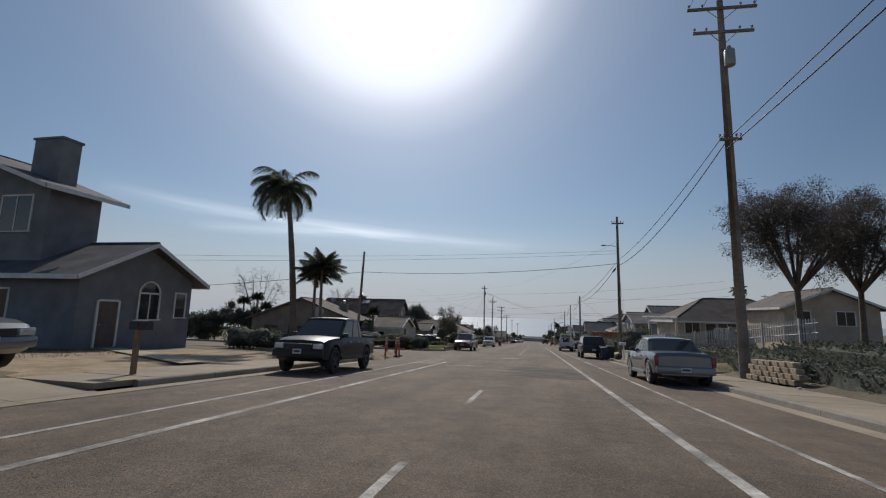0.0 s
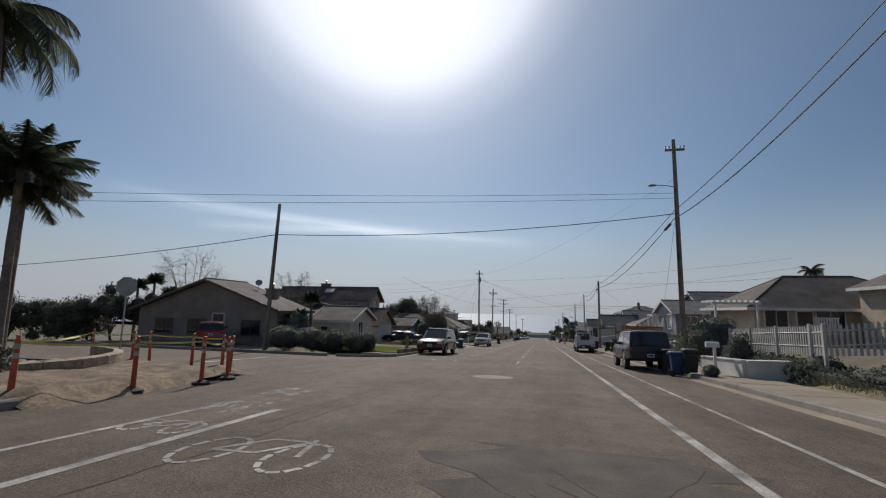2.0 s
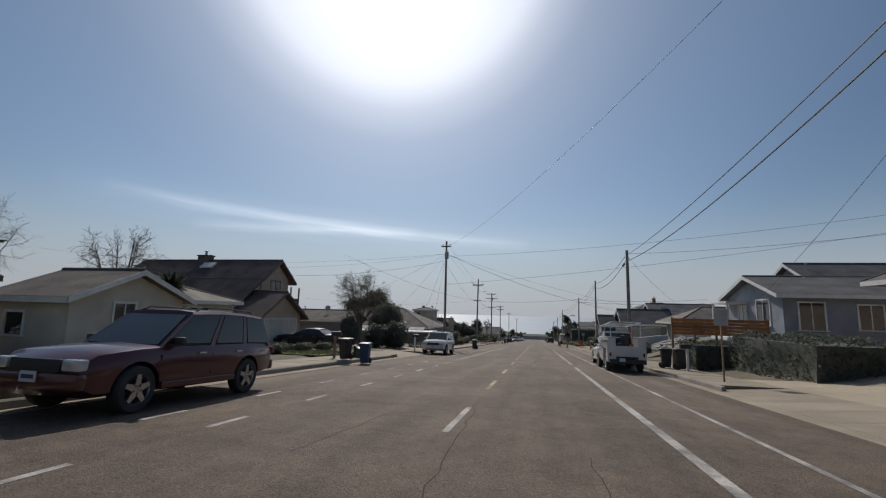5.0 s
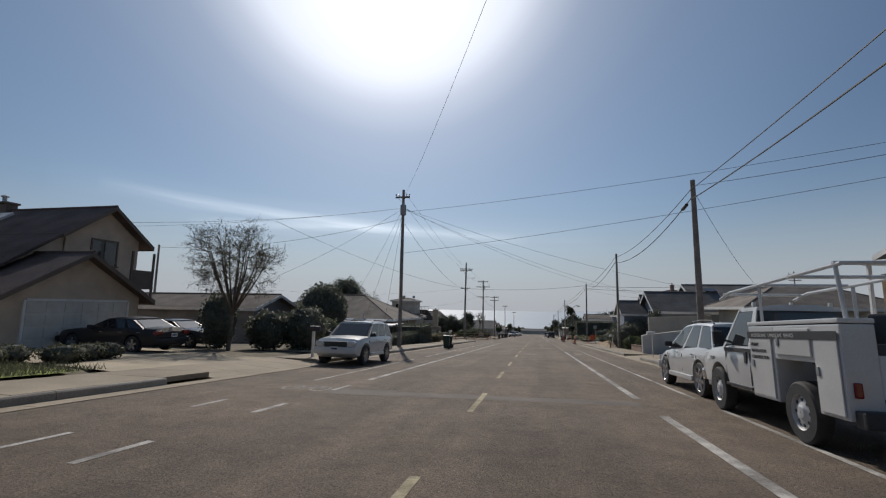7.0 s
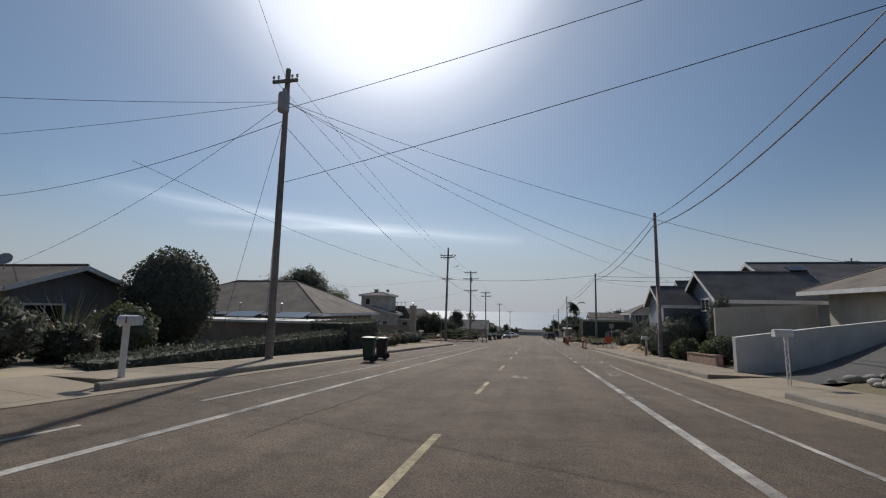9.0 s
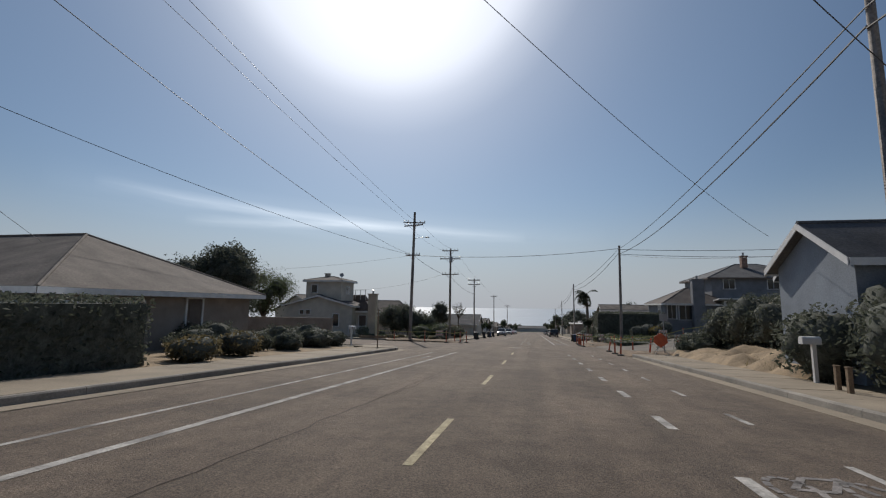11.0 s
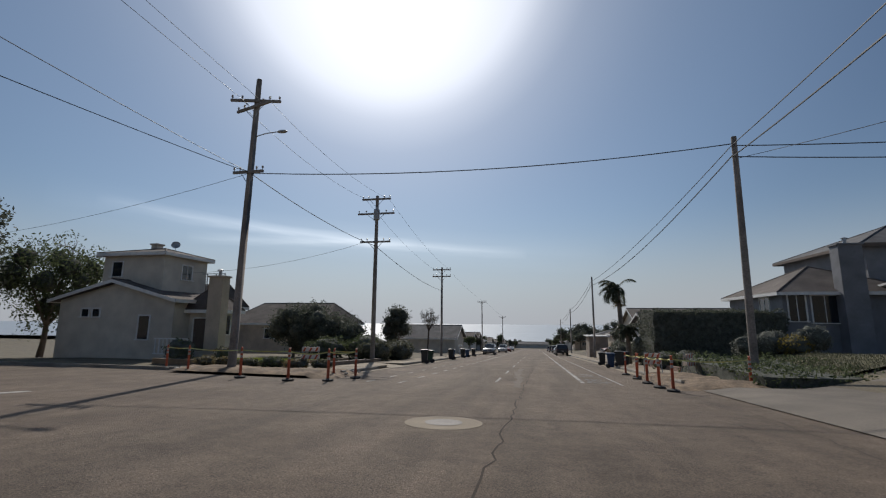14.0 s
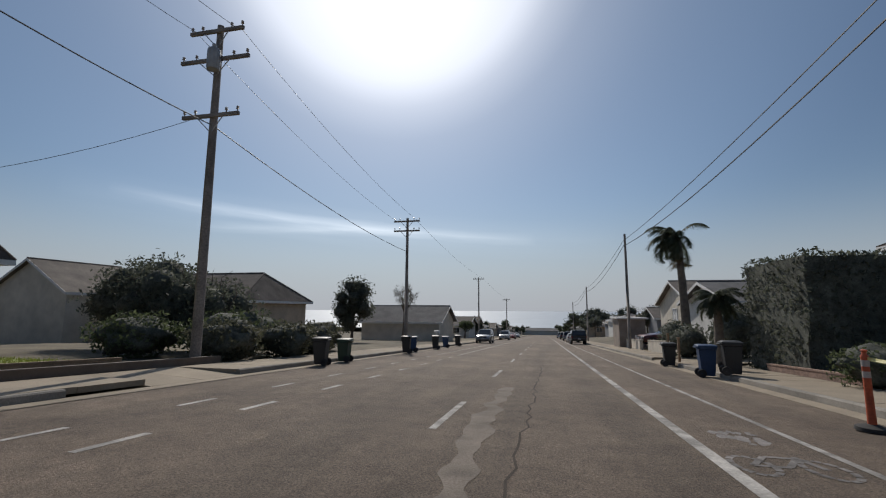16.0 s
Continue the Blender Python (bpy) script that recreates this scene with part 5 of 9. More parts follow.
def hedge(x0, x1, y0, y1, h, leaf=LEAF_DARK, n=4000, size=0.07, label="tall clipped dark green hedge", base=None, uneven=0.12):
    """A clipped hedge: leafy coat over a solid mass coloured as shade."""
    rng = np.random.default_rng(int(abs(x0 * 91 + y0 * 7)))
    cx, cy = (x0 + x1) / 2, (y0 + y1) / 2
    z = min(land(x, y) for x in (x0, x1) for y in (y0, y1)) if base is None else base
    t = thing("hedge", label, "hedge", Matrix.Translation((cx, cy, z)), group="hedges")
    sx, sy = (x1 - x0) / 2, (y1 - y0) / 2
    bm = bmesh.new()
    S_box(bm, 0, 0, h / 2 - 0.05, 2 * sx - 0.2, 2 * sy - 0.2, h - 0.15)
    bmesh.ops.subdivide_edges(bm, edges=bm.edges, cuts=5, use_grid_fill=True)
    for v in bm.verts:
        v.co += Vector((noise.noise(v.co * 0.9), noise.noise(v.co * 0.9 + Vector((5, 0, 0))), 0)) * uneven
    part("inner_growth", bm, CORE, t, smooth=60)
    faces = [(sx * 2 * h, 0), (sx * 2 * h, 1), (sy * 2 * h, 2), (sy * 2 * h, 3), (4 * sx * sy, 4)]
    tot = sum(a for a, _ in faces)
    P, D = [], []
    for a, k in faces:
        m = int(n * a / tot)
        u, v = rng.random(m) * 2 - 1, rng.random(m)
        if k < 2:
            s = 1 if k else -1
            p = np.stack([u * sx, np.full(m, s * sy), v * h], 1)
            d = np.tile([0, s, 0], (m, 1))
        elif k < 4:
            s = 1 if k == 3 else -1
            p = np.stack([np.full(m, s * sx), u * sy, v * h], 1)
            d = np.tile([s, 0, 0], (m, 1))
        else:
            p = np.stack([u * sx, (v * 2 - 1) * sy, np.full(m, h)], 1)
            d = np.tile([0, 0, 1], (m, 1))
        off = np.array([noise.noise((q[0] * 0.9, q[1] * 0.9, q[2] * 0.9)) for q in p]) * uneven + rng.normal(size=m) * 0.05
        P.append(p + d * off[:, None])
        D.append(d)
    V, F = [], []
    add_leaves(V, F, np.concatenate(P), np.concatenate(D).astype(float), size, rng, 0.6)
    me = leaf_mesh("foliage", V, F)
    me.materials.append(leaf)
    new("foliage", me).parent = t
    return t


# palms on the first corner
palm(-13.4, 25.7, 10.6, 2.9, 30, 0.165, (-1.3, 0.2), "tall leaning palm with a thick trunk and windblown crown", 1, 1.35, 0, (-0.6, 0.0))
palm(-12.1, 25.6, 4.9, 1.45, 28, 0.085, (0.0, 0.0), "short slender palm beside a taller one", 2, 0.5)
palm(-11.3, 25.0, 5.2, 1.6, 30, 0.085, (-0.1, 0.0), "short slender palm beside a taller one", 3, 0.45)
for (x, y, r, h) in ((-13.6, 24.6, 0.9, 1.1), (-12.2, 24.4, 0.8, 0.9), (-15.0, 25.0, 1.0, 1.3), (-10.9, 24.2, 0.7, 0.8), (-16.8, 25.4, 1.1, 1.4)):
    bush(x, y, r, r, h, LEAF_DARK, 1200, 0.07, "dark shrub at the foot of the palms", lump=0.45)
# bare and leafy trees behind the first corner
tree(-29.0, 46.0 + 22, 8.2, 3.2, 5.4, LEAF_DRY, 300, 0.04, 0.14, "leafless tree with fine grey twigs", 0.85, 5, 9)
tree(-34.2, 50.6, 4.6, 1.6, 3.6, LEAF_DARK, 2600, 0.07, 0.12, "small dark dense tree beside a house", 0.0, 6, 6)
tree(-44.5, 67.5, 12.4, 4.8, 9.0, LEAF_DRY, 300, 0.04, 0.13, "leafless tree with fine grey twigs", 0.85, 7, 8)
# shrubs round the brown corner house
for (x, y, rx, ry, h) in ((-9.9, 42.7, 0.75, 0.75, 1.15), (-11.4, 43.0, 1.0, 0.9, 1.2), (-13.0, 43.2, 1.1, 0.9, 1.3), (-14.9, 43.4, 1.2, 1.0, 1.35), (-12.2, 44.3, 1.0, 0.9, 1.4), (-9.5, 43.7, 0.65, 0.65, 1.1), (-16.0, 44.6, 1.3, 1.1, 1.5)):
    bush(x, y, rx, ry, h, LEAF_DARK, 1500, 0.06, "dark clipped rounded shrub on the street corner")
for (x, y, h) in ((-18.0, 49.6, 2.6), (-17.4, 60.8, 2.2)):
    bush(x, y, 1.1, 1.1, h, LEAF_MID, 1400, 0.09, "spiky green shrub against a house wall", lump=0.5)
palm(-18.0, 51.9, 4.0, 0.95, 44, 0.12, label="spiky yucca-like palm at the corner of a brown house", seed=12, droop=0.3)
palm(-18.2, 50.4, 2.5, 0.75, 30, 0.1, label="spiky yucca-like palm at the corner of a brown house", seed=13, droop=0.3)
palm(-18.6, 61.5, 3.6, 0.95, 30, 0.1, label="spiky yucca-like palm behind a pale roof", seed=8, droop=0.3)
palm(-17.5, 59.5, 2.4, 0.85, 26, 0.1, label="spiky yucca-like palm behind a pale roof", seed=9, droop=0.3)
# dark thicket along the first side street
random.seed(8)
for k in range(18):
    tree(-34.6 - 1.9 * k, 48.6 + random.uniform(-1.0, 2.5), 3.6 + random.random() * 1.4, 1.7, 4.4, LEAF_DARK, 3600, 0.09, 0.1, "dark dense small tree in a roadside thicket", 0.0, 60 + k, 5, clumps=12)
for k, (x, y, h) in enumerate(((-33.2, 50.8, 5.5), (-35.2, 51.0, 5.1), (-32.9, 52.4, 4.4))):
    palm(x, y, h, 0.95, 34, 0.1, label="spiky yucca-like palm above a thicket", seed=70 + k, droop=0.25)
# planting before the tan house
for k in range(9):
    bush(-10.3 - 0.35 * (k % 3) - 2.1, 62.2 + 0.95 * k, 0.6, 0.6, 0.55, LEAF_OLIVE, 500, 0.06, "low grey-green groundcover plant")
tree(-13.4, 76.4, 6.3, 2.45, 4.5, LEAF_OLIVE, 9000, 0.032, 0.09, "rounded half-bare tree with fine twigs", 0.25, 12, 15)
bush(-14.6, 77.2, 0.9, 0.9, 2.9, LEAF_DARK, 1500, 0.08, "tall dark shrub behind a tree", lump=0.4)
for (x, y, rx, h) in ((-11.2, 79.6, 1.3, 2.3), (-12.2, 81.8, 1.1, 1.7), (-12.6, 84.0, 0.9, 1.1), (-12.6, 78.4, 1.1, 2.0)):
    bush(x, y, rx, rx, h, LEAF_DARK, 2200, 0.085, "dense dark shrub with pale flowers", flowers=130)
# hedge and big round shrub by the low houses
bush(-16.5, 92.2, 2.15, 2.1, 4.9, LEAF_DARK, 7000, 0.1, "huge round clipped dark evergreen shrub", lump=0.12)
hedge(-10.9, -9.7, 82.8, 98.0, 1.05, LEAF_DARK, 8000, 0.06, "low trimmed hedge along the pavement")
bush(-13.6, 87.0, 1.1, 1.1, 1.9, LEAF_MID, 1500, 0.08, "green shrub with pale blossoms", flowers=60)
hedge(-12.4, -9.6, 98.6, 103.6, 1.9, LEAF_DARK, 3600, 0.07, "dense dark hedge behind a utility pole")
bush(-9.7, 105.5, 0.8, 0.9, 0.85, LEAF_DRY, 900, 0.07, "low dry brown shrub by the kerb")
bush(-10.2, 108.5, 0.9, 0.9, 1.0, LEAF_DRY, 900, 0.07, "low dry brown shrub by the kerb")
tree(-39.2, 141.0, 9.6, 4.5, 8.0, LEAF_DARK, 26000, 0.16, 0.25, "broad dark evergreen tree beyond the roofs", 0.0, 15, 8, clumps=56)
tree(-35.6, 142.0, 11.2, 4.2, 9.4, LEAF_DARK, 26000, 0.16, 0.24, "tall dark pointed evergreen tree", 0.0, 16, 8, clumps=56)
tree(-36.6, 149.6, 9.8, 4.2, 7.4, LEAF_MID, 13000, 0.12, 0.2, "airy olive-green tree with open branches", 0.0, 17, 9, gap=1.0)
# dark shrubs before the corner house and along the side street
for (x, y, rx, h) in ((-12.8, 104.9, 0.8, 1.1), (-11.2, 107.2, 0.9, 1.0), (-12.0, 109.3, 1.0, 1.3), (-11.4, 111.2, 0.8, 0.9), (-10.6, 112.8, 0.75, 0.85), (-14.2, 110.6, 1.1, 1.2)):
    bush(x, y, rx, rx, h, LEAF_DARK, 1900, 0.055, "low rounded dark shrub in a dry front yard", lump=0.5)
for (x, y, rx, h) in ((-11.2, 116.5, 1.2, 1.0), (-12.6, 118.0, 1.3, 1.3), (-11.0, 118.6, 0.9, 0.9), (-12.4, 114.6, 1.2, 1.2)):
    bush(x, y, rx, rx, h, LEAF_DARK, 1800, 0.06, "spreading dark shrub by the corner", lump=0.55)
# beyond the second side street
for k, (x, y, rx, h) in enumerate(((-10.2, 153.5, 1.3, 1.5), (-11.8, 155.0, 1.5, 1.8), (-9.7, 156.6, 1.3, 1.5), (-12.6, 157.6, 1.7, 2.0), (-10.0, 159.5, 1.2, 1.4), (-13.9, 153.0, 1.5, 1.7), (-11.2, 162.3, 1.5, 1.6))):
    bush(x, y, rx, rx, h, LEAF_MID if k % 2 else LEAF_OLIVE, 1700, 0.085, "loose green shrub thicket by the pavement", lump=0.45, flowers=40 if k == 2 else 0)
tree(-17.4, 157.6, 4.6, 2.5, 4.0, LEAF_DARK, 9000, 0.1, 0.14, "broad dark round-crowned small tree", 0.0, 21, 8)
tree(-15.2, 158.5, 4.4, 2.3, 3.9, LEAF_DARK, 9000, 0.1, 0.14, "broad dark round-crowned small tree", 0.0, 22, 8)
tree(-17.6, 181.0, 6.4, 2.1, 5.4, LEAF_DARK, 8000, 0.11, 0.16, "dark dense upright tree", 0.0, 23, 8)
tree(-15.4, 191.0, 6.9, 1.7, 3.4, LEAF_OLIVE, 1200, 0.05, 0.14, "small airy round-headed tree", 0.4, 24, 9)
tree(-20.0, 158.6, 4.5, 2.3, 4.2, LEAF_DARK, 9000, 0.1, 0.14, "broad dark round-crowned small tree", 0.0, 25, 7)
# uphill side: trees and hedges on the bank
tree(16.0, 28.8, 9.3, 4.1, 5.9, LEAF_BROWN, 52000, 0.045, 0.17, "umbrella-shaped fine-leaved tree with dark limbs", 0.02, 31, 13)
tree(19.4, 29.6, 9.0, 3.9, 5.6, LEAF_BROWN, 46000, 0.045, 0.15, "umbrella-shaped fine-leaved tree with dark limbs", 0.02, 32, 12)
hedge(10.6, 13.2, 14.0, 26.0, 1.15, LEAF_DARK, 5200, 0.07, "low dark juniper hedge along the bank", uneven=0.35)
hedge(13.2, 17.0, 12.0, 26.0, 1.0, LEAF_DARK, 4200, 0.08, "low dark juniper hedge along the bank", uneven=0.35)
bush(9.7, 38.9, 0.5, 0.5, 1.7, LEAF_DARK, 900, 0.06, "small clipped dark shrub by a white wall")
bush(10.4, 34.6, 0.8, 0.8, 0.9, LEAF_DARK, 900, 0.06, "low dark shrub under a picket fence")
bush(10.5, 31.5, 0.9, 1.2, 0.7, LEAF_DARK, 900, 0.06, "low dark shrub under a picket fence")
bush(10.4, 44.2, 1.5, 1.5, 2.6, LEAF_DARK, 2600, 0.075, "dense dark shrub round a pole foot")
bush(11.6, 47.6, 1.2, 1.3, 2.4, LEAF_MID, 2200, 0.075, "dense green shrub beside a driveway")
bush(10.4, 47.6, 0.9, 0.9, 2.1, LEAF_MID, 1600, 0.08, "loose green shrub beside a driveway", lump=0.6)
palm(32.0, 76.0, 8.5, 1.5, 20, 0.12, label="distant short palm above the roofs", seed=41)
for (x, y, rx, h) in ((9.9, 101.5, 0.8, 1.2), (10.4, 97.8, 0.9, 1.3), (10.1, 104.8, 1.3, 2.4), (11.2, 106.4, 1.5, 2.8), (10.0, 108.2, 1.3, 2.2)):
    bush(x, y, rx, rx, h, LEAF_DARK if h > 2 else LEAF_MID, 1800, 0.08, "leafy shrub beside the pavement steps", flowers=30 if h < 2 else 0)
bush(12.2, 102.6, 0.7, 0.7, 3.4, LEAF_DARK, 1600, 0.09, "narrow dark upright shrub", lump=0.4)
for (x, y) in ((10.5, 86.4), (11.6, 87.2), (10.9, 84.0)):
    bush(x, y, 0.5, 0.5, 0.85, LEAF_DARK, 700, 0.05, "small round shrub among stones", base=land(x, y) + 0.75 * smooth01(9.3, 15.0, x))
for k, (x, y, rx, h) in enumerate(((13.4, 117.4, 1.6, 2.4), (12.9, 119.3, 1.5, 2.9), (12.6, 121.4, 1.5, 2.7), (11.4, 122.6, 1.3, 1.3), (10.7, 121.4, 1.0, 0.9), (14.2, 122.8, 1.5, 2.8), (15.4, 120.4, 1.8, 2.9), (14.0, 112.4, 1.7, 2.3), (13.0, 110.4, 1.5, 1.9), (15.8, 123.0, 1.6, 2.4), (17.4, 121.6, 1.8, 2.6))):
    bush(x, y, rx, rx, h, LEAF_DARK, 3000, 0.075, "overgrown dark shrub on the bank", lump=0.45, flowers=60 if k % 3 == 0 else 0)
hedge(9.5, 17.8, 154.6, 159.0, 4.1, LEAF_DARK, 9000, 0.08, "tall square-clipped dark hedge on a bank", uneven=0.18)
hedge(9.0, 14.0, 138.6, 147.6, 0.95, LEAF_MID, 4200, 0.07, "low bank of dark groundcover", uneven=0.3)
for (x, y, l) in ((14.5, 149.7, LEAF_SILVER), (15.3, 149.1, LEAF_GOLD), (13.6, 150.1, LEAF_SILVER), (16.4, 149.4, LEAF_SILVER), (9.4, 151.6, LEAF_MID), (10.6, 151.4, LEAF_OLIVE)):
    bush(x, y, 0.9, 0.75, 1.5 if l is LEAF_SILVER else 1.1, l, 1200, 0.06, "small flowering shrub below a hedge", lump=0.4)
palm(9.9, 168.2, 7.2, 2.1, 24, 0.2, (-0.2, 0), "palm with a windblown crown beside the pavement", 51, 1.4, 3, (-0.9, 0))
palm(8.9, 160.2, 2.9, 1.2, 24, 0.16, (0, 0), "short stocky palm with a shaggy head", 52, 1.3)
for (x, y, h) in ((9.3, 166.0, 1.8), (10.6, 163.6, 2.2), (10.4, 173.0, 2.2), (11.8, 166.5, 2.6)):
    bush(x, y, 1.0, 1.2, h, LEAF_DARK, 1600, 0.08, "dark shrub beside a pale wall")
# trees down the street
random.seed(5)
for k in range(46):
    y = 205 + k * 6.4 + random.random() * 4
    for s in (-1, 1):
        if random.random() < 0.72:
            x = s * (10.5 + random.random() * 16)
            hh = 3.2 + random.random() * (5.2 if s > 0 else 3.4)
            tree(x, y, hh, hh * 0.36, hh * 0.66, random.choice((LEAF_DARK, LEAF_DARK, LEAF_OLIVE, LEAF_MID)), 900, 0.2, 0.15, "distant dark tree along the falling street", 0.0, 100 + k * 2 + (s > 0), 5, clumps=14, far=True)
for k in range(16):
    tree(30 + k * 2.5 + random.random() * 3, 250 + k * 14, 9 + random.random() * 3, 4.5, 7.0, LEAF_DARK, 1000, 0.3, 0.2, "dark tree on the wooded hill above the street", 0.0, 300 + k, 5, clumps=14, far=True)

for k, (x, y, h) in enumerate(((16.5, 345, 9.5), (21.5, 352, 13.5), (26.5, 366, 15.0), (32, 372, 14.0), (38, 384, 16.0), (45, 392, 17.0), (53, 380, 17.0), (62, 398, 18.0))):
    tree(x, y, h, h * 0.34, h * 0.8, LEAF_DARK, 1600, 0.34, 0.3, "tall dark tree on the far hillside", 0.0, 400 + k, 5, clumps=16, far=True)

# dark planting along the far side of the second side street
random.seed(17)
for k in range(7):
    tree(-44.0 - 2.6 * k, 143.0 + random.uniform(-1, 4), 4.5 + random.random() * 2, 2.1, 5.2, LEAF_DARK, 3600, 0.12, 0.12, "dark dense tree beside the side street", 0.0, 500 + k, 5, clumps=12)
hedge(-60.0, -31.0, 141.0, 142.2, 1.7, LEAF_DARK, 5200, 0.09, "dark hedge along the side street", base=None)


def flax(x, y, h, n, label):
    """Stiff strap leaves fanning up from one root."""
    rng = np.random.default_rng(int(y * 10))
    t = thing("flax_plant", label, "plant", Matrix.Translation((x, y, land(x, y) - 0.03)))
    for k in range(n):
        a, out = k * 2.399, 0.12 + 0.55 * (k / n)
        L_ = h * (0.7 + 0.4 * rng.random())
        d = Vector((math.cos(a), math.sin(a), 0))
        w = Vector((-d.y, d.x, 0)) * 0.035
        verts, faces = [], []
        for i in range(6):
            f = i / 5
            p = d * (0.06 + L_ * out * f ** 1.6) + Vector((0, 0, L_ * f * (1 - 0.25 * out * f)))
            verts += [p - w * (1 - 0.85 * f), p + w * (1 - 0.85 * f)]
            if i:
                b = 2 * i
                faces.append((b - 2, b - 1, b + 1, b))
        me = bpy.data.meshes.new("strap_leaf")
        me.from_pydata([tuple(v) for v in verts], [], faces)
        me.materials.append(LEAF_DRY if k % 4 == 0 else LEAF_OLIVE)
        new("strap_leaf", me).parent = t
    return t


flax(9.9, 48.9, 1.4, 34, "spiky reddish-green clump in a low planter")
flax(-12.4, 84.0, 2.1, 46, "upright strappy grey-green flax clump beside a drive")
flax(-13.2, 85.4, 1.6, 34, "upright strappy grey-green flax clump beside a drive")
hedge(10.8, 13.4, 58.6, 65.4, 1.8, LEAF_DARK, 4200, 0.075, "dense dark hedge above the pavement", uneven=0.3)
# ---- parked vehicles ----
def car_paint(name, col, metal=0.35, rough=0.28, coat=0.7, spec=0.5):
    return mat(name, col, rough=rough, metal=metal, var=0.03, scale=2.0, fine=60.0, bump=0.01, coat=coat, stain=0.06, spec=spec)


M_ORANGE_TOOL = mat("orange_tool_plastic", (0.45, 0.1, 0.04), rough=0.5, var=0.1, bump=0.05)
P_BLACK = car_paint("black_car_paint", (0.02, 0.021, 0.025), 0.0, 0.4, 0.12, 0.3)
P_CHAR = car_paint("charcoal_car_paint", (0.035, 0.037, 0.042), 0.2, 0.35, 0.3, 0.4)
P_SILVER = car_paint("silver_car_paint", (0.2, 0.213, 0.228), 0.6)
P_WHITE = car_paint("white_car_paint", (0.6, 0.6, 0.59), 0.0)
P_PEARL = car_paint("pearl_white_car_paint", (0.62, 0.61, 0.6), 0.15)
P_MAROON = car_paint("maroon_car_paint", (0.09, 0.022, 0.025), 0.3)
P_RED = car_paint("red_car_paint", (0.25, 0.02, 0.02), 0.2)
P_GREY = car_paint("grey_car_paint", (0.17, 0.18, 0.2), 0.6)
M_TYRE = mat("tyre_rubber", (0.035, 0.034, 0.034), rough=0.8, var=0.2, fine=60.0, bump=0.2)
M_CHROME = mat("chrome", (0.7, 0.7, 0.72), rough=0.12, metal=1.0, var=0.03, bump=0)
M_RIM = mat("alloy_rim", (0.45, 0.45, 0.47), rough=0.3, metal=0.9, var=0.05, bump=0)
M_PLASTIC = mat("black_plastic", (0.035, 0.035, 0.037), rough=0.55, var=0.1, bump=0.1)
M_STEELW = mat("painted_steel_wheel", (0.5, 0.5, 0.5), rough=0.45, metal=0.2, var=0.08, bump=0)
M_TAIL = mat("red_lamp_lens", (0.19, 0.01, 0.01), rough=0.15, var=0.05, bump=0, spec=0.7)
M_LENS = mat("clear_lamp_lens", (0.55, 0.56, 0.58), rough=0.1, metal=0.3, var=0.05, bump=0, spec=0.7)
M_PLATE = mat("number_plate", (0.6, 0.6, 0.58), rough=0.5, var=0.03, bump=0)
M_PLATE_BAR = mat("plate_bars", (0.04, 0.05, 0.12), rough=0.5, var=0.03, bump=0)
CAR_GLASS = glass_mat("car_glass", (0.025, 0.028, 0.032))


def wheel(parent, x, y, r, w, side, rim=M_RIM, spokes=5, share=0.66, steel=False):
    """Tyre and rim. share: rim to tyre radius. steel: a pressed disc with black discs drawn for round holes, in place
    of spokes.
    """
    k = share - 0.03
    bm = bmesh.new()
    S_lathe(bm, [(r * k, -w / 2), (r * 0.92, -w / 2), (r * 0.985, -w * 0.38), (r, -w * 0.2), (r, w * 0.2), (r * 0.985, w * 0.38), (r * 0.92, w / 2), (r * k, w / 2)], 32, "x")
    wh = part("wheel", bm, M_TYRE, parent, smooth=35, m=Matrix.Translation((x, y, r)))
    o = side * w * 0.46
    q = r * share
    bm = bmesh.new()
    S_lathe(bm, [(q * 0.96, o - side * 0.09), (0.01, o - side * 0.1)], 24, "x")
    part("wheel_well", bm, M_PLASTIC, wh)
    bm = bmesh.new()
    S_lathe(bm, [(q, o), (q * 0.97, o + side * 0.008), (q * 0.91, o - side * 0.02), (q * 0.88, o - side * 0.08)], 28, "x")
    if steel:
        S_lathe(bm, [(q * 0.88, o - side * 0.05), (q * 0.66, o - side * 0.03), (q * 0.45, o - side * 0.02), (q * 0.3, o + side * 0.01), (0.01, o + side * 0.015)], 28, "x")
    else:
        S_lathe(bm, [(0.01, o + side * 0.005), (q * 0.2, o), (q * 0.22, o - side * 0.06)], 14, "x")
        for i in range(spokes):
            a = i * math.tau / spokes
            mid = Vector((o - side * 0.012, 0, q * 0.54))
            rot = Matrix.Rotation(a, 4, "X")
            vs = bmesh.ops.create_cube(bm, size=1.0)["verts"]
            for v in vs:
                taper = 0.7 if v.co.z > 0 else 1.15
                v.co = rot @ (mid + Vector((v.co.x * 0.035, v.co.y * q * 2.7 / (spokes + 1.5) * taper, v.co.z * q * 0.8)))
    part("rim", bm, rim, wh, smooth=30)
    if steel:
        # black discs stand for the shade inside the rim's holes
        for i in range(8):
            a = i * math.tau / 8
            bm = bmesh.new()
            c = Vector((o - side * 0.026, math.sin(a) * q * 0.68, math.cos(a) * q * 0.68))
            S_tube(bm, c - Vector((side * 0.02, 0, 0)), c + Vector((side * 0.004, 0, 0)), q * 0.1, q * 0.1, 10)
            part("rim_hole", bm, M_PLASTIC, wh)
    return wh


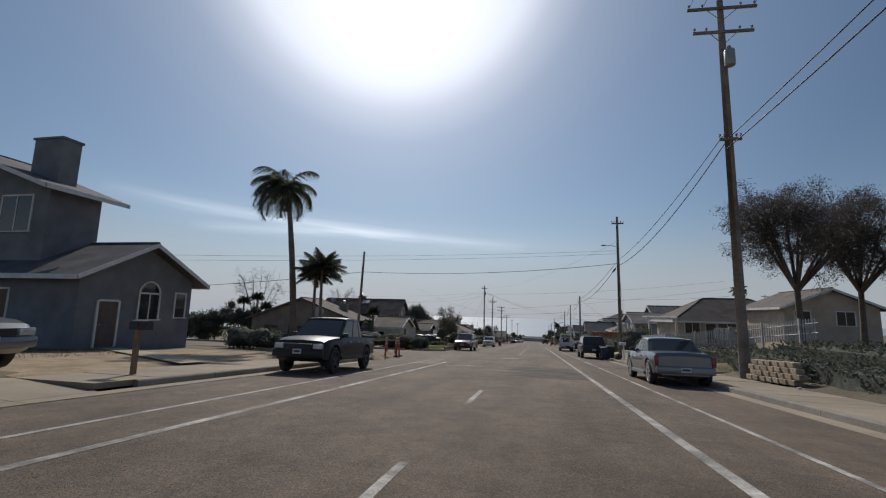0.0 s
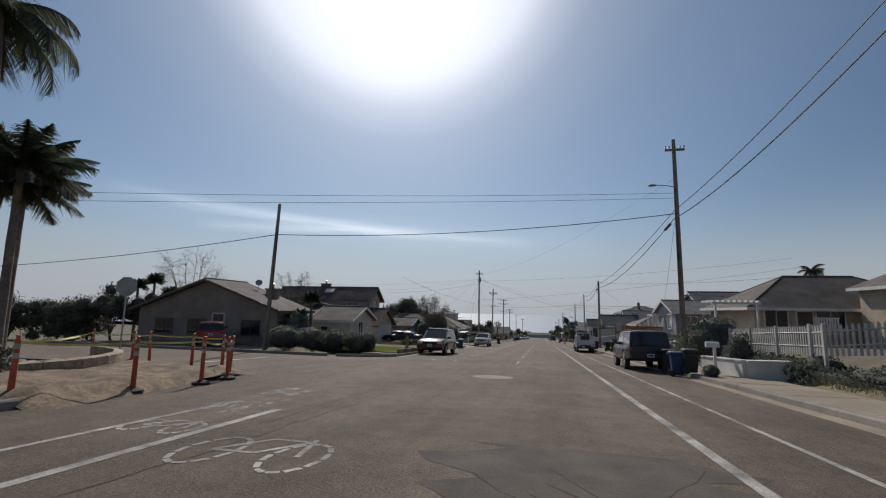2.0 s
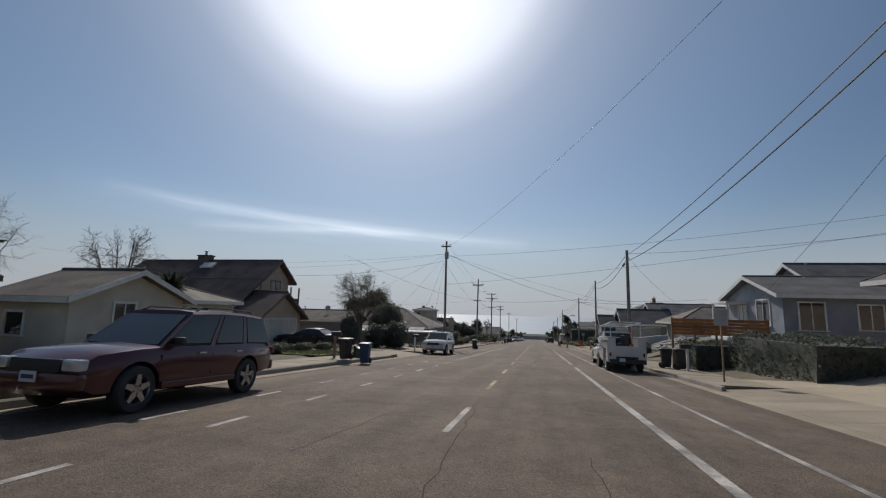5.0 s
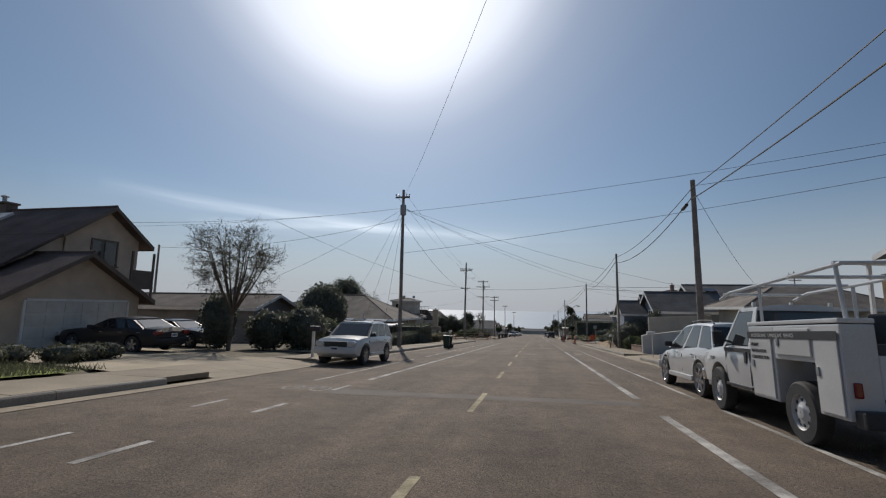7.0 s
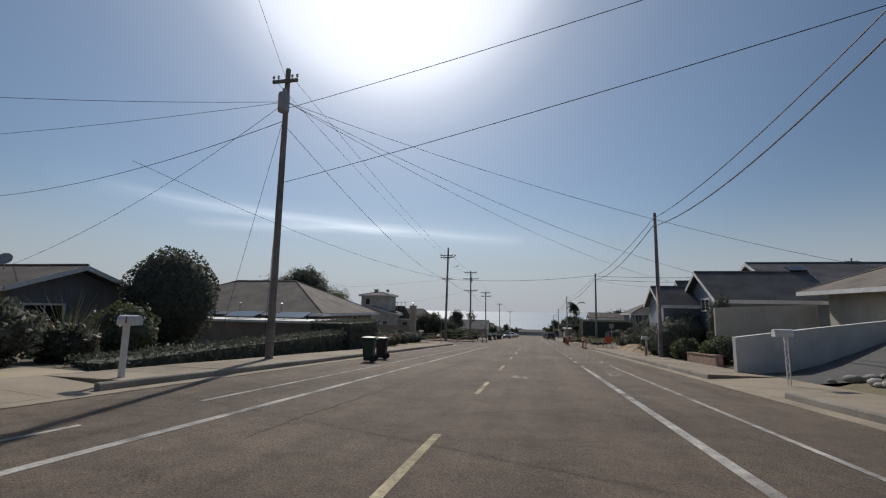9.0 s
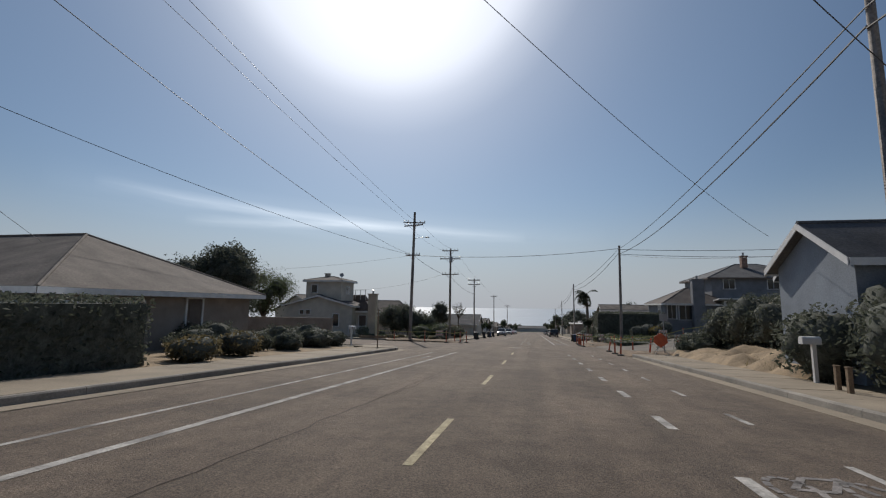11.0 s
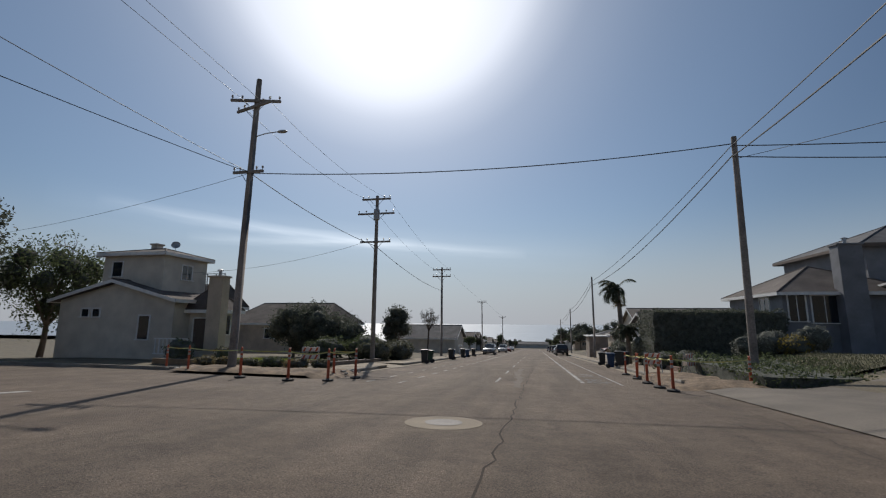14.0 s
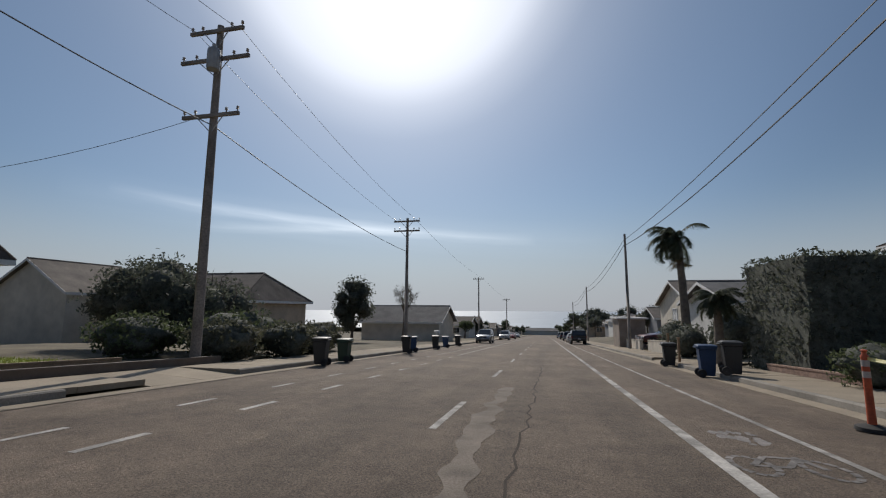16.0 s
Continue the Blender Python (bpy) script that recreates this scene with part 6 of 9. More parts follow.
def cut_arches(ob, axles, hw, r):
    """Round wheel openings cut into a body's sides."""
    cut = bmesh.new()
    for yy in axles:
        for s in (-1, 1):
            S_tube(cut, (s * (hw - 0.3), yy, r * 1.02), (s * (hw + 0.3), yy, r * 1.02), r * 1.16, r * 1.16, 28)
    cutter = part("cutter", cut, M_PLASTIC)
    md = ob.modifiers.new("arches", "BOOLEAN")
    md.object, md.operation, md.solver = cutter, "DIFFERENCE", "EXACT"
    me = bpy.data.meshes.new_from_object(ob.evaluated_get(bpy.context.evaluated_depsgraph_get()))
    mt = ob.data.materials[0]
    bpy.data.objects.remove(cutter)
    bpy.data.objects.remove(ob)
    me.materials.clear()
    me.materials.append(mt)
    return me


def ring(y, hw, zl, zt, tuck=0.06, crown=0.03):
    """Half the cross-section of a car's lower body, mirrored."""
    half = [(0.0, zl), (hw * 0.8, zl), (hw - 0.02, zl + 0.07), (hw, zl + (zt - zl) * 0.35), (hw + 0.012, zl + (zt - zl) * 0.62), (hw - tuck * 0.4, zt - 0.1), (hw - tuck, zt - 0.03), (hw - tuck - 0.09, zt), (0.0, zt + crown)]
    return [(x, y, z) for x, z in half] + [(-x, y, z) for x, z in half[-2:0:-1]]


def make_car(name, label, m, paint, L, W, H, st, gh, wb, fo, r, cat="car", rim=M_RIM, spokes=5, pillars=(0.52,), trim=None, bed=None, rear="lamps", zl=0.24, tail=None, chrome=False, rails=False, tw=0.23, share=0.66):
    """st: (share of length from the rear, half width share, top height); gh: (rear base, rear top, front top, front base, belt height, roof half width share)."""
    t = thing(name, label, cat, m, group="vehicles parked along the street")
    Y = lambda f: -L / 2 + f * L
    hw = W / 2
    bm = bmesh.new()
    rings = [ring(Y(f), hw * k, zl + (0.12 if f < 0.03 or f > 0.97 else 0.0), z) for f, k, z in st]
    S_loft(bm, rings)
    yf, yr = L / 2 - fo, L / 2 - fo - wb
    tmp = part("body", bm, paint, None, smooth=32)
    me = cut_arches(tmp, (yf, yr), hw, r)
    me.name = "body"
    body_ob = new("body", me)
    body_ob.parent = t
    # dark inner arches and underside
    bm = bmesh.new()
    S_box(bm, 0, (yf + yr) / 2, zl + 0.22, W - 0.62, wb + r * 2.4, 0.36)
    part("underbody", bm, M_PLASTIC, t)
    # greenhouse: dark cabin, panes, pillars and roof
    rb, rt, ft, fb, belt, rk = gh
    bw, rw = hw - 0.06, hw * rk
    yb = [Y(rb), Y(rt), Y(ft), Y(fb)]
    low = belt - 0.06

    def P(f, u, s=1, out=0.0):
        """A point on the cabin's side: f 0..1 from rear to front, u 0..1 up."""
        yl, yt = yb[0] + (yb[3] - yb[0]) * f, yb[1] + (yb[2] - yb[1]) * f
        zroof = H - 0.05 - 0.05 * (2 * f - 1) ** 2
        return Vector((s * (bw + (rw - bw) * u + out), yl + (yt - yl) * u, low + (zroof - low) * u))

    bm = bmesh.new()
    rs = []
    for u in (0.0, 0.5, 1.0):
        rs.append([P(f, u, 1, -0.02) for f in (0, 0.33, 0.66, 1)] + [P(f, u, -1, -0.02) for f in (1, 0.66, 0.33, 0)])
    S_loft(bm, rs)
    part("cabin", bm, M_PLASTIC, t, "dark car interior seen through tinted glass")
    bm = bmesh.new()
    fs = [k / 6 for k in range(7)]
    for u0, rise in ((0.955, 0.0),):
        top = [[P(f, 0.955, 1, 0.012), P(f, 1.0, 1, -0.03) + Vector((0, 0, 0.025)), P(f, 1.0, 1, -rw * 0.5) + Vector((0, 0, 0.055)), P(f, 1.0, -1, -rw * 0.5) + Vector((0, 0, 0.055)), P(f, 1.0, -1, -0.03) + Vector((0, 0, 0.025)), P(f, 0.955, -1, 0.012)] for f in fs]
        S_loft(bm, top)
    part("roof", bm, paint, t, smooth=40)

    def pillar(f0, f1, u0=0.0, u1=0.97, s=1):
        bm = bmesh.new()
        S_loft(bm, [[P(f0, u, s, 0.014), P(f1, u, s, 0.014), P(f1, u, s, -0.03), P(f0, u, s, -0.03)] for u in (u0, 0.5, u1)])
        part("pillar", bm, paint, t)

    posts = [0.0, *pillars, 1.0]
    for s in (-1, 1):
        pillar(0.0, 0.035, s=s)
        pillar(0.965, 1.0, s=s)
        for p in pillars:
            pillar(p - 0.02, p + 0.02, s=s)
        for a, b in zip(posts, posts[1:]):
            bm = bmesh.new()
            q = [P(a + 0.03, 0.1, s, 0.004), P(b - 0.03, 0.1, s, 0.004), P(b - 0.03, 0.93, s, 0.004), P(a + 0.03, 0.93, s, 0.004)]
            S_prism(bm, q, 0.012, (s, 0, 0.25))
            part("side_window", bm, CAR_GLASS, t)
    for nm, f in (("rear_window", 0.0), ("windscreen", 1.0)):
        bm = bmesh.new()
        sg = -1 if f == 0 else 1
        q = [P(f, 0.07, 1, -0.1), P(f, 0.07, -1, -0.1), P(f, 0.94, -1, -0.1), P(f, 0.94, 1, -0.1)]
        S_prism(bm, q, 0.03, (0, sg, 0.2))
        part(nm, bm, CAR_GLASS, t)
    # wheels
    for yy in (yf, yr):
        for s in (-1, 1):
            wheel(t, s * (hw - tw / 2 + 0.005), yy, r, tw, s, rim, spokes, share)
    # bumpers, grille, lamps, plates, mirrors, handles
    zt_r, zt_f = st[1][2], st[-2][2]
    bm = bmesh.new()
    S_box(bm, 0, -L / 2 - 0.02, zl + 0.28, W * 0.94, 0.16, 0.24, 0.06)
    part("rear_bumper", bm, M_CHROME if chrome else (trim or paint), t, smooth=40)
    bm = bmesh.new()
    S_box(bm, 0, L / 2 + 0.0, zl + 0.26, W * 0.94, 0.18, 0.26, 0.07)
    part("front_bumper", bm, M_CHROME if chrome else (trim or paint), t, smooth=40)
    bm = bmesh.new()
    S_box(bm, 0, L / 2 + 0.015, zt_f - 0.2, W * 0.5, 0.06, 0.22, 0.02)
    for k in range(4):
        S_box(bm, 0, L / 2 + 0.045, zt_f - 0.28 + 0.05 * k, W * 0.48, 0.02, 0.012)
    part("grille", bm, M_PLASTIC if not chrome else M_CHROME, t)
    for s in (-1, 1):
        bm = bmesh.new()
        S_box(bm, s * W * 0.36, L / 2 - 0.03, zt_f - 0.17, W * 0.17, 0.16, 0.17, 0.03)
        part("headlight", bm, M_LENS, t, smooth=40)
        bm = bmesh.new()
        if rear == "tall":
            S_box(bm, s * (hw - 0.09), -L / 2 + 0.01, zt_r - 0.25, 0.12, 0.12, 0.32, 0.02)
        else:
            S_box(bm, s * (hw - 0.2), -L / 2 + 0.02, zt_r - 0.17, 0.34, 0.14, 0.17, 0.03)
        part("tail_light", bm, M_TAIL, t, "red tail lamp", smooth=40)
        bm = bmesh.new()
        mp = P(0.93, 0.1, s, 0.12)
        S_box(bm, mp.x, mp.y, mp.z + 0.05, 0.2, 0.1, 0.14, 0.03)
        S_box(bm, mp.x - s * 0.1, mp.y, mp.z, 0.12, 0.05, 0.05)
        part("wing_mirror", bm, M_PLASTIC if not trim else trim, t, smooth=40)
        for a, b in zip(posts, posts[1:]):
            hy = P(a + (b - a) * 0.25, 0, s)
            bm = bmesh.new()
            S_box(bm, s * (hw + 0.012), hy.y, belt - 0.17, 0.035, 0.17, 0.035, 0.01)
            part("door_handle", bm, M_CHROME, t)
        # door seams
        for k, p in enumerate(posts[1:]):
            bm = bmesh.new()
            yy = P(p, 0, s).y
            S_box(bm, s * (hw - 0.007), yy, (belt + zl) / 2 + 0.02, 0.02, 0.009, (belt - zl) * 0.5)
            part("door_seam", bm, M_PLASTIC, t)
        bm = bmesh.new()
        S_box(bm, s * (hw + 0.004), (yf + yr) / 2, zl + 0.1, 0.05, wb - r * 2.4, 0.12, 0.02)
        part("sill_panel", bm, trim or paint, t)
    for yy, sg in ((-L / 2 - 0.105, -1), (L / 2 + 0.095, 1)):
        bm = bmesh.new()
        zz = zl + (0.32 if sg > 0 else (0.3 if rear != "lamps" else 0.5))
        S_box(bm, 0, yy, zz, 0.31, 0.015, 0.16, 0.004)
        pl = part("number_plate", bm, M_PLATE, t)
        bm = bmesh.new()
        S_box(bm, 0, yy + sg * 0.009, zz, 0.23, 0.004, 0.06)
        part("plate_bar", bm, M_PLATE_BAR, pl)
    if rails:
        for s in (-1, 1):
            bm = bmesh.new()
            S_pipe(bm, [P(f, 1.0, s, -0.1) + Vector((0, 0, 0.04 if f in (0.08, 0.92) else 0.1)) for f in (0.08, 0.16, 0.5, 0.84, 0.92)], 0.018, 6)
            part("roof_rail", bm, M_PLASTIC, t, smooth=40)
    if bed:
        # an open load bed behind the cab
        y0, y1 = Y(bed[0]), Y(bed[1])
        zb = st[1][2]
        bm = bmesh.new()
        for s in (-1, 1):
            S_box(bm, s * (hw - 0.1), (y0 + y1) / 2, zb + 0.03, 0.14, y1 - y0, 0.08, 0.02)
        S_box(bm, 0, y0 + 0.05, zb + 0.03, W - 0.1, 0.1, 0.08, 0.02)
        part("bed_rail", bm, M_PLASTIC, t)
        bm = bmesh.new()
        S_box(bm, 0, (y0 + y1) / 2, zb + 0.012, W - 0.36, y1 - y0 - 0.2, 0.02)
        part("bed_cover", bm, M_PLASTIC, t, "black soft bed cover")
        bm = bmesh.new()
        S_box(bm, 0, -L / 2 - 0.01, zb - 0.26, W * 0.8, 0.05, 0.44, 0.02)
        part("tailgate", bm, paint, t)
    return t


def tilt(x, y, turn=0.0, base=None):
    """A pose on the falling road; turn 0 faces down the street."""
    z = G(y) if base is None else base
    return Matrix.Translation((x, y, z)) @ Matrix.Rotation(math.atan(-SLOPE), 4, "X") @ Matrix.Rotation(turn, 4, "Z")


SEDAN = dict(L=5.0, W=1.86, H=1.47, st=((0, 0.86, 0.86), (0.03, 0.95, 1.02), (0.2, 1, 1.06), (0.45, 1, 1.03), (0.66, 1, 1.01), (0.8, 0.98, 0.97), (0.95, 0.93, 0.88), (1, 0.84, 0.72)), gh=(0.11, 0.26, 0.52, 0.69, 1.03, 0.76), wb=3.05, fo=0.9, r=0.36, pillars=(0.3, 0.62))
SUV = dict(L=4.75, W=1.88, H=1.78, st=((0, 0.9, 0.95), (0.02, 0.96, 1.1), (0.2, 1, 1.12), (0.45, 1, 1.1), (0.68, 1, 1.08), (0.8, 0.98, 1.05), (0.95, 0.94, 0.97), (1, 0.86, 0.8)), gh=(0.02, 0.08, 0.55, 0.72, 1.1, 0.8), wb=2.85, fo=0.92, r=0.38, pillars=(0.3, 0.62), zl=0.3)
LIMO = dict(L=4.75, W=1.9, H=1.6, st=((0, 0.9, 0.95), (0.02, 0.96, 1.06), (0.16, 1, 1.11), (0.45, 1, 1.1), (0.66, 1, 1.08), (0.8, 0.985, 1.05), (0.96, 0.95, 0.99), (1, 0.9, 0.8)), gh=(0.19, 0.32, 0.54, 0.69, 1.09, 0.78), wb=3.05, fo=0.86, r=0.4, pillars=(0.3, 0.62))
CROSS = dict(L=4.9, W=1.9, H=1.76, st=((0, 0.8, 0.9), (0.02, 0.88, 1.1), (0.07, 0.94, 1.19), (0.15, 0.98, 1.2), (0.3, 1, 1.16), (0.5, 1, 1.11), (0.68, 0.99, 1.06), (0.82, 0.97, 1.0), (0.95, 0.9, 0.9), (1, 0.78, 0.74)), gh=(0.035, 0.13, 0.52, 0.73, 1.14, 0.76), wb=2.9, fo=0.95, r=0.4, pillars=(0.3, 0.62), zl=0.28)
PICKUP = dict(L=5.5, W=1.98, H=1.92, st=((0, 0.93, 1.15), (0.015, 0.97, 1.24), (0.2, 1, 1.25), (0.42, 1, 1.25), (0.66, 1, 1.22), (0.78, 0.99, 1.19), (0.9, 0.97, 1.15), (0.97, 0.93, 1.06), (1, 0.87, 0.86)), gh=(0.285, 0.325, 0.575, 0.735, 1.21, 0.8), wb=3.45, fo=1.0, r=0.44, pillars=(0.16, 0.5), zl=0.4, bed=(0.01, 0.285), rear="tall", cat="pickup truck")
BOXY = dict(L=4.95, W=1.96, H=1.86, st=((0, 0.95, 1.1), (0.015, 0.98, 1.19), (0.2, 1, 1.2), (0.45, 1, 1.19), (0.68, 1, 1.18), (0.76, 0.99, 1.17), (0.97, 0.96, 1.12), (1, 0.92, 0.9)), gh=(0.005, 0.035, 0.585, 0.69, 1.19, 0.84), wb=2.83, fo=0.86, r=0.44, pillars=(0.52,), zl=0.42, rear="tall", cat="car")

make_car("sedan", "silver four-door sedan with large chrome wheels", tilt(6.12, 18.5), P_SILVER, rim=M_CHROME, spokes=9, share=0.8, rear="tall", **LIMO)
make_car("pickup_truck", "dark charcoal crew-cab pickup facing up the street", tilt(-5.97, 15.3, math.pi) @ Matrix.Diagonal((0.93, 0.8, 0.97, 1)), P_BLACK, rim=M_PLASTIC, **PICKUP)
make_car("suv", "black two-door boxy SUV with chrome wheels", tilt(6.08, 41.5), P_CHAR, rim=M_CHROME, spokes=7, share=0.76, trim=M_PLASTIC, rails=True, **{**BOXY, "W": 1.84, "wb": 2.68})
make_car("suv", "maroon SUV parked facing up the street", tilt(-6.0, 48.3, math.pi), P_MAROON, rails=True, **SUV)
make_car("suv", "pearl white crossover SUV with dark rear glass", tilt(5.88, 70.4), P_PEARL, rails=True, spokes=7, share=0.72, **CROSS)
make_car("suv", "white SUV with roof rails facing up the street", tilt(-6.1, 74.7, math.pi), P_WHITE, rails=True, spokes=7, **{**SUV, "L": 4.1, "W": 1.78, "wb": 2.45, "fo": 0.82, "H": 1.68})
make_car("pickup_truck", "silver pickup parked in a driveway with its nose out", Matrix.Translation((-12.75, 7.5, land(-12.75, 7.6) + 0.03)) @ Matrix.Rotation(-math.pi / 2, 4, "Z"), P_SILVER, rails=True, **PICKUP)
make_car("sedan", "dark sedan parked on a driveway by a garage", Matrix.Translation((-18.4, 79.0, land(-18, 79) + 0.02)) @ Matrix.Rotation(-math.pi / 2 - 0.1, 4, "Z"), P_CHAR, **SEDAN)
make_car("sedan", "dark red hatchback parked nose-in before a brown house", Matrix.Translation((-22.3, 45.4, land(-23, 45.6) + 0.05)) @ Matrix.Rotation(radians(38), 4, "Z"), P_RED, **{**SUV, "H": 1.62, "W": 1.78})
make_car("sedan", "pale car parked beside a shrub near a garage", Matrix.Translation((-17.6, 50.2, land(-17, 50))) @ Matrix.Rotation(0.6, 4, "Z"), P_WHITE, **SEDAN)
make_car("sedan", "dark sedan parked nose-in before a garage door", Matrix.Translation((-16.5, 73.6, land(-16.5, 73.6) + 0.02)) @ Matrix.Rotation(math.pi / 2, 4, "Z"), P_BLACK, **SEDAN)
make_car("suv", "dark grey boxy four-wheel-drive parked by the kerb", tilt(5.8, 201.0), P_CHAR, **BOXY)
for (x, y, turn, p, spec, lab) in ((5.9, 214, 0, P_WHITE, SEDAN, "white"), (-6.0, 196.5, math.pi, P_GREY, SUV, "grey"), (-6.0, 226, math.pi, P_WHITE, SUV, "white"), (6.0, 232, 0, P_SILVER, SUV, "silver"), (-5.9, 243, math.pi, P_RED, SEDAN, "red"), (6.0, 250, 0, P_CHAR, SUV, "dark"), (-6.0, 262, math.pi, P_SILVER, SEDAN, "silver"), (6.0, 276, 0, P_WHITE, SUV, "white")):
    make_car("parked_car", lab + " car parked by the kerb far down the street", tilt(x, y, turn), p, **spec)
for (x, y, p, lab) in ((12.6, 50.6, P_CHAR, "dark"), (12.2, 182.0, P_MAROON, "maroon")):
    make_car("parked_car", lab + " car parked in a sloping front drive", Matrix.Translation((x, y, land(x, y) + 0.03)) @ Matrix.Rotation(math.pi / 2 + 0.15, 4, "Z"), p, **SEDAN)


def utility_truck(m):
    """A white truck with service boxes, ladder rack and load."""
    t = thing("utility_truck", "white work truck with service boxes and ladder rack", "truck", m, group="vehicles parked along the street")
    L, W = 5.9, 2.05
    bm = bmesh.new()
    S_loft(bm, [ring(y, W / 2 * k, 0.45, z) for y, k, z in ((0.35, 0.94, 1.28), (0.5, 0.96, 1.3), (1.45, 0.96, 1.3), (1.75, 0.96, 1.27), (2.4, 0.95, 1.22), (2.8, 0.93, 1.14), (2.95, 0.88, 0.95))])
    me = cut_arches(part("body", bm, P_WHITE, None, smooth=32), (1.95,), W / 2 * 0.96, 0.43)
    me.name = "body"
    new("body", me).parent = t
    P = lambda f, u, s: Vector((s * (0.92 - 0.16 * u), (0.4 + 0.06 * u) * (1 - f) + (1.75 - 0.55 * u) * f, 1.24 + 0.7 * u))
    bm = bmesh.new()
    S_loft(bm, [[P(0, u, 1), P(1, u, 1), P(1, u, -1), P(0, u, -1)] for u in (0, 0.5, 1)])
    part("cabin", bm, M_PLASTIC, t)
    bm = bmesh.new()
    S_loft(bm, [[P(f, 0.95, 1), P(f, 1.04, 1) * 1.0, P(f, 1.1, 0.5), P(f, 1.1, -0.5), P(f, 1.04, -1), P(f, 0.95, -1)] for f in (0, 0.5, 1)])
    part("roof", bm, P_WHITE, t, smooth=40)
    for s in (-1, 1):
        for f0, f1 in ((0, 0.16), (0.93, 1.0)):
            bm = bmesh.new()
            o = Vector((s * 0.02, 0, 0))
            S_loft(bm, [[P(f0, u, s) + o, P(f1, u, s) + o, P(f1, u, s) - o, P(f0, u, s) - o] for u in (0, 1)])
            part("pillar", bm, P_WHITE, t)
        bm = bmesh.new()
        S_prism(bm, [P(0.18, 0.08, s), P(0.92, 0.08, s), P(0.9, 0.92, s), P(0.18, 0.92, s)], 0.015, (s, 0, 0.2))
        part("side_window", bm, CAR_GLASS, t)
        bm = bmesh.new()
        S_box(bm, s * 1.12, 1.55, 1.42, 0.2, 0.1, 0.26, 0.03)
        S_box(bm, s * 1.0, 1.55, 1.36, 0.2, 0.04, 0.04)
        part("wing_mirror", bm, M_PLASTIC, t)
        bm = bmesh.new()
        S_box(bm, s * 0.995, 0.62, 1.08, 0.03, 0.1, 0.2, 0.01)
        part("door_handle", bm, M_PLASTIC, t)
        for yy in (0.47, 1.52):
            bm = bmesh.new()
            S_box(bm, s * 0.982, yy, 0.92, 0.02, 0.012, 0.62)
            part("door_seam", bm, M_PLASTIC, t)
        bm = bmesh.new()
        S_box(bm, s * 0.975, 1.0, 0.56, 0.06, 1.1, 0.05, 0.01)
        part("step", bm, M_PLASTIC, t)
        bm = bmesh.new()
        S_box(bm, s * 0.99, 0.95, 1.2, 0.006, 1.25, 0.075)
        part("door_stripe", bm, M_PLASTIC, t)
        bm = bmesh.new()
        S_box(bm, s * 0.988, 2.25, 1.02, 0.012, 0.2, 0.05)
        part("badge", bm, M_STEEL, t)
        # service boxes with doors
        for (yc, zb, wb, hb, zc, wy, hz) in ((-1.86, 1.05, 0.6, 1.14, 1.02, 0.5, 1.0), (-0.1, 1.05, 0.85, 1.14, 1.02, 0.72, 1.0), (-1.05, 1.37, 1.06, 0.5, 1.38, 0.95, 0.38)):
            bm = bmesh.new()
            S_box(bm, s * 0.81, yc, zb, 0.44, wb, hb, 0.02)
            bx = part("service_box", bm, P_WHITE, t)
            bm = bmesh.new()
            S_box(bm, s * 1.045, yc, zc, 0.025, wy, hz, 0.012)
            dr = part("box_door", bm, P_WHITE, bx)
            bm = bmesh.new()
            S_box(bm, s * 1.065, yc + wy * 0.38, zc, 0.02, 0.07, 0.12, 0.01)
            part("latch", bm, M_STEEL, dr)
        bm = bmesh.new()
        S_box(bm, s * 0.81, -0.91, 1.66, 0.46, 2.5, 0.06, 0.015)
        part("box_lid", bm, P_WHITE, t)
        for yy in (1.95, -1.05):
            wheel(t, s * 0.9, yy, 0.42, 0.24, s, M_STEELW, share=0.6, steel=True)
        bm = bmesh.new()
        S_box(bm, s * 0.7, 2.93, 0.98, 0.32, 0.12, 0.2, 0.03)
        part("headlight", bm, M_LENS, t)
        bm = bmesh.new()
        S_box(bm, s * 0.9, -2.17, 0.84, 0.1, 0.05, 0.18, 0.02)
        part("tail_light", bm, M_TAIL, t)
        # ladder rack
        bm = bmesh.new()
        S_tube(bm, (s * 0.82, -2.0, 1.68), (s * 0.82, -1.92, 2.38), 0.03, 0.03, 8)
        S_tube(bm, (s * 0.82, 0.2, 1.68), (s * 0.82, 0.2, 2.3), 0.03, 0.03, 8)
        S_pipe(bm, [(s * 0.82, -2.05, 2.38), (s * 0.82, 0.4, 2.32), (s * 0.8, 1.5, 2.3), (s * 0.8, 2.0, 2.2)], 0.03, 8)
        part("rack_rail", bm, P_WHITE, t, smooth=40)
    for yy, zz in ((-1.92, 2.4), (-0.8, 2.35), (0.3, 2.33), (1.7, 2.28)):
        bm = bmesh.new()
        S_tube(bm, (-0.85, yy, zz), (0.85, yy, zz), 0.028, 0.028, 8)
        part("rack_bar", bm, P_WHITE, t, smooth=40)
    bm = bmesh.new()
    S_prism(bm, [P(1, 0.08, 0.9), P(1, 0.08, -0.9), P(1, 0.92, -0.9), P(1, 0.92, 0.9)], 0.02, (0, 1, 0.4))
    part("windscreen", bm, CAR_GLASS, t)
    bm = bmesh.new()
    S_prism(bm, [P(0, 0.1, 0.85), P(0, 0.1, -0.85), P(0, 0.9, -0.85), P(0, 0.9, 0.85)], 0.02, (0, -1, 0))
    part("rear_window", bm, CAR_GLASS, t)
    bm = bmesh.new()
    S_box(bm, 0, -0.9, 0.7, 1.6, 2.5, 0.1)
    S_box(bm, 0, 0.35, 0.55, 0.9, 4.7, 0.22)
    part("chassis", bm, M_PLASTIC, t)
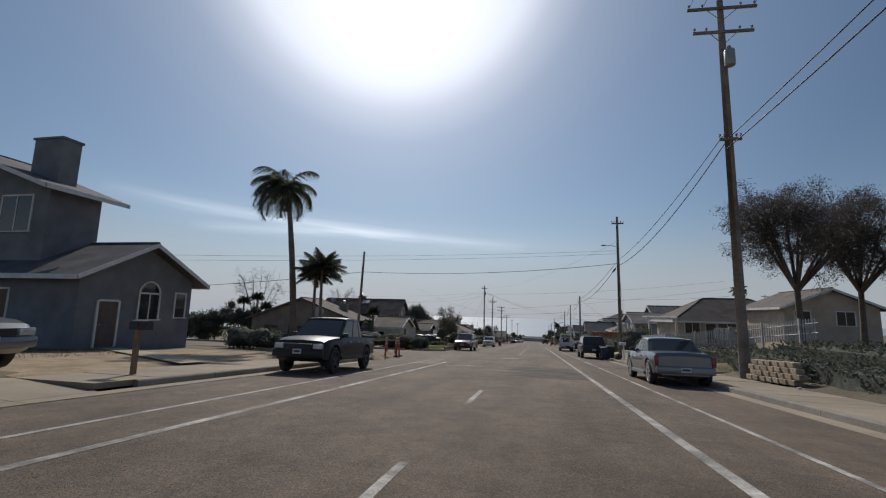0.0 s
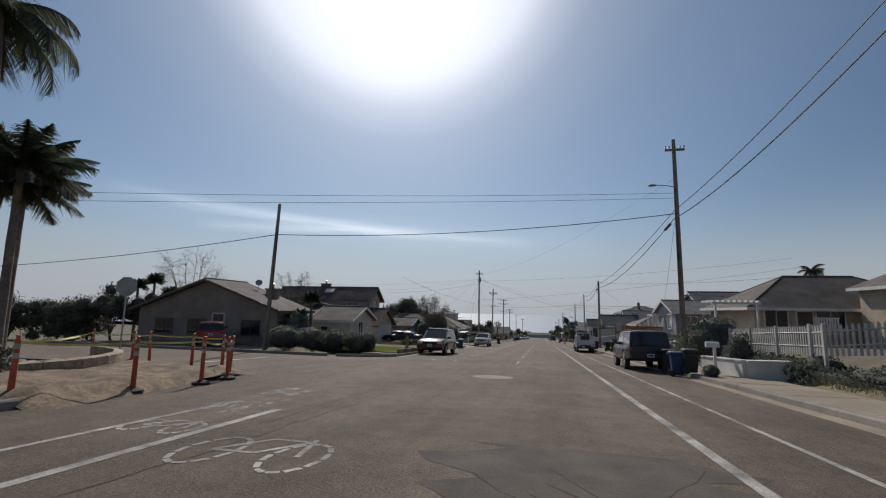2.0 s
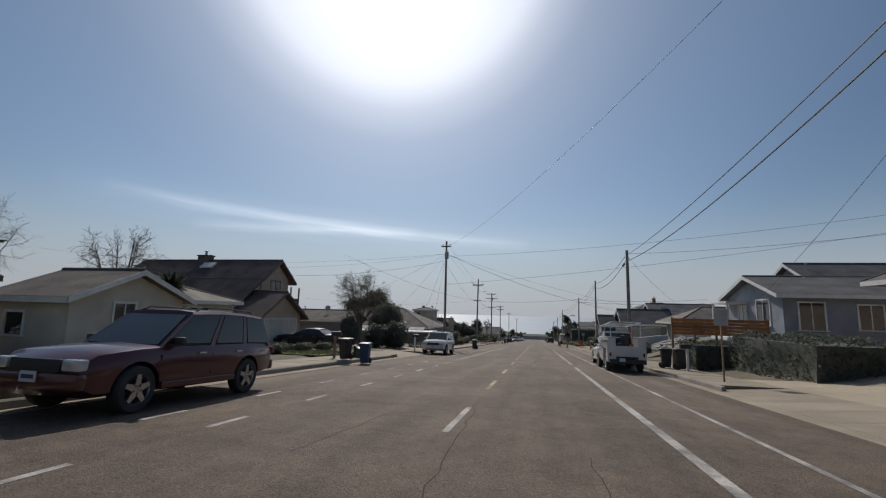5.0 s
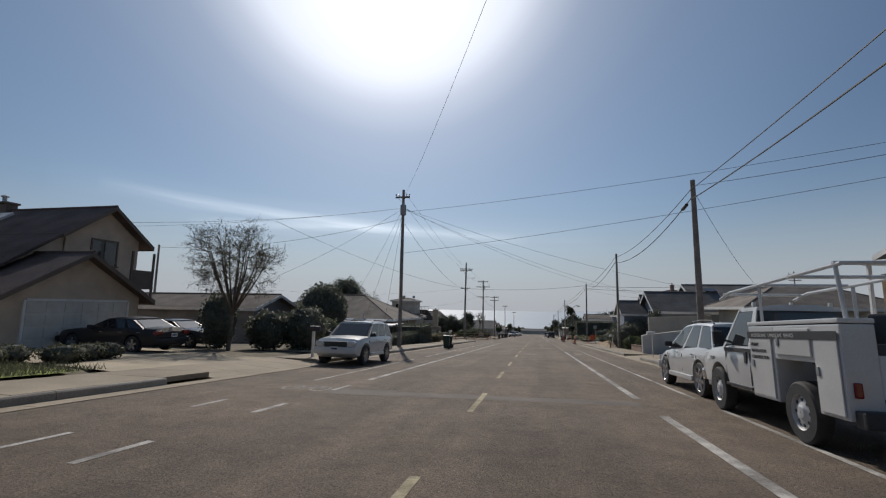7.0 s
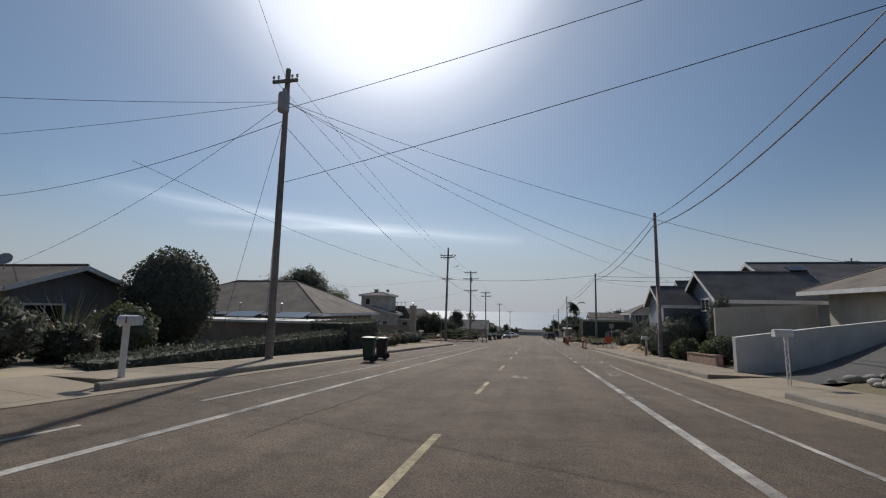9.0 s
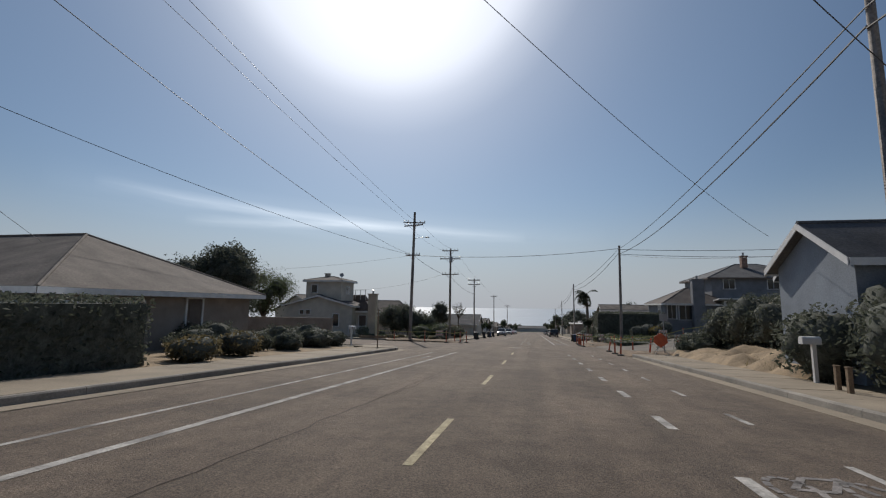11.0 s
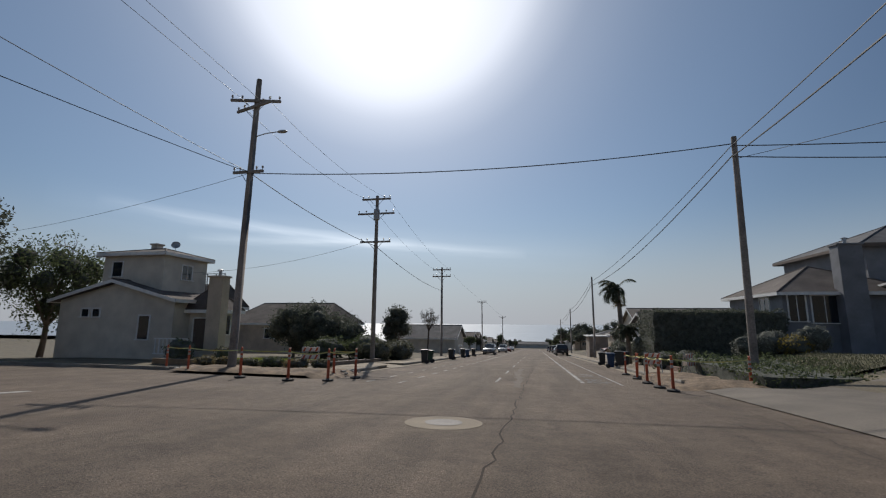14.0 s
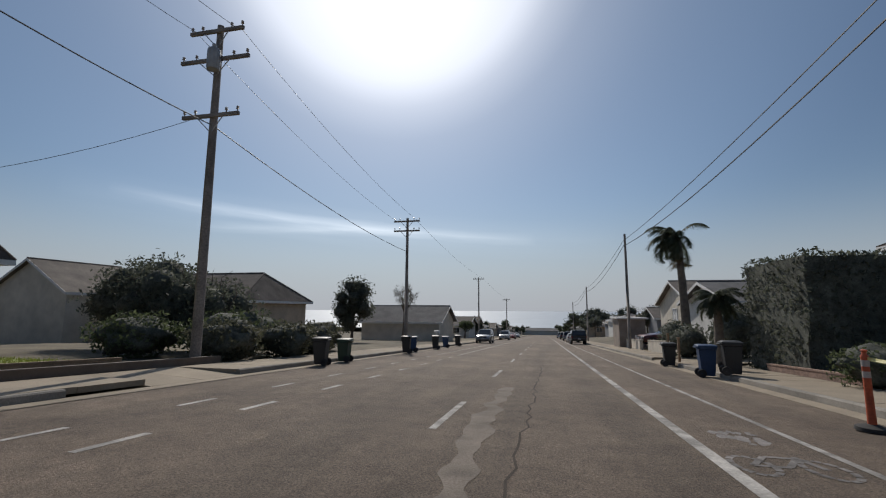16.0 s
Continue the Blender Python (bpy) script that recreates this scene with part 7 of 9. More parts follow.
    bm = bmesh.new()
    S_box(bm, 0, -2.14, 1.0, 1.2, 0.06, 0.5, 0.02)
    part("tailgate", bm, P_WHITE, t)
    bm = bmesh.new()
    S_box(bm, 0, -2.25, 0.52, 1.95, 0.2, 0.2, 0.03)
    part("rear_bumper", bm, M_PLASTIC, t)
    bm = bmesh.new()
    S_box(bm, 0, 3.0, 0.62, 1.9, 0.16, 0.26, 0.05)
    part("front_bumper", bm, M_CHROME, t)
    bm = bmesh.new()
    S_box(bm, -0.3, -2.365, 0.6, 0.31, 0.015, 0.16)
    part("number_plate", bm, M_PLATE, t)
    random.seed(4)
    for k in range(12):
        bm = bmesh.new()
        S_box(bm, random.uniform(-0.45, 0.45), random.uniform(-1.75, -0.3), 1.0 + random.random() * 0.55, 0.3, 0.35, 0.3 + random.random() * 0.25, 0.03, Matrix.Rotation(random.random(), 4, "Z"))
        part("tool_box", bm, M_PLASTIC, t, "dark tool box in the bed")
    bm = bmesh.new()
    S_tube(bm, (0.35, -1.7, 1.2), (0.5, -1.5, 2.05), 0.022, 0.022, 6)
    S_box(bm, 0.35, -1.7, 1.2, 0.2, 0.04, 0.3, 0.01)
    part("shovel", bm, M_ORANGE_TOOL, t, "orange-handled tool standing in the bed")
    # dark stripe and lettering on the boxes
    bm = bmesh.new()
    S_box(bm, -1.062, -0.91, 1.475, 0.006, 2.45, 0.11)
    part("stripe", bm, M_PLASTIC, t)
    for row, (txt, zz, yy, sz) in enumerate((("PROFESSIONAL   LANDSCAPE   SERVICE", 1.445, 0.15, 0.075), ("DESIGN", 1.3, 0.2, 0.075), ("INSTALLATION", 1.2, 0.2, 0.075), ("CONSTRUCTION", 1.1, 0.2, 0.075))):
        cu = bpy.data.curves.new("lettering", "FONT")
        cu.body, cu.size, cu.extrude = txt, sz, 0.002
        cu.materials.append(M_PLASTIC if row else P_WHITE)
        ob = new("lettering", cu)
        ob.parent = t
        ob.matrix_basis = Matrix.Translation((-1.0665 if row == 0 else -1.062, yy, zz)) @ Matrix(((0, 0, -1, 0), (-1, 0, 0, 0), (0, 1, 0, 0), (0, 0, 0, 1)))
    return t


utility_truck(tilt(5.52, 65.3) @ Matrix.Diagonal((0.83, 0.94, 0.98, 1)))
# ---- kerbs, gutters, pavements, drives ----
def sloped(bm_fn, length):
    """Shear a mesh along y so that it lies on the falling ground."""
    bm = bmesh.new()
    bm_fn(bm, length)
    for v in bm.verts:
        v.co.z -= SLOPE * v.co.y
    return bm


KH = 0.16


def kerb_bm(bm, n):
    prof = [(0, -0.12), (0.02, KH - 0.03), (0.045, KH), (0.15, KH), (0.15, -0.12)]
    a = [bm.verts.new((x, 0.006, z)) for x, z in prof]
    b = [bm.verts.new((x, n - 0.006, z)) for x, z in prof]
    k = len(prof)
    bm.faces.new(a)
    bm.faces.new(b[::-1])
    for i in range(k):
        bm.faces.new((a[i], b[i], b[(i + 1) % k], a[(i + 1) % k]))


KERB_L = 2.4
kerb_me = finish(sloped(kerb_bm, KERB_L), "kerb_stone")
kerb_me.materials.append(M_KERB)
GUT_L = 3.0
gut_me = finish(sloped(lambda bm, n: S_box(bm, -0.21, n / 2, -0.035, 0.42, n - 0.012, 0.09), GUT_L), "gutter_slab")
gut_me.materials.append(M_CONC)
SLAB_L = 1.5
PW = 2.05
slab_me = finish(sloped(lambda bm, n: S_box(bm, PW / 2 + 0.15, n / 2, KH - 0.06, PW - 0.012, n - 0.014, 0.12), SLAB_L), "paving_slab")
slab_me.materials.append(M_CONC)
apron_me = finish(sloped(lambda bm, n: S_prism(bm, [(0.0, 0.007, 0.015), (PW + 0.15, 0.007, KH), (PW + 0.15, 0.007, KH - 0.14), (0.0, 0.007, -0.1)], n - 0.014, (0, 1, 0)), SLAB_L), "apron_slab")
apron_me.materials.append(M_CONC)

kerb_root = thing("kerb", "worn concrete kerb with a light gutter along the street", "kerb", kind="structure")
pave_root = thing("pavement", "sunlit tan concrete pavement slabs with joints", "pavement", kind="structure")
DIPS = {-1: [(-8.0, 7.4), (67.0, 72.8), (78.4, 81.0), (146.4, 150.4)], 1: [(50.0, 57.0), (84.5, 89.6), (160.5, 165.5)]}
GAPS = {-1: [(22.3, 42.6), (119.0, 141.0)], 1: [(120.8, 140.6)]}


def inside(y, spans):
    return any(a <= y < b for a, b in spans)


for s in (-1, 1):
    flip = Matrix.Diagonal((s, 1, 1, 1))
    y = -18.0
    while y < 215:
        if not inside(y + KERB_L / 2, GAPS[s]) and not inside(y + KERB_L / 2, DIPS[s]):
            o = new("kerb_stone", kerb_me)
            o.parent = kerb_root
            o.matrix_basis = Matrix.Translation((s * KX, y, G(y))) @ flip
        y += KERB_L
    y = -18.0
    while y < 215:
        if not inside(y + GUT_L / 2, GAPS[s]):
            o = new("gutter_slab", gut_me)
            o.parent = kerb_root
            o.matrix_basis = Matrix.Translation((s * KX, y, G(y) + 0.002)) @ flip
        y += GUT_L
    y = -18.0
    while y < 200:
        if not inside(y + SLAB_L / 2, GAPS[s]) and not (s < 0 and 42.6 < y < 51.2):
            dip = inside(y + SLAB_L / 2, DIPS[s])
            o = new("paving_slab", apron_me if dip else slab_me)
            o.parent = pave_root
            o.matrix_basis = Matrix.Translation((s * KX, y, G(y) + (0.0 if dip else random.uniform(-0.006, 0.006)))) @ flip
        y += SLAB_L
    # the far stretch, joined
    bm = bmesh.new()
    for a in range(200, 425, 25):
        S_prism(bm, [(s * KX, a, G(a) - 0.1), (s * (KX + 2.2), a, G(a) - 0.1), (s * (KX + 2.2), a, G(a) + KH), (s * KX, a, G(a) + KH)], 25 / math.cos(math.atan(SLOPE)), Vector((0, 1, -SLOPE)).normalized())
    part("far_pavement", bm, M_CONC, pave_root)


def arc_kerb(cx, cy, r, a0, a1, n=10, inner=True):
    """A curved corner: kerb, gutter and slab round a centre."""
    for i in range(n):
        t0, t1 = a0 + (a1 - a0) * i / n, a0 + (a1 - a0) * (i + 1) / n - 0.01
        for (ra, rb, h0, h1, mt, nm, root) in ((r, r - 0.15, -0.12, KH, M_KERB, "kerb_stone", kerb_root), (r + 0.42, r, -0.08, 0.004, M_CONC, "gutter_slab", kerb_root), (r - 0.15, max(0.3, r - 2.2), 0.0, KH, M_CONC, "paving_slab", pave_root)):
            if nm == "paving_slab" and not inner:
                continue
            bm = bmesh.new()
            p = [(cx + rr * math.cos(t), cy + rr * math.sin(t)) for rr, t in ((ra, t0), (ra, t1), (rb, t1), (rb, t0))]
            lo = [bm.verts.new((x, y, G(y) + h0)) for x, y in p]
            hi = [bm.verts.new((x, y, G(y) + h1)) for x, y in p]
            bm.faces.new(lo[::-1])
            bm.faces.new(hi)
            for k in range(4):
                bm.faces.new((lo[k], lo[(k + 1) % 4], hi[(k + 1) % 4], hi[k]))
            part(nm, bm, mt, root)


arc_kerb(-10.2, 119.0, 3.2, 0.0, radians(88))
arc_kerb(-10.0, 42.8, 3.0, radians(-85), 0.0, inner=False)
arc_kerb(-11.0, 143.0, 3.8, radians(-80), radians(-30), 5)


def kerb_run(x0, y0, x1, y1):
    """A straight kerb along a side street."""
    d = Vector((x1 - x0, y1 - y0, 0))
    n = max(1, round(d.length / 2.4))
    side = Vector((-d.y, d.x, 0)).normalized()
    for i in range(n):
        p, q = Vector((x0, y0, 0)) + d * (i / n), Vector((x0, y0, 0)) + d * ((i + 0.99) / n)
        bm = bmesh.new()
        S_prism(bm, [Vector((v.x, v.y, G(v.y) - 0.1)) for v in (p, q, q + side * 0.16, p + side * 0.16)], KH + 0.1)
        part("kerb_stone", bm, M_KERB, kerb_root)


kerb_run(-10.2, 122.2, -40.0, 123.6)
kerb_run(-40.0, 40.0, -10.3, 39.8)
kerb_run(-40.0, 139.4, -12.0, 139.3)


def pad(name, corners, material, label, category, lift=0.03, kind="structure", cell=1.0, amp=0.0, rise=None):
    """A patch laid on the land between four corners. rise: height to add at x, y."""
    a, b, c, d = [Vector((x, y, 0)) for x, y in corners]
    nu = max(2, int((b - a).length / cell))
    nv = max(2, int((d - a).length / cell))
    bm = bmesh.new()
    g = []
    for j in range(nv + 1):
        row = []
        for i in range(nu + 1):
            p = a.lerp(b, i / nu).lerp(d.lerp(c, i / nu), j / nv)
            z = max(land(p.x, p.y), G(p.y) + 0.02) if abs(p.x) > 7.1 else G(p.y)
            if amp:
                edge = min(i, nu - i, j, nv - j)
                z += amp * (0.5 + noise.noise((p.x * 0.9, p.y * 0.9, 3))) * min(1, edge / 1.5) if edge else -0.06
            row.append(bm.verts.new((p.x, p.y, z + lift + (rise(p.x, p.y) if rise else 0.0))))
        g.append(row)
    for j in range(nv):
        for i in range(nu):
            bm.faces.new((g[j][i], g[j][i + 1], g[j + 1][i + 1], g[j + 1][i]))
    return tagged(part(name, bm, material, None, smooth=60), label, category, kind=kind)


M_SIDE = mat("worn_side_street", (0.165, 0.142, 0.116), rough=0.92, var=0.14, scale=0.7, fine=30.0, bump=0.35, stain=0.2, coords="World")
# rough bank lawn: the hedge's shade is put into this darker colour
M_BANK = mat("shaded_bank_soil", (0.075, 0.07, 0.035), rough=0.95, var=0.3, scale=1.4, fine=20.0, bump=0.7, coords="World")
M_DRIVE = mat("driveway_concrete", (0.36, 0.3, 0.215), rough=0.9, var=0.1, scale=0.8, fine=30.0, bump=0.3, stain=0.15, coords="World")
M_DRIVE_D = mat("driveway_asphalt", (0.07, 0.068, 0.066), rough=0.85, var=0.15, scale=0.8, fine=40.0, bump=0.4, coords="World")
M_LAWN = mat("lawn_soil", (0.15, 0.18, 0.03), rough=0.95, var=0.25, scale=1.2, fine=25.0, bump=0.6, coords="World")
M_DRYG = mat("dry_grass_bank", (0.2, 0.165, 0.1), rough=0.95, var=0.3, scale=0.9, fine=18.0, bump=0.7, col2=(0.2, 0.18, 0.1), coords="World")
pad("driveway", [(-9.2, -8), (-9.2, 7.2), (-19, 8.5), (-19, -8)], M_DRIVE, "pale concrete driveway of a grey house", "driveway")
pad("driveway", [(-9.2, 66.6), (-9.2, 73.0), (-19.2, 76.0), (-19.2, 69.0)], M_DRIVE, "sunlit tan concrete driveway before a garage", "driveway")
pad("driveway", [(-9.2, 77.6), (-9.2, 82.0), (-12.6, 82.4), (-12.6, 77.6)], M_DRIVE, "tan concrete drive beside a mailbox", "driveway")
pad("driveway", [(9.2, 48.6), (14.5, 50.0), (15.5, 57.6), (9.2, 60.4)], M_DRIVE, "sunlit sloping concrete driveway", "driveway")
CLIMB = lambda x, y: 0.75 * smooth01(9.3, 15.0, x)
pad("driveway", [(9.2, 88.0), (18.0, 89.2), (18.0, 92.3), (9.2, 91.5)], M_DRIVE_D, "dark asphalt driveway climbing to a house", "driveway", rise=CLIMB)
pad("rock_bank", [(9.25, 81.0), (18.0, 81.0), (18.0, 89.15), (9.25, 87.95)], M_DRYG, "dry bank under a rock garden", "bank", cell=0.5, amp=0.15, rise=CLIMB)
pad("side_drive", [(7.0, 126.5), (24.0, 132.0), (24.0, 139.5), (7.0, 138.0)], M_SIDE, "worn tan-grey side street climbing from the street", "driveway", lift=0.02)
pad("driveway", [(9.2, 160.6), (15.0, 162.0), (15.0, 167.0), (9.2, 165.6)], M_DRIVE, "pale concrete driveway beside a hedge", "driveway")
pad("front_yard", [(-9.2, 100.5), (-9.2, 119.5), (-16.8, 119.5), (-16.8, 100.5)], M_SAND, "bare tan sandy front yard", "front yard", lift=0.02, amp=0.06)
pad("front_yard", [(-9.2, 8.0), (-9.2, 22.0), (-18.4, 22.5), (-18.4, 8.5)], M_SAND, "dry sandy front yard", "front yard", lift=0.02, amp=0.06)
pad("dug_up_corner", [(-6.4, 22.6), (-7.6, 29.2), (-12.6, 30.0), (-11.5, 22.4)], M_SOIL, "dug-up sandy soil behind barricades", "bare soil", lift=0.03, cell=0.35, amp=0.14)
pad("dug_up_corner", [(-5.9, 137.4), (-6.4, 141.4), (-15.5, 141.0), (-14.0, 138.0)], M_SOIL, "dug-up sandy soil behind barricades", "bare soil", lift=0.03, cell=0.35, amp=0.14)
pad("dug_up_corner", [(6.0, 137.8), (10.6, 138.6), (9.6, 146.0), (6.4, 146.0)], M_SOIL, "dug-up sandy soil behind barricades", "bare soil", lift=0.03, cell=0.35, amp=0.14)
pad("dug_up_corner", [(6.8, 121.0), (10.8, 121.5), (10.5, 126.4), (6.6, 126.2)], M_SOIL, "dug-up sandy soil behind barricades", "bare soil", lift=0.03, cell=0.35, amp=0.11)
pad("dry_bank", [(9.25, 108.5), (15.0, 108.5), (15.0, 121.8), (9.25, 121.8)], M_SAND, "steep bare sandy bank above the pavement", "bank", lift=0.05, cell=0.35, amp=0.55)
pad("dry_bank", [(9.25, 24.0), (12.5, 24.0), (12.5, 33.5), (9.25, 33.5)], M_DRYG, "dry grassy bank below a fence", "bank", lift=0.06, cell=0.5, amp=0.3)
pad("front_lawn", [(-7.2, 42.6), (-7.2, 51.8), (-14.8, 52.2), (-14.8, 45.6)], M_LAWN, "small bright green front lawn", "lawn", lift=0.1)
pad("front_lawn", [(-11.2, 142.0), (-11.0, 149.5), (-17.8, 149.5), (-18.6, 142.0)], M_LAWN, "green front lawn with timber edging", "lawn", lift=0.12)
pad("front_lawn", [(10.8, 139.5), (15.5, 140.5), (15.5, 150.6), (10.8, 150.6)], M_BANK, "rough grass bank below a hedge, shade put into its colour", "lawn", lift=0.12)
pad("front_lawn", [(-9.6, 62.0), (-9.6, 66.2), (-16.4, 67.5), (-16.4, 62.0)], M_LAWN, "patchy green groundcover yard", "lawn", lift=0.05)


def grass(x0, x1, y0, y1, n, h, leaf, label, lift):
    rng = np.random.default_rng(int(y0))
    x, y = x0 + (x1 - x0) * rng.random(n), y0 + (y1 - y0) * rng.random(n)
    z = np.array([land(a, b) for a, b in zip(x, y)]) + lift
    a = rng.random(n) * math.tau
    hh = h * (0.5 + rng.random(n))
    w = 0.012
    V = np.stack([np.stack([x - w * np.cos(a), y - w * np.sin(a), z], 1), np.stack([x + w * np.cos(a), y + w * np.sin(a), z], 1), np.stack([x + hh * 0.4 * np.sin(a), y + hh * 0.4 * np.cos(a), z + hh], 1)], 1).reshape(-1, 3)
    me = bpy.data.meshes.new("grass")
    me.from_pydata(V.tolist(), [], np.arange(3 * n).reshape(-1, 3).tolist())
    me.materials.append(leaf)
    return tagged(new("grass", me), label, "grass", kind="stuff")


grass(-14.7, -7.3, 45.4, 51.6, 12500, 0.05, GRASS, "short bright green lawn grass", 0.09)
grass(-12.0, -7.3, 43.0, 45.4, 3000, 0.05, GRASS, "short bright green lawn grass", 0.09)
grass(-17.8, -11.2, 142.0, 149.5, 7000, 0.08, GRASS, "short green lawn grass", 0.12)
grass(10.8, 15.5, 140.0, 150.4, 7000, 0.1, LEAF_OLIVE, "rough dark green bank grass", 0.12)
grass(9.6, 15.0, 108.6, 121.4, 2600, 0.26, LEAF_DRY, "long dry grass on the bank", 0.05)
grass(9.4, 12.4, 24.2, 33.4, 3500, 0.25, LEAF_DRY, "long dry grass on the bank", 0.05)
grass(-16.4, -9.6, 62.0, 66.8, 5000, 0.14, LEAF_OLIVE, "grey-green groundcover", 0.05)
grass(-26.0, -14.0, 9.0, 16.0, 3000, 0.1, LEAF_DRY, "thin dry yard grass", 0.02)


def blocks(name, label, pts, h, w=0.25, material=W_WHITE, kind="", category="wall", tops=None):
    """A low wall along points, its top level or given."""
    t = thing(name, label, category, kind=kind or "structure")
    for i in range(len(pts) - 1):
        (xa, ya), (xb, yb) = pts[i], pts[i + 1]
        d = Vector((xb - xa, yb - ya, 0)).normalized()
        n = Vector((-d.y, d.x, 0)) * w / 2
        za, zb = (tops[i], tops[i + 1]) if tops else (land(xa, ya) + h, land(xb, yb) + h)
        bm = bmesh.new()
        A, B = Vector((xa, ya, 0)), Vector((xb, yb, 0))
        ga, gb = land(xa, ya) - 0.3, land(xb, yb) - 0.3
        lo = [bm.verts.new((*(A + n).xy, ga)), bm.verts.new((*(B + n).xy, gb)), bm.verts.new((*(B - n).xy, gb)), bm.verts.new((*(A - n).xy, ga))]
        hi = [bm.verts.new((*(A + n).xy, za)), bm.verts.new((*(B + n).xy, zb)), bm.verts.new((*(B - n).xy, zb)), bm.verts.new((*(A - n).xy, za))]
        bm.faces.new(lo[::-1])
        bm.faces.new(hi)
        for k in range(4):
            bm.faces.new((lo[k], lo[(k + 1) % 4], hi[(k + 1) % 4], hi[k]))
        part("wall_length", bm, material, t)
        bm = bmesh.new()
        n2 = n * 1.25
        S_prism(bm, [Vector((*(A + n2).xy, za + 0.002)), Vector((*(B + n2).xy, zb + 0.002)), Vector((*(B - n2).xy, zb + 0.002)), Vector((*(A - n2).xy, za + 0.002))], 0.05)
        part("coping", bm, material, t)
    return t


blocks("low_wall", "low white planter wall beside the pavement", [(8.5, 39.6), (8.6, 35.6), (10.4, 35.2)], 0.62, 0.3)
blocks("driveway_wall", "white rendered wall climbing beside a driveway", [(8.6, 91.8), (11.5, 92.2), (15.0, 92.6)], 0, 0.2, tops=[G(92) + 1.4, G(92) + 1.8, G(92) + 2.25])
blocks("low_wall", "low pale wall beside the pavement", [(9.4, 167.5), (9.4, 176.0)], 0.8, 0.25, W_CREAM)
blocks("low_wall", "low pale wall beside the pavement", [(9.3, 178.5), (9.3, 190.0)], 0.8, 0.25, W_CREAM)
blocks("planter_wall", "low brick edging below a tall hedge", [(9.35, 148.4), (9.35, 157.0)], 0.22, 0.14, M_BRICK)
blocks("garden_wall", "pale rendered fence wall above a bank", [(11.0, 100.2), (16.4, 101.0)], 0, 0.15, W_CREAM, tops=[G(101) + 3.05, G(101) + 3.3])
blocks("stone_step_wall", "low brick planter wall by the pavement", [(9.6, 96.0), (9.6, 100.0)], 0.45, 0.3, M_BRICK)

# block retaining wall made of rough-faced stones
ret = thing("retaining_wall", "low tan retaining wall of rough split-faced blocks", "retaining wall", kind="structure")
M_BLOCK = mat("split_block", (0.36, 0.29, 0.21), rough=0.95, var=0.2, scale=6.0, fine=25.0, bump=0.8, rnd=0.15)
bm = bmesh.new()
S_box(bm, 0, 0, 0, 0.28, 0.42, 0.19, 0.03)
block_me = finish(bm, "block")
block_me.materials.append(M_BLOCK)
for r in range(4):
    for k in range(7 if r < 3 else 6):
        f = (k + 0.5 * (r % 2)) / 13
        x, y = 9.75 + 0.5 * f - 0.04 * r * -1, 20.2 - 5.4 * f
        o = new("block", block_me)
        o.parent = ret
        o.matrix_basis = Matrix.Translation((x + random.uniform(-0.015, 0.015), y, G(y) + 0.22 + 0.195 * r)) @ Matrix.Rotation(random.uniform(-0.05, 0.05), 4, "Z")


M_PICKET = mat("weathered_white_paint", (0.48, 0.46, 0.43), rough=0.75, var=0.15, scale=3.0, fine=25.0, bump=0.2, stain=0.25, rnd=0.12)


def picket_fence(pts, h, gap=0.16, rise=0.0):
    t = thing("picket_fence", "white wooden picket fence along a front yard", "fence")
    bm = bmesh.new()
    S_prism(bm, [(-0.04, 0, 0), (0.04, 0, 0), (0.04, 0, h - 0.06), (0, 0, h), (-0.04, 0, h - 0.06)], 0.02, (0, 1, 0))
    me = finish(bm, "picket")
    me.materials.append(M_PICKET)
    for (xa, ya), (xb, yb) in zip(pts, pts[1:]):
        A, B = Vector((xa, ya, 0)), Vector((xb, yb, 0))
        n = int((B - A).length / gap)
        ang = math.atan2(yb - ya, xb - xa)
        for k in range(n):
            p = A.lerp(B, k / n)
            o = new("picket", me)
            o.parent = t
            o.matrix_basis = Matrix.Translation((p.x, p.y, land(p.x, p.y) + rise + 0.08)) @ Matrix.Rotation(ang, 4, "Z")
        for z in (0.3, h - 0.25):
            bm = bmesh.new()
            S_tube(bm, (A.x, A.y, land(A.x, A.y) + rise + z + 0.08), (B.x, B.y, land(B.x, B.y) + rise + z + 0.08), 0.022, 0.022, 4)
            part("rail", bm, M_PICKET, t)
        for k in range(int((B - A).length / 2.4) + 1):
            p = A.lerp(B, min(1, k * 2.4 / (B - A).length))
            bm = bmesh.new()
            S_box(bm, p.x, p.y, land(p.x, p.y) + (h + rise) / 2 + 0.06, 0.1, 0.1, h + rise + 0.12, 0.01)
            part("post", bm, M_PICKET, t)
    return t


picket_fence([(10.4, 41.8), (10.2, 33.8), (12.7, 29.6), (14.2, 24.0)], 1.0, rise=0.85)
hedge(9.7, 11.2, 30.4, 41.0, 0.95, LEAF_DARK, 4200, 0.06, "dark groundcover bank below a picket fence", uneven=0.3)
hedge(11.0, 13.6, 26.2, 30.6, 1.05, LEAF_DARK, 3200, 0.06, "dark groundcover bank below a picket fence", uneven=0.3)
blocks("white_fence", "solid white board fence beside a pole", [(10.0, 48.2), (10.5, 42.2)], 1.05, 0.08)

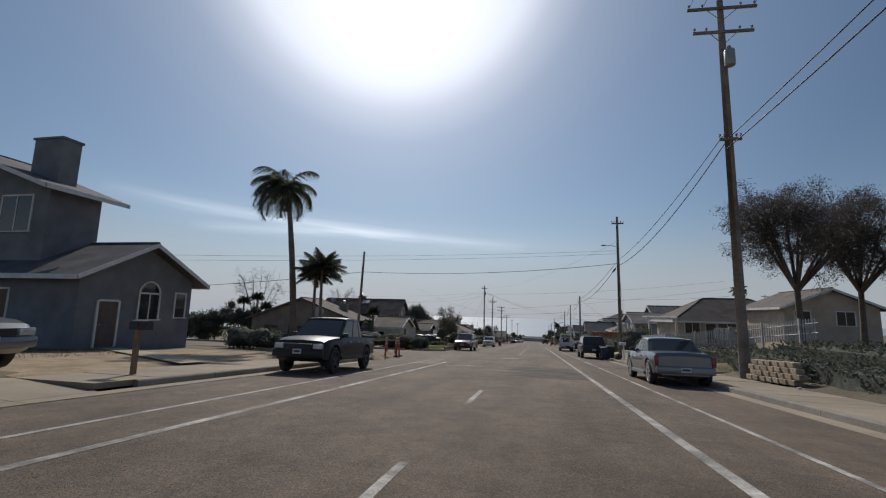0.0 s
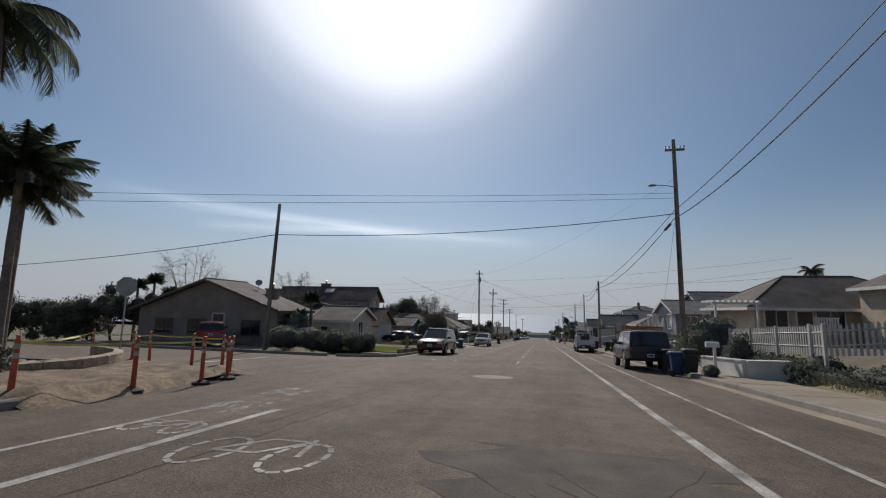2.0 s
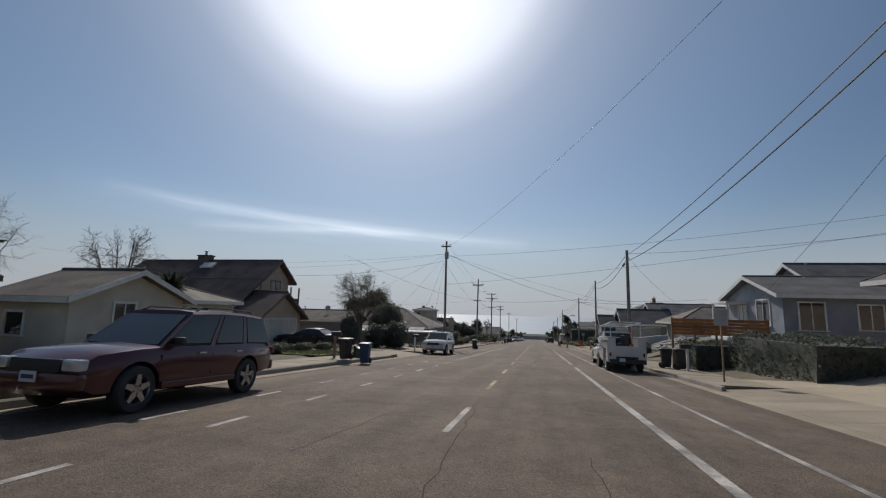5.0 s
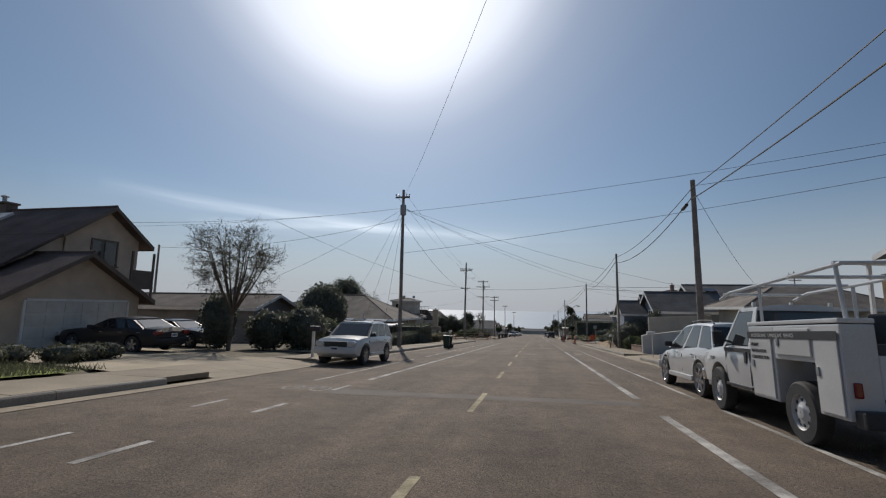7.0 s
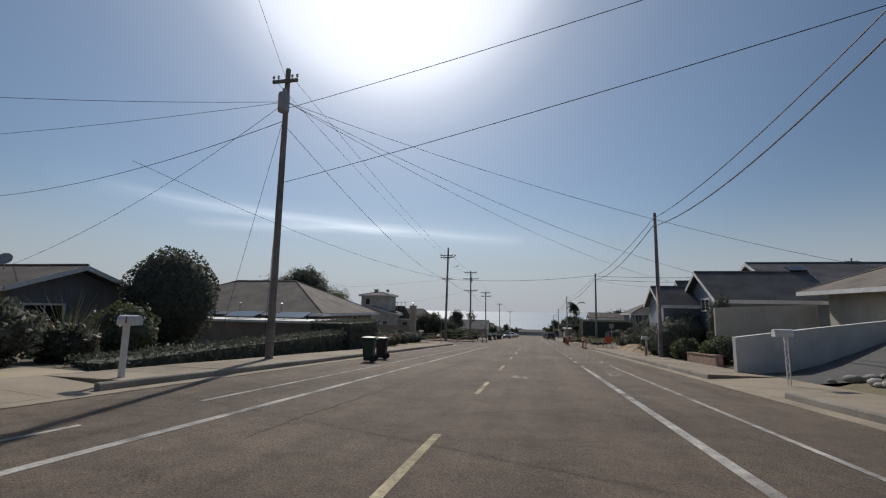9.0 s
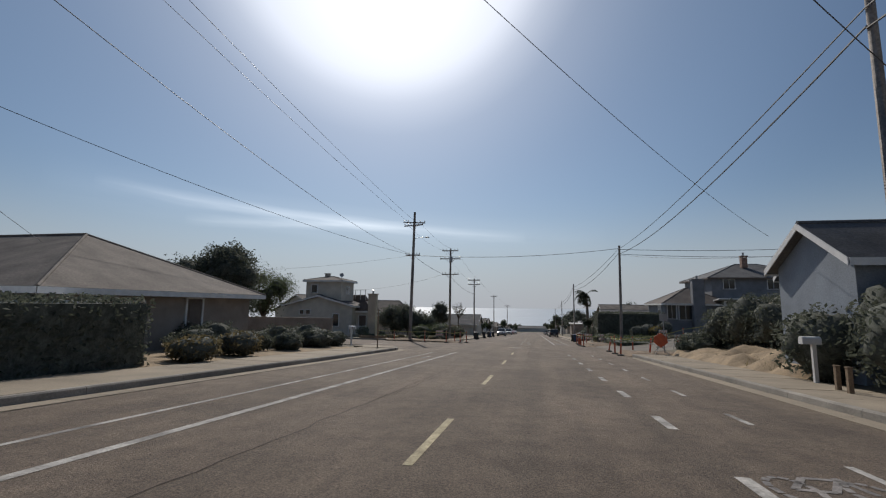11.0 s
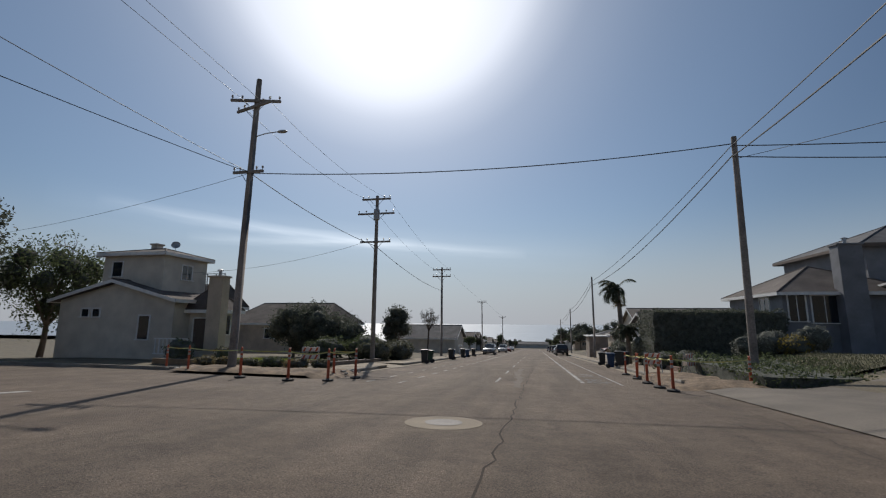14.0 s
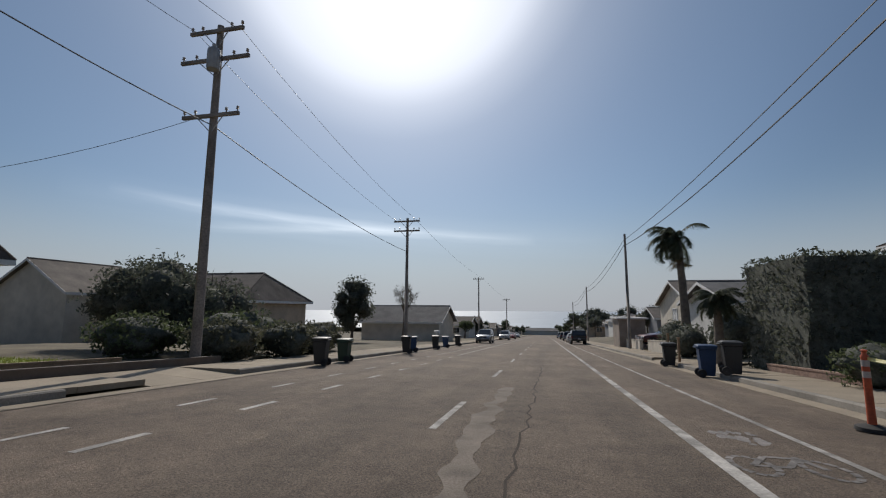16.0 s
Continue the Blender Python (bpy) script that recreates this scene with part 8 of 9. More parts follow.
# orange plank fence
fence = thing("plank_fence", "orange-brown horizontal plank fence on a raised deck", "fence")
M_PLANK = mat("orange_stained_wood", (0.42, 0.16, 0.05), rough=0.7, var=0.15, scale=2.0, fine=25.0, bump=0.3, rnd=0.15)
for k in range(5):
    bm = bmesh.new()
    S_box(bm, 10.35, 69.4, G(69) + 2.04 + 0.19 * k, 2.4, 0.03, 0.175, 0.004)
    part("plank", bm, M_PLANK, fence)
    bm = bmesh.new()
    S_box(bm, 12.7, 68.9, G(69) + 2.04 + 0.19 * k, 2.5, 0.03, 0.175, 0.004, Matrix.Rotation(radians(-22), 4, "Z"))
    part("plank", bm, M_PLANK, fence)
for x, y in ((9.2, 69.47), (10.4, 69.47), (11.55, 69.47), (13.8, 68.5)):
    bm = bmesh.new()
    S_box(bm, x, y, G(69) + 1.45, 0.1, 0.1, 3.0)
    part("post", bm, M_WOOD, fence)
hedge(9.5, 13.8, 66.8, 69.2, 1.5, LEAF_DARK, 2600, 0.08, "dark planting below a plank fence")

# stones beside a driveway
M_STONE = mat("garden_stone", (0.33, 0.31, 0.28), rough=0.9, var=0.2, scale=8.0, fine=30.0, bump=0.6, rnd=0.25)
random.seed(8)
stone_me = []
for k in range(5):
    bm = bmesh.new()
    bmesh.ops.create_icosphere(bm, subdivisions=2, radius=1.0)
    for v in bm.verts:
        v.co *= 1 + 0.3 * noise.noise(v.co * 1.3 + Vector((k * 9, 0, 0)))
        v.co.z *= 0.65
    me = finish(bm, "stone", 60)
    me.materials.append(M_STONE)
    stone_me.append(me)
rocks = thing("rock_garden", "heap of pale rounded stones beside a drive", "rock garden")
for k in range(150):
    x, y = random.uniform(9.5, 15.0), random.uniform(82.8, 88.0)
    o = new("stone", stone_me[k % 5])
    o.parent = rocks
    s = random.uniform(0.08, 0.24)
    o.matrix_basis = Matrix.Translation((x, y, land(x, y) + CLIMB(x, y) + s * 0.35 + 0.1)) @ Matrix.Rotation(random.random() * 6, 4, "Z") @ Matrix.Diagonal((s * 1.3, s, s, 1))

# timber edging of lawns
for pts in ([(-7.24, 43.0), (-7.24, 51.8)], [(-11.0, 141.9), (-10.8, 149.6)], [(-11.0, 141.9), (-18.6, 141.9)]):
    blocks("timber_edging", "weathered timber edging of a lawn", pts, 0.22, 0.12, M_WOOD, category="edging")


# ---- bins, boxes, posts ----
BIN_COL = {"black": mat("black_bin_plastic", (0.022, 0.024, 0.026), rough=0.5, var=0.1, scale=3.0, bump=0.1), "blue": mat("blue_bin_plastic", (0.022, 0.055, 0.13), rough=0.5, var=0.1, scale=3.0, bump=0.1), "green": mat("green_bin_plastic", (0.015, 0.045, 0.03), rough=0.5, var=0.1, scale=3.0, bump=0.1)}


def wheelie_bin(x, y, colour, turn=0.0, h=0.95, lid=0.0, lying=False, base=None):
    mt = BIN_COL[colour]
    z = (G(y) if abs(x) < KX else G(y) + KH) if base is None else base
    m = Matrix.Translation((x, y, z)) @ Matrix.Rotation(turn, 4, "Z")
    if lying:
        m = m @ Matrix.Translation((0, 0, 0.32)) @ Matrix.Rotation(radians(-84), 4, "X")
    t = thing("wheelie_bin", colour + " plastic wheeled bin put out by the kerb" if not lying else colour + " plastic wheeled bin fallen over by the kerb", "bin", m, group="bins put out by the kerb")
    bm = bmesh.new()
    S_loft(bm, [[(-a, -b, zz), (a, -b, zz), (a, b, zz), (-a, b, zz)] for a, b, zz in ((0.17, 0.19, 0.06), (0.18, 0.21, 0.3), (0.215, 0.25, h - 0.12), (0.235, 0.27, h - 0.1), (0.235, 0.27, h - 0.03))])
    bmesh.ops.bevel(bm, geom=[e for e in bm.edges if abs(e.verts[0].co.z - e.verts[1].co.z) > 0.05], offset=0.04, segments=2, affect="EDGES")
    part("tub", bm, mt, t, smooth=40)
    bm = bmesh.new()
    S_loft(bm, [[(-a, -b, zz), (a, -b, zz), (a, b, zz), (-a, b, zz)] for a, b, zz in ((0.25, 0.29, 0.0), (0.25, 0.29, 0.04), (0.18, 0.22, 0.075))])
    bmesh.ops.transform(bm, matrix=Matrix.Translation((0, 0.27, h - 0.03)) @ Matrix.Rotation(-lid, 4, "X") @ Matrix.Translation((0, -0.27, 0)), verts=bm.verts)
    part("lid", bm, mt, t, smooth=30)
    for s in (-1, 1):
        bm = bmesh.new()
        S_lathe(bm, [(0.02, -0.03), (0.12, -0.03), (0.14, 0.0), (0.12, 0.03), (0.02, 0.03)], 16, "x", (s * 0.2, 0.2, 0.14))
        part("bin_wheel", bm, M_TYRE, t, smooth=40)
    bm = bmesh.new()
    S_pipe(bm, [(-0.18, 0.26, h - 0.08), (-0.18, 0.33, h - 0.05), (0.18, 0.33, h - 0.05), (0.18, 0.26, h - 0.08)], 0.018, 6)
    part("handle", bm, mt, t)
    return t


for (x, y, c, tn) in ((6.7, 38.4, "black", 1.4), (6.62, 37.0, "blue", 1.5), (7.0, 36.55, "black", 1.6), (-7.25, 59.95, "black", -0.15), (-6.42, 60.3, "blue", 0.1), (7.95, 66.2, "black", 1.5), (8.4, 65.3, "black", 1.6),
                      (-5.6, 91.2, "green", -1.5), (-5.8, 93.4, "black", -1.5), (-6.6, 154.0, "black", -1.5), (-6.7, 156.2, "green", -1.6), (-6.6, 164.6, "black", -1.5), (-6.8, 166.6, "blue", -1.4), (-6.6, 172.0, "black", -1.5), (-6.7, 176.0, "blue", -1.5), (-6.6, 181.0, "black", -1.6),
                      (6.7, 155.0, "blue", 1.5), (7.1, 154.0, "black", 1.4), (7.9, 156.4, "black", 1.7), (6.8, 73.6 - 9.6 + 96, "black", 1.5), (7.6, 72.8, "black", 1.5)):
    wheelie_bin(x, y, c, tn, 0.92 + 0.1 * ((x * 7) % 1))
wheelie_bin(-6.95, 61.9, "green", 0.9, lying=True)


def mailbox(x, y, face, post=M_WOOD, box=TRIM, h=1.05, label="white mailbox on a post beside the pavement", lattice=False):
    t = thing("mailbox", label, "mailbox", Matrix.Translation((x, y, G(y) + KH)) @ Matrix.Rotation(face, 4, "Z"), group="mailboxes")
    bm = bmesh.new()
    if lattice:
        for s in (-1, 1):
            S_tube(bm, (0, s * 0.09, -0.05), (0, s * 0.09, h), 0.015, 0.015, 6)
        for k in range(6):
            S_tube(bm, (0, 0.09 * (-1) ** k, h * k / 6), (0, -0.09 * (-1) ** k, h * (k + 1) / 6), 0.01, 0.01, 5)
    else:
        S_box(bm, 0, 0, h / 2 - 0.03, 0.1, 0.1, h + 0.06, 0.008)
    part("post", bm, post, t)
    bm = bmesh.new()
    prof = [(-0.11, 0.0), (0.11, 0.0), (0.11, 0.13)] + [(0.11 * math.cos(a), 0.13 + 0.09 * math.sin(a)) for a in [math.pi * k / 8 for k in range(1, 8)]] + [(-0.11, 0.13)]
    S_prism(bm, [(-0.16, u, h + v) for u, v in prof], 0.46, (1, 0, 0))
    bx = part("box", bm, box, t, smooth=40)
    bm = bmesh.new()
    S_prism(bm, [(0.301, u * 0.95, h + 0.005 + v * 0.97) for u, v in prof], 0.012, (1, 0, 0))
    part("flap", bm, box, bx)
    bm = bmesh.new()
    S_box(bm, 0.1, -0.125, h + 0.12, 0.02, 0.012, 0.14)
    part("flag", bm, M_TAIL, bx)
    return t


mailbox(-8.0, 9.2, 0.0, label="dark mailbox on a stout timber post", box=M_PLASTIC)
mailbox(-7.5, 45.6, 0.0, label="dark mailbox on a timber post by a lawn", box=M_PLASTIC)
mailbox(8.0, 36.9, math.pi, post=TRIM)
bush(7.35, 35.4, 0.3, 0.3, 0.42, LEAF_DARK, 500, 0.04, "small round shrub at a mailbox foot", base=G(35.4) + KH)
mailbox(8.45, 64.4, math.pi, post=TRIM, box=M_PLASTIC, label="dark mailbox on a pale post beside two bins")
mailbox(-8.0, 74.6, 0.0, post=TRIM, box=M_PLASTIC, label="dark mailbox on a white post by a drive")
mailbox(-7.6, 81.4, 0.0, post=TRIM, label="white mailbox on a white post by the kerb", h=1.12)
mailbox(8.3, 87.6, math.pi, post=TRIM, lattice=True, label="white mailbox on an openwork iron post", h=1.3)
mailbox(-11.2, 122.0, 0.0, post=TRIM, label="pale mailbox on a post at the corner")
mailbox(-8.1, 60.6, 0.0, box=M_PLASTIC, label="dark mailbox on a timber post beside bins")
mailbox(9.0, 107.0, math.pi, post=TRIM)
mailbox(-7.9, 177.6, 0.0, post=TRIM)
for (x, y, h) in ((-8.3, 119.3, 2.3), (8.4, 104.6, 0.6), (8.5, 105.2, 0.6), (-8.6, 49.6, 1.1), (7.6, 161.5, 1.1), (7.9, 164.5, 1.3)):
    bm = bmesh.new()
    pw = 0.1 if h < 2 else 0.065
    S_box(bm, 0, 0, h / 2, pw, pw, h, 0.01)
    S_box(bm, 0, 0, h + 0.015, pw + 0.02, pw + 0.02, 0.03, 0.006)
    solo("marker_post", bm, M_WOOD, "plain weathered wooden post by the pavement", "post", Matrix.Translation((x, y, G(y) + KH - 0.04)), group="posts")

# street signs on thin posts, seen from behind
for (x, y, h, wd, hg) in ((7.9, 58.6, 2.6, 0.46, 0.6), (9.2, 122.6, 2.5, 0.45, 0.45)):
    sg = thing("street_sign", "small square street sign seen from its grey back", "traffic sign", Matrix.Translation((x, y, G(y) + KH - 0.04)), group="street signs")
    bm = bmesh.new()
    S_box(bm, 0, 0, h / 2, 0.06, 0.05, h, 0.008)
    part("post", bm, M_WOOD if y < 100 else M_STEEL, sg)
    bm = bmesh.new()
    S_box(bm, 0, -0.04, h - hg / 2 + 0.02, wd, 0.012, hg, 0.004)
    part("sign_plate", bm, M_CAN, sg)
# stop sign seen from its back
sg = thing("stop_sign", "octagonal traffic sign seen from its grey back", "traffic sign", Matrix.Translation((-14.6, 31.2, G(31.2) + 0.12)))
bm = bmesh.new()
S_tube(bm, (0, 0, -0.1), (0, 0, 3.1), 0.03, 0.03, 8)
part("post", bm, M_STEEL, sg)
bm = bmesh.new()
S_prism(bm, [(0.39 * math.cos(math.pi / 8 + k * math.pi / 4), -0.035, 2.72 + 0.39 * math.sin(math.pi / 8 + k * math.pi / 4)) for k in range(8)], 0.012, (0, -1, 0))
part("sign_plate", bm, M_CAN, sg, m=Matrix.Rotation(radians(25), 4, "Z"))

# ---- road works ----
M_ORANGE = mat("orange_delineator", (0.5, 0.1, 0.04), rough=0.55, var=0.12, scale=4.0, bump=0.1, rnd=0.12, stain=0.15)
M_REFL = mat("reflective_band", (0.42, 0.39, 0.36), rough=0.35, var=0.08, bump=0)
M_RUBBER = mat("black_rubber", (0.03, 0.029, 0.028), rough=0.85, var=0.15, bump=0.2)
M_TAPE = mat("yellow_tape", (0.55, 0.5, 0.17), rough=0.5, var=0.12, scale=5.0, bump=0)
M_WTAPE = mat("white_board", (0.66, 0.6, 0.54), rough=0.6, var=0.1, bump=0.05)


def delineator(x, y, lean=0.0, h=1.08, ang=0.0):
    t = thing("delineator_post", "orange plastic delineator post on a black rubber foot", "barrier post", Matrix.Translation((x, y, max(G(y), under(x, y)) + 0.02)), group="delineators round the dug-up corners")
    bm = bmesh.new()
    S_lathe(bm, [(0.0, 0), (0.21, 0), (0.2, 0.05), (0.1, 0.08), (0.06, 0.09), (0, 0.09)], 12)
    part("foot", bm, M_RUBBER, t, smooth=40)
    m = Matrix.Translation((0, 0, 0.06)) @ Matrix.Rotation(lean, 4, "Y")
    bm = bmesh.new()
    S_lathe(bm, [(0.055, 0), (0.05, 0.3), (0.045, h - 0.12), (0.05, h - 0.1), (0.03, h - 0.06), (0.03, h - 0.03), (0.045, h - 0.01), (0.03, h), (0, h)], 12)
    po = part("post", bm, M_ORANGE, t, smooth=40, m=m)
    for z in (h - 0.4, h - 0.24):
        bm = bmesh.new()
        S_lathe(bm, [(0.0495, z), (0.049, z + 0.09)], 12)
        part("reflector", bm, M_REFL, po)
    return Vector((x + math.sin(lean) * h, y, max(G(y), under(x, y)) + h * math.cos(lean) + 0.02))


def tape(a, b, sag=0.12, material=M_TAPE):
    bm = bmesh.new()
    top, low = [], []
    for i in range(13):
        t = i / 12
        p = a.lerp(b, t) + Vector((0, 0, -0.06 - sag * 4 * t * (1 - t)))
        tw = 0.012 * math.sin(t * 9)
        top.append(bm.verts.new(p + Vector((tw, tw, 0.022))))
        low.append(bm.verts.new(p + Vector((-tw, -tw, -0.022))))
    for i in range(12):
        bm.faces.new((low[i], low[i + 1], top[i + 1], top[i]))
    solo("barrier_tape", bm, material, "yellow caution tape strung between delineators", "barrier tape", group="caution tapes")


def works(posts, links, tapes=M_TAPE):
    tops = [delineator(*p) for p in posts]
    for i, j in links:
        tape(tops[i], tops[j], 0.03 + 0.03 * ((i * 7 + j) % 3))


works([(-7.6, 22.9), (-7.0, 24.7), (-6.9, 26.5), (-7.6, 28.4, 0.06), (-8.4, 29.1), (-10.2, 29.9), (-14.0, 31.2), (-12.4, 30.4, -0.05), (-16.4, 31.6), (-7.1, 27.7, -0.04)], [(0, 1), (1, 2), (2, 9), (9, 3), (3, 4), (4, 5), (5, 7), (7, 6), (6, 8), (0, 8)])
works([(6.7, 127.6, 0.18), (6.5, 123.9), (8.6, 128.8), (6.5, 121.9, 0.05), (8.2, 122.1, 0.12), (11.2, 131.8), (13.6, 133.6), (16.0, 134.6)], [(0, 2), (0, 1), (1, 3), (3, 4), (2, 5), (5, 6), (6, 7)])
works([(-13.2, 138.2), (-9.5, 136.6), (-7.2, 136.1), (-5.9, 136.6), (-5.5, 138.2), (-6.9, 139.2), (-15.6, 139.6)], [(6, 0), (0, 1), (1, 2), (2, 3), (3, 4), (4, 5)])
works([(6.1, 146.4), (6.0, 143.2), (7.2, 146.6), (5.85, 140.6), (5.8, 138.6), (5.9, 137.3), (9.1, 139.5), (6.3, 144.6, 0.05)], [(0, 7), (7, 1), (1, 3), (3, 4), (4, 5), (5, 6), (0, 2)])


def a_frame(x, y, turn=0.0):
    """A folding barricade with striped boards."""
    t = thing("folding_barricade", "folding barricade with pale orange-striped boards", "barricade", Matrix.Translation((x, y, max(land(x, y), G(y)) + 0.03)) @ Matrix.Rotation(turn, 4, "Z"), group="folding barricades")
    for s in (-1, 1):
        for sx in (-1, 1):
            bm = bmesh.new()
            S_tube(bm, (sx * 0.36, s * 0.24, 0), (sx * 0.36, 0.0, 1.05), 0.02, 0.02, 6)
            part("leg", bm, M_STEEL, t)
        for k, z in enumerate((0.9, 0.55)):
            bm = bmesh.new()
            S_box(bm, 0, s * (0.24 * (1 - z / 1.05) + 0.02), z, 0.8, 0.02, 0.2, 0.004)
            bd = part("board", bm, M_WTAPE, t)
            for q in (-0.28, 0.0, 0.28):
                bm = bmesh.new()
                S_prism(bm, [(q - 0.09, s * (0.24 * (1 - z / 1.05) + 0.034), z - 0.095), (q + 0.0, s * (0.24 * (1 - z / 1.05) + 0.034), z - 0.095), (q + 0.09, s * (0.24 * (1 - z / 1.05) + 0.034), z + 0.095), (q, s * (0.24 * (1 - z / 1.05) + 0.034), z + 0.095)], 0.004, (0, s, 0))
                part("stripe", bm, M_ORANGE, bd)
    return t


a_frame(-8.9, 140.9, 0.3)
a_frame(13.2, 138.2, 0.4)
a_frame(7.4, 146.2, 0.2)
a_frame(8.6, 144.6, 0.9)
a_frame(11.4, 127.0, 0.3)
sg = thing("road_works_sign", "folded red-orange warning sign on a stand", "traffic sign", Matrix.Translation((8.75, 121.7, G(121.7) + KH)))
bm = bmesh.new()
for a in (-0.4, 0.4):
    S_tube(bm, (a, 0.2, 0), (0, 0, 0.6), 0.015, 0.015, 6)
    S_tube(bm, (a, -0.3, 0), (0, 0, 0.6), 0.015, 0.015, 6)
S_tube(bm, (0, 0, 0.5), (0, 0, 1.5), 0.015, 0.015, 6)
part("stand", bm, M_STEEL, sg)
bm = bmesh.new()
S_prism(bm, [(0.0, -0.04, 0.4), (0.4, -0.05, 0.72), (0.36, -0.03, 1.05), (0.0, -0.05, 1.3), (-0.36, -0.03, 1.05), (-0.4, -0.05, 0.72)], 0.02, (0, -1, 0))
part("cloth", bm, M_ORANGE, sg, "limp red-orange cloth sign face")

# ---- marks of wear in the road ----
def disc(name, x, y, r, material, parent, z=0.006, n=24, sq=1.0):
    bm = bmesh.new()
    bm.faces.new([bm.verts.new((x + r * math.cos(k * math.tau / n), y + r * sq * math.sin(k * math.tau / n), G(y + r * sq * math.sin(k * math.tau / n)) + z)) for k in range(n)])
    return part(name, bm, material, parent)


M_IRON = mat("cast_iron", (0.2, 0.185, 0.17), rough=0.75, metal=0.15, var=0.15, fine=30.0, bump=0.4)
for (x, y) in ((-0.4, 32.5), (-0.1, 129.25)):
    mh = thing("manhole", "round iron manhole cover in a pale concrete ring", "manhole cover", kind="structure")
    disc("concrete_ring", x, y, 0.7, M_CONC, mh, 0.006)
    disc("cover", x, y, 0.34, M_IRON, mh, 0.011)
patches = thing("road_patch", "pale repaired strips across the asphalt", "road patch", kind="structure")
strip("patch", [(-3.4, 66.6), (-1.9, 66.7)], 0.8, M_PATCH, patches, z=0.004)
strip("patch", [(-1.9, 66.7), (3.2, 67.2)], 0.55, M_PATCH, patches, z=0.003)
M_DARK_PATCH = mat("dark_asphalt_patch", (0.098, 0.083, 0.071), rough=0.9, var=0.18, scale=1.6, fine=50.0, bump=0.6, spec=0.25, coords="World")
M_WORN = mat("worn_pale_asphalt", (0.172, 0.145, 0.12), rough=0.9, var=0.16, scale=2.0, fine=45.0, bump=0.6, spec=0.25, coords="World")
random.seed(77)


def ragged(label, pts, w, material, z):
    """A strip with uneven edges along the road."""
    bm = bmesh.new()
    L_, R_ = [], []
    n = 0
    for (xa, ya), (xb, yb) in zip(pts, pts[1:]):
        k = max(2, int(math.hypot(xb - xa, yb - ya) / 0.18))
        d = Vector((xb - xa, yb - ya, 0)).normalized()
        nr = Vector((-d.y, d.x, 0))
        for i in range(k):
            c = Vector((xa, ya, 0)).lerp(Vector((xb, yb, 0)), i / k)
            for side, sg in ((L_, 1), (R_, -1)):
                q = c + nr * sg * w * (0.5 + 0.55 * noise.noise((n * 0.31, sg * 5.0, w * 9)) + random.uniform(-0.06, 0.06))
                side.append(bm.verts.new((q.x, q.y, G(q.y) + z)))
            n += 1
    for i in range(len(L_) - 1):
        bm.faces.new((L_[i], R_[i], R_[i + 1], L_[i + 1]))
    return part("patch", bm, material, patches, label)


ragged("dark broken asphalt patch", [(2.0, 16.6), (1.7, 19.0), (1.8, 23.2)], 2.9, M_DARK_PATCH, 0.0032)
ragged("pale worn strip of asphalt", [(0.9, 136.8), (0.8, 141.0), (0.6, 145.4), (0.62, 150.0)], 0.3, M_WORN, 0.0045)


def scraps(x, y, w, d, k):
    """Scattered flakes left of an old painted symbol."""
    bm = bmesh.new()
    for i in range(k):
        cx, cy, r = x + random.uniform(-w, w) / 2, y + random.uniform(-d, d) / 2, random.uniform(0.03, 0.1)
        m = random.randint(4, 7)
        bm.faces.new([bm.verts.new((cx + r * random.uniform(0.5, 1.1) * math.cos(j * math.tau / m), cy + 1.6 * r * random.uniform(0.5, 1.1) * math.sin(j * math.tau / m), G(cy) + 0.006 + 0.0001 * i)) for j in range(m)])
    tagged(part("paint_scrap", bm, M_PAINT_OLD, marks), kind="stuff")


scraps(4.0, 141.0, 0.9, 2.2, 70)
scraps(4.0, 145.4, 0.5, 0.8, 22)
scraps(-4.4, 26.3, 0.8, 1.2, 36)
scraps(-4.2, 24.4, 0.9, 1.6, 30)
scraps(4.05, 89.9, 0.5, 1.0, 24)
scraps(0.8, 87.6, 0.4, 0.8, 14)
cracks = thing("road_crack", "dark jagged cracks in the asphalt", "crack", kind="structure")
random.seed(21)


def crack(x0, y0, x1, y1, w=0.03):
    n = max(6, int(math.hypot(x1 - x0, y1 - y0) / 0.4))
    pts = []
    for i in range(n + 1):
        f = i / n
        pts.append((x0 + (x1 - x0) * f + random.uniform(-0.06, 0.06), y0 + (y1 - y0) * f + random.uniform(-0.06, 0.06)))
    strip("crack", pts, w * random.uniform(0.4, 0.75), M_TAR, cracks, z=0.0035)


for k in range(3):
    crack(0.4 + 0.55 * k, 17.3 + 0.6 * (k % 3), 1.3 + 0.6 * k, 17.5 + 0.5 * ((k + 1) % 3), 0.03)
for k in range(9):
    crack(random.uniform(0.5, 1.6), random.uniform(17.0, 22.6), random.uniform(1.8, 3.1), random.uniform(17.0, 22.6), 0.05)
crack(-6.5, 34.5, 6.8, 35.2, 0.05)
crack(-2.6, 20.0, -1.8, 36.0)
crack(-5.0, 37.0, 0.0, 33.0)
for k in range(34):
    y = random.uniform(0, 160)
    x = random.uniform(-6, 6)
    if random.random() < 0.5:
        crack(x, y, x + random.uniform(-0.4, 0.4), y + random.uniform(3, 9), 0.022)
    else:
        crack(x, y, x + random.uniform(1, 4), y + random.uniform(-0.4, 0.4), 0.02)
crack(0.9, 120, 1.4, 158, 0.04)
crack(-2.2, 78, -1.6, 110, 0.03)


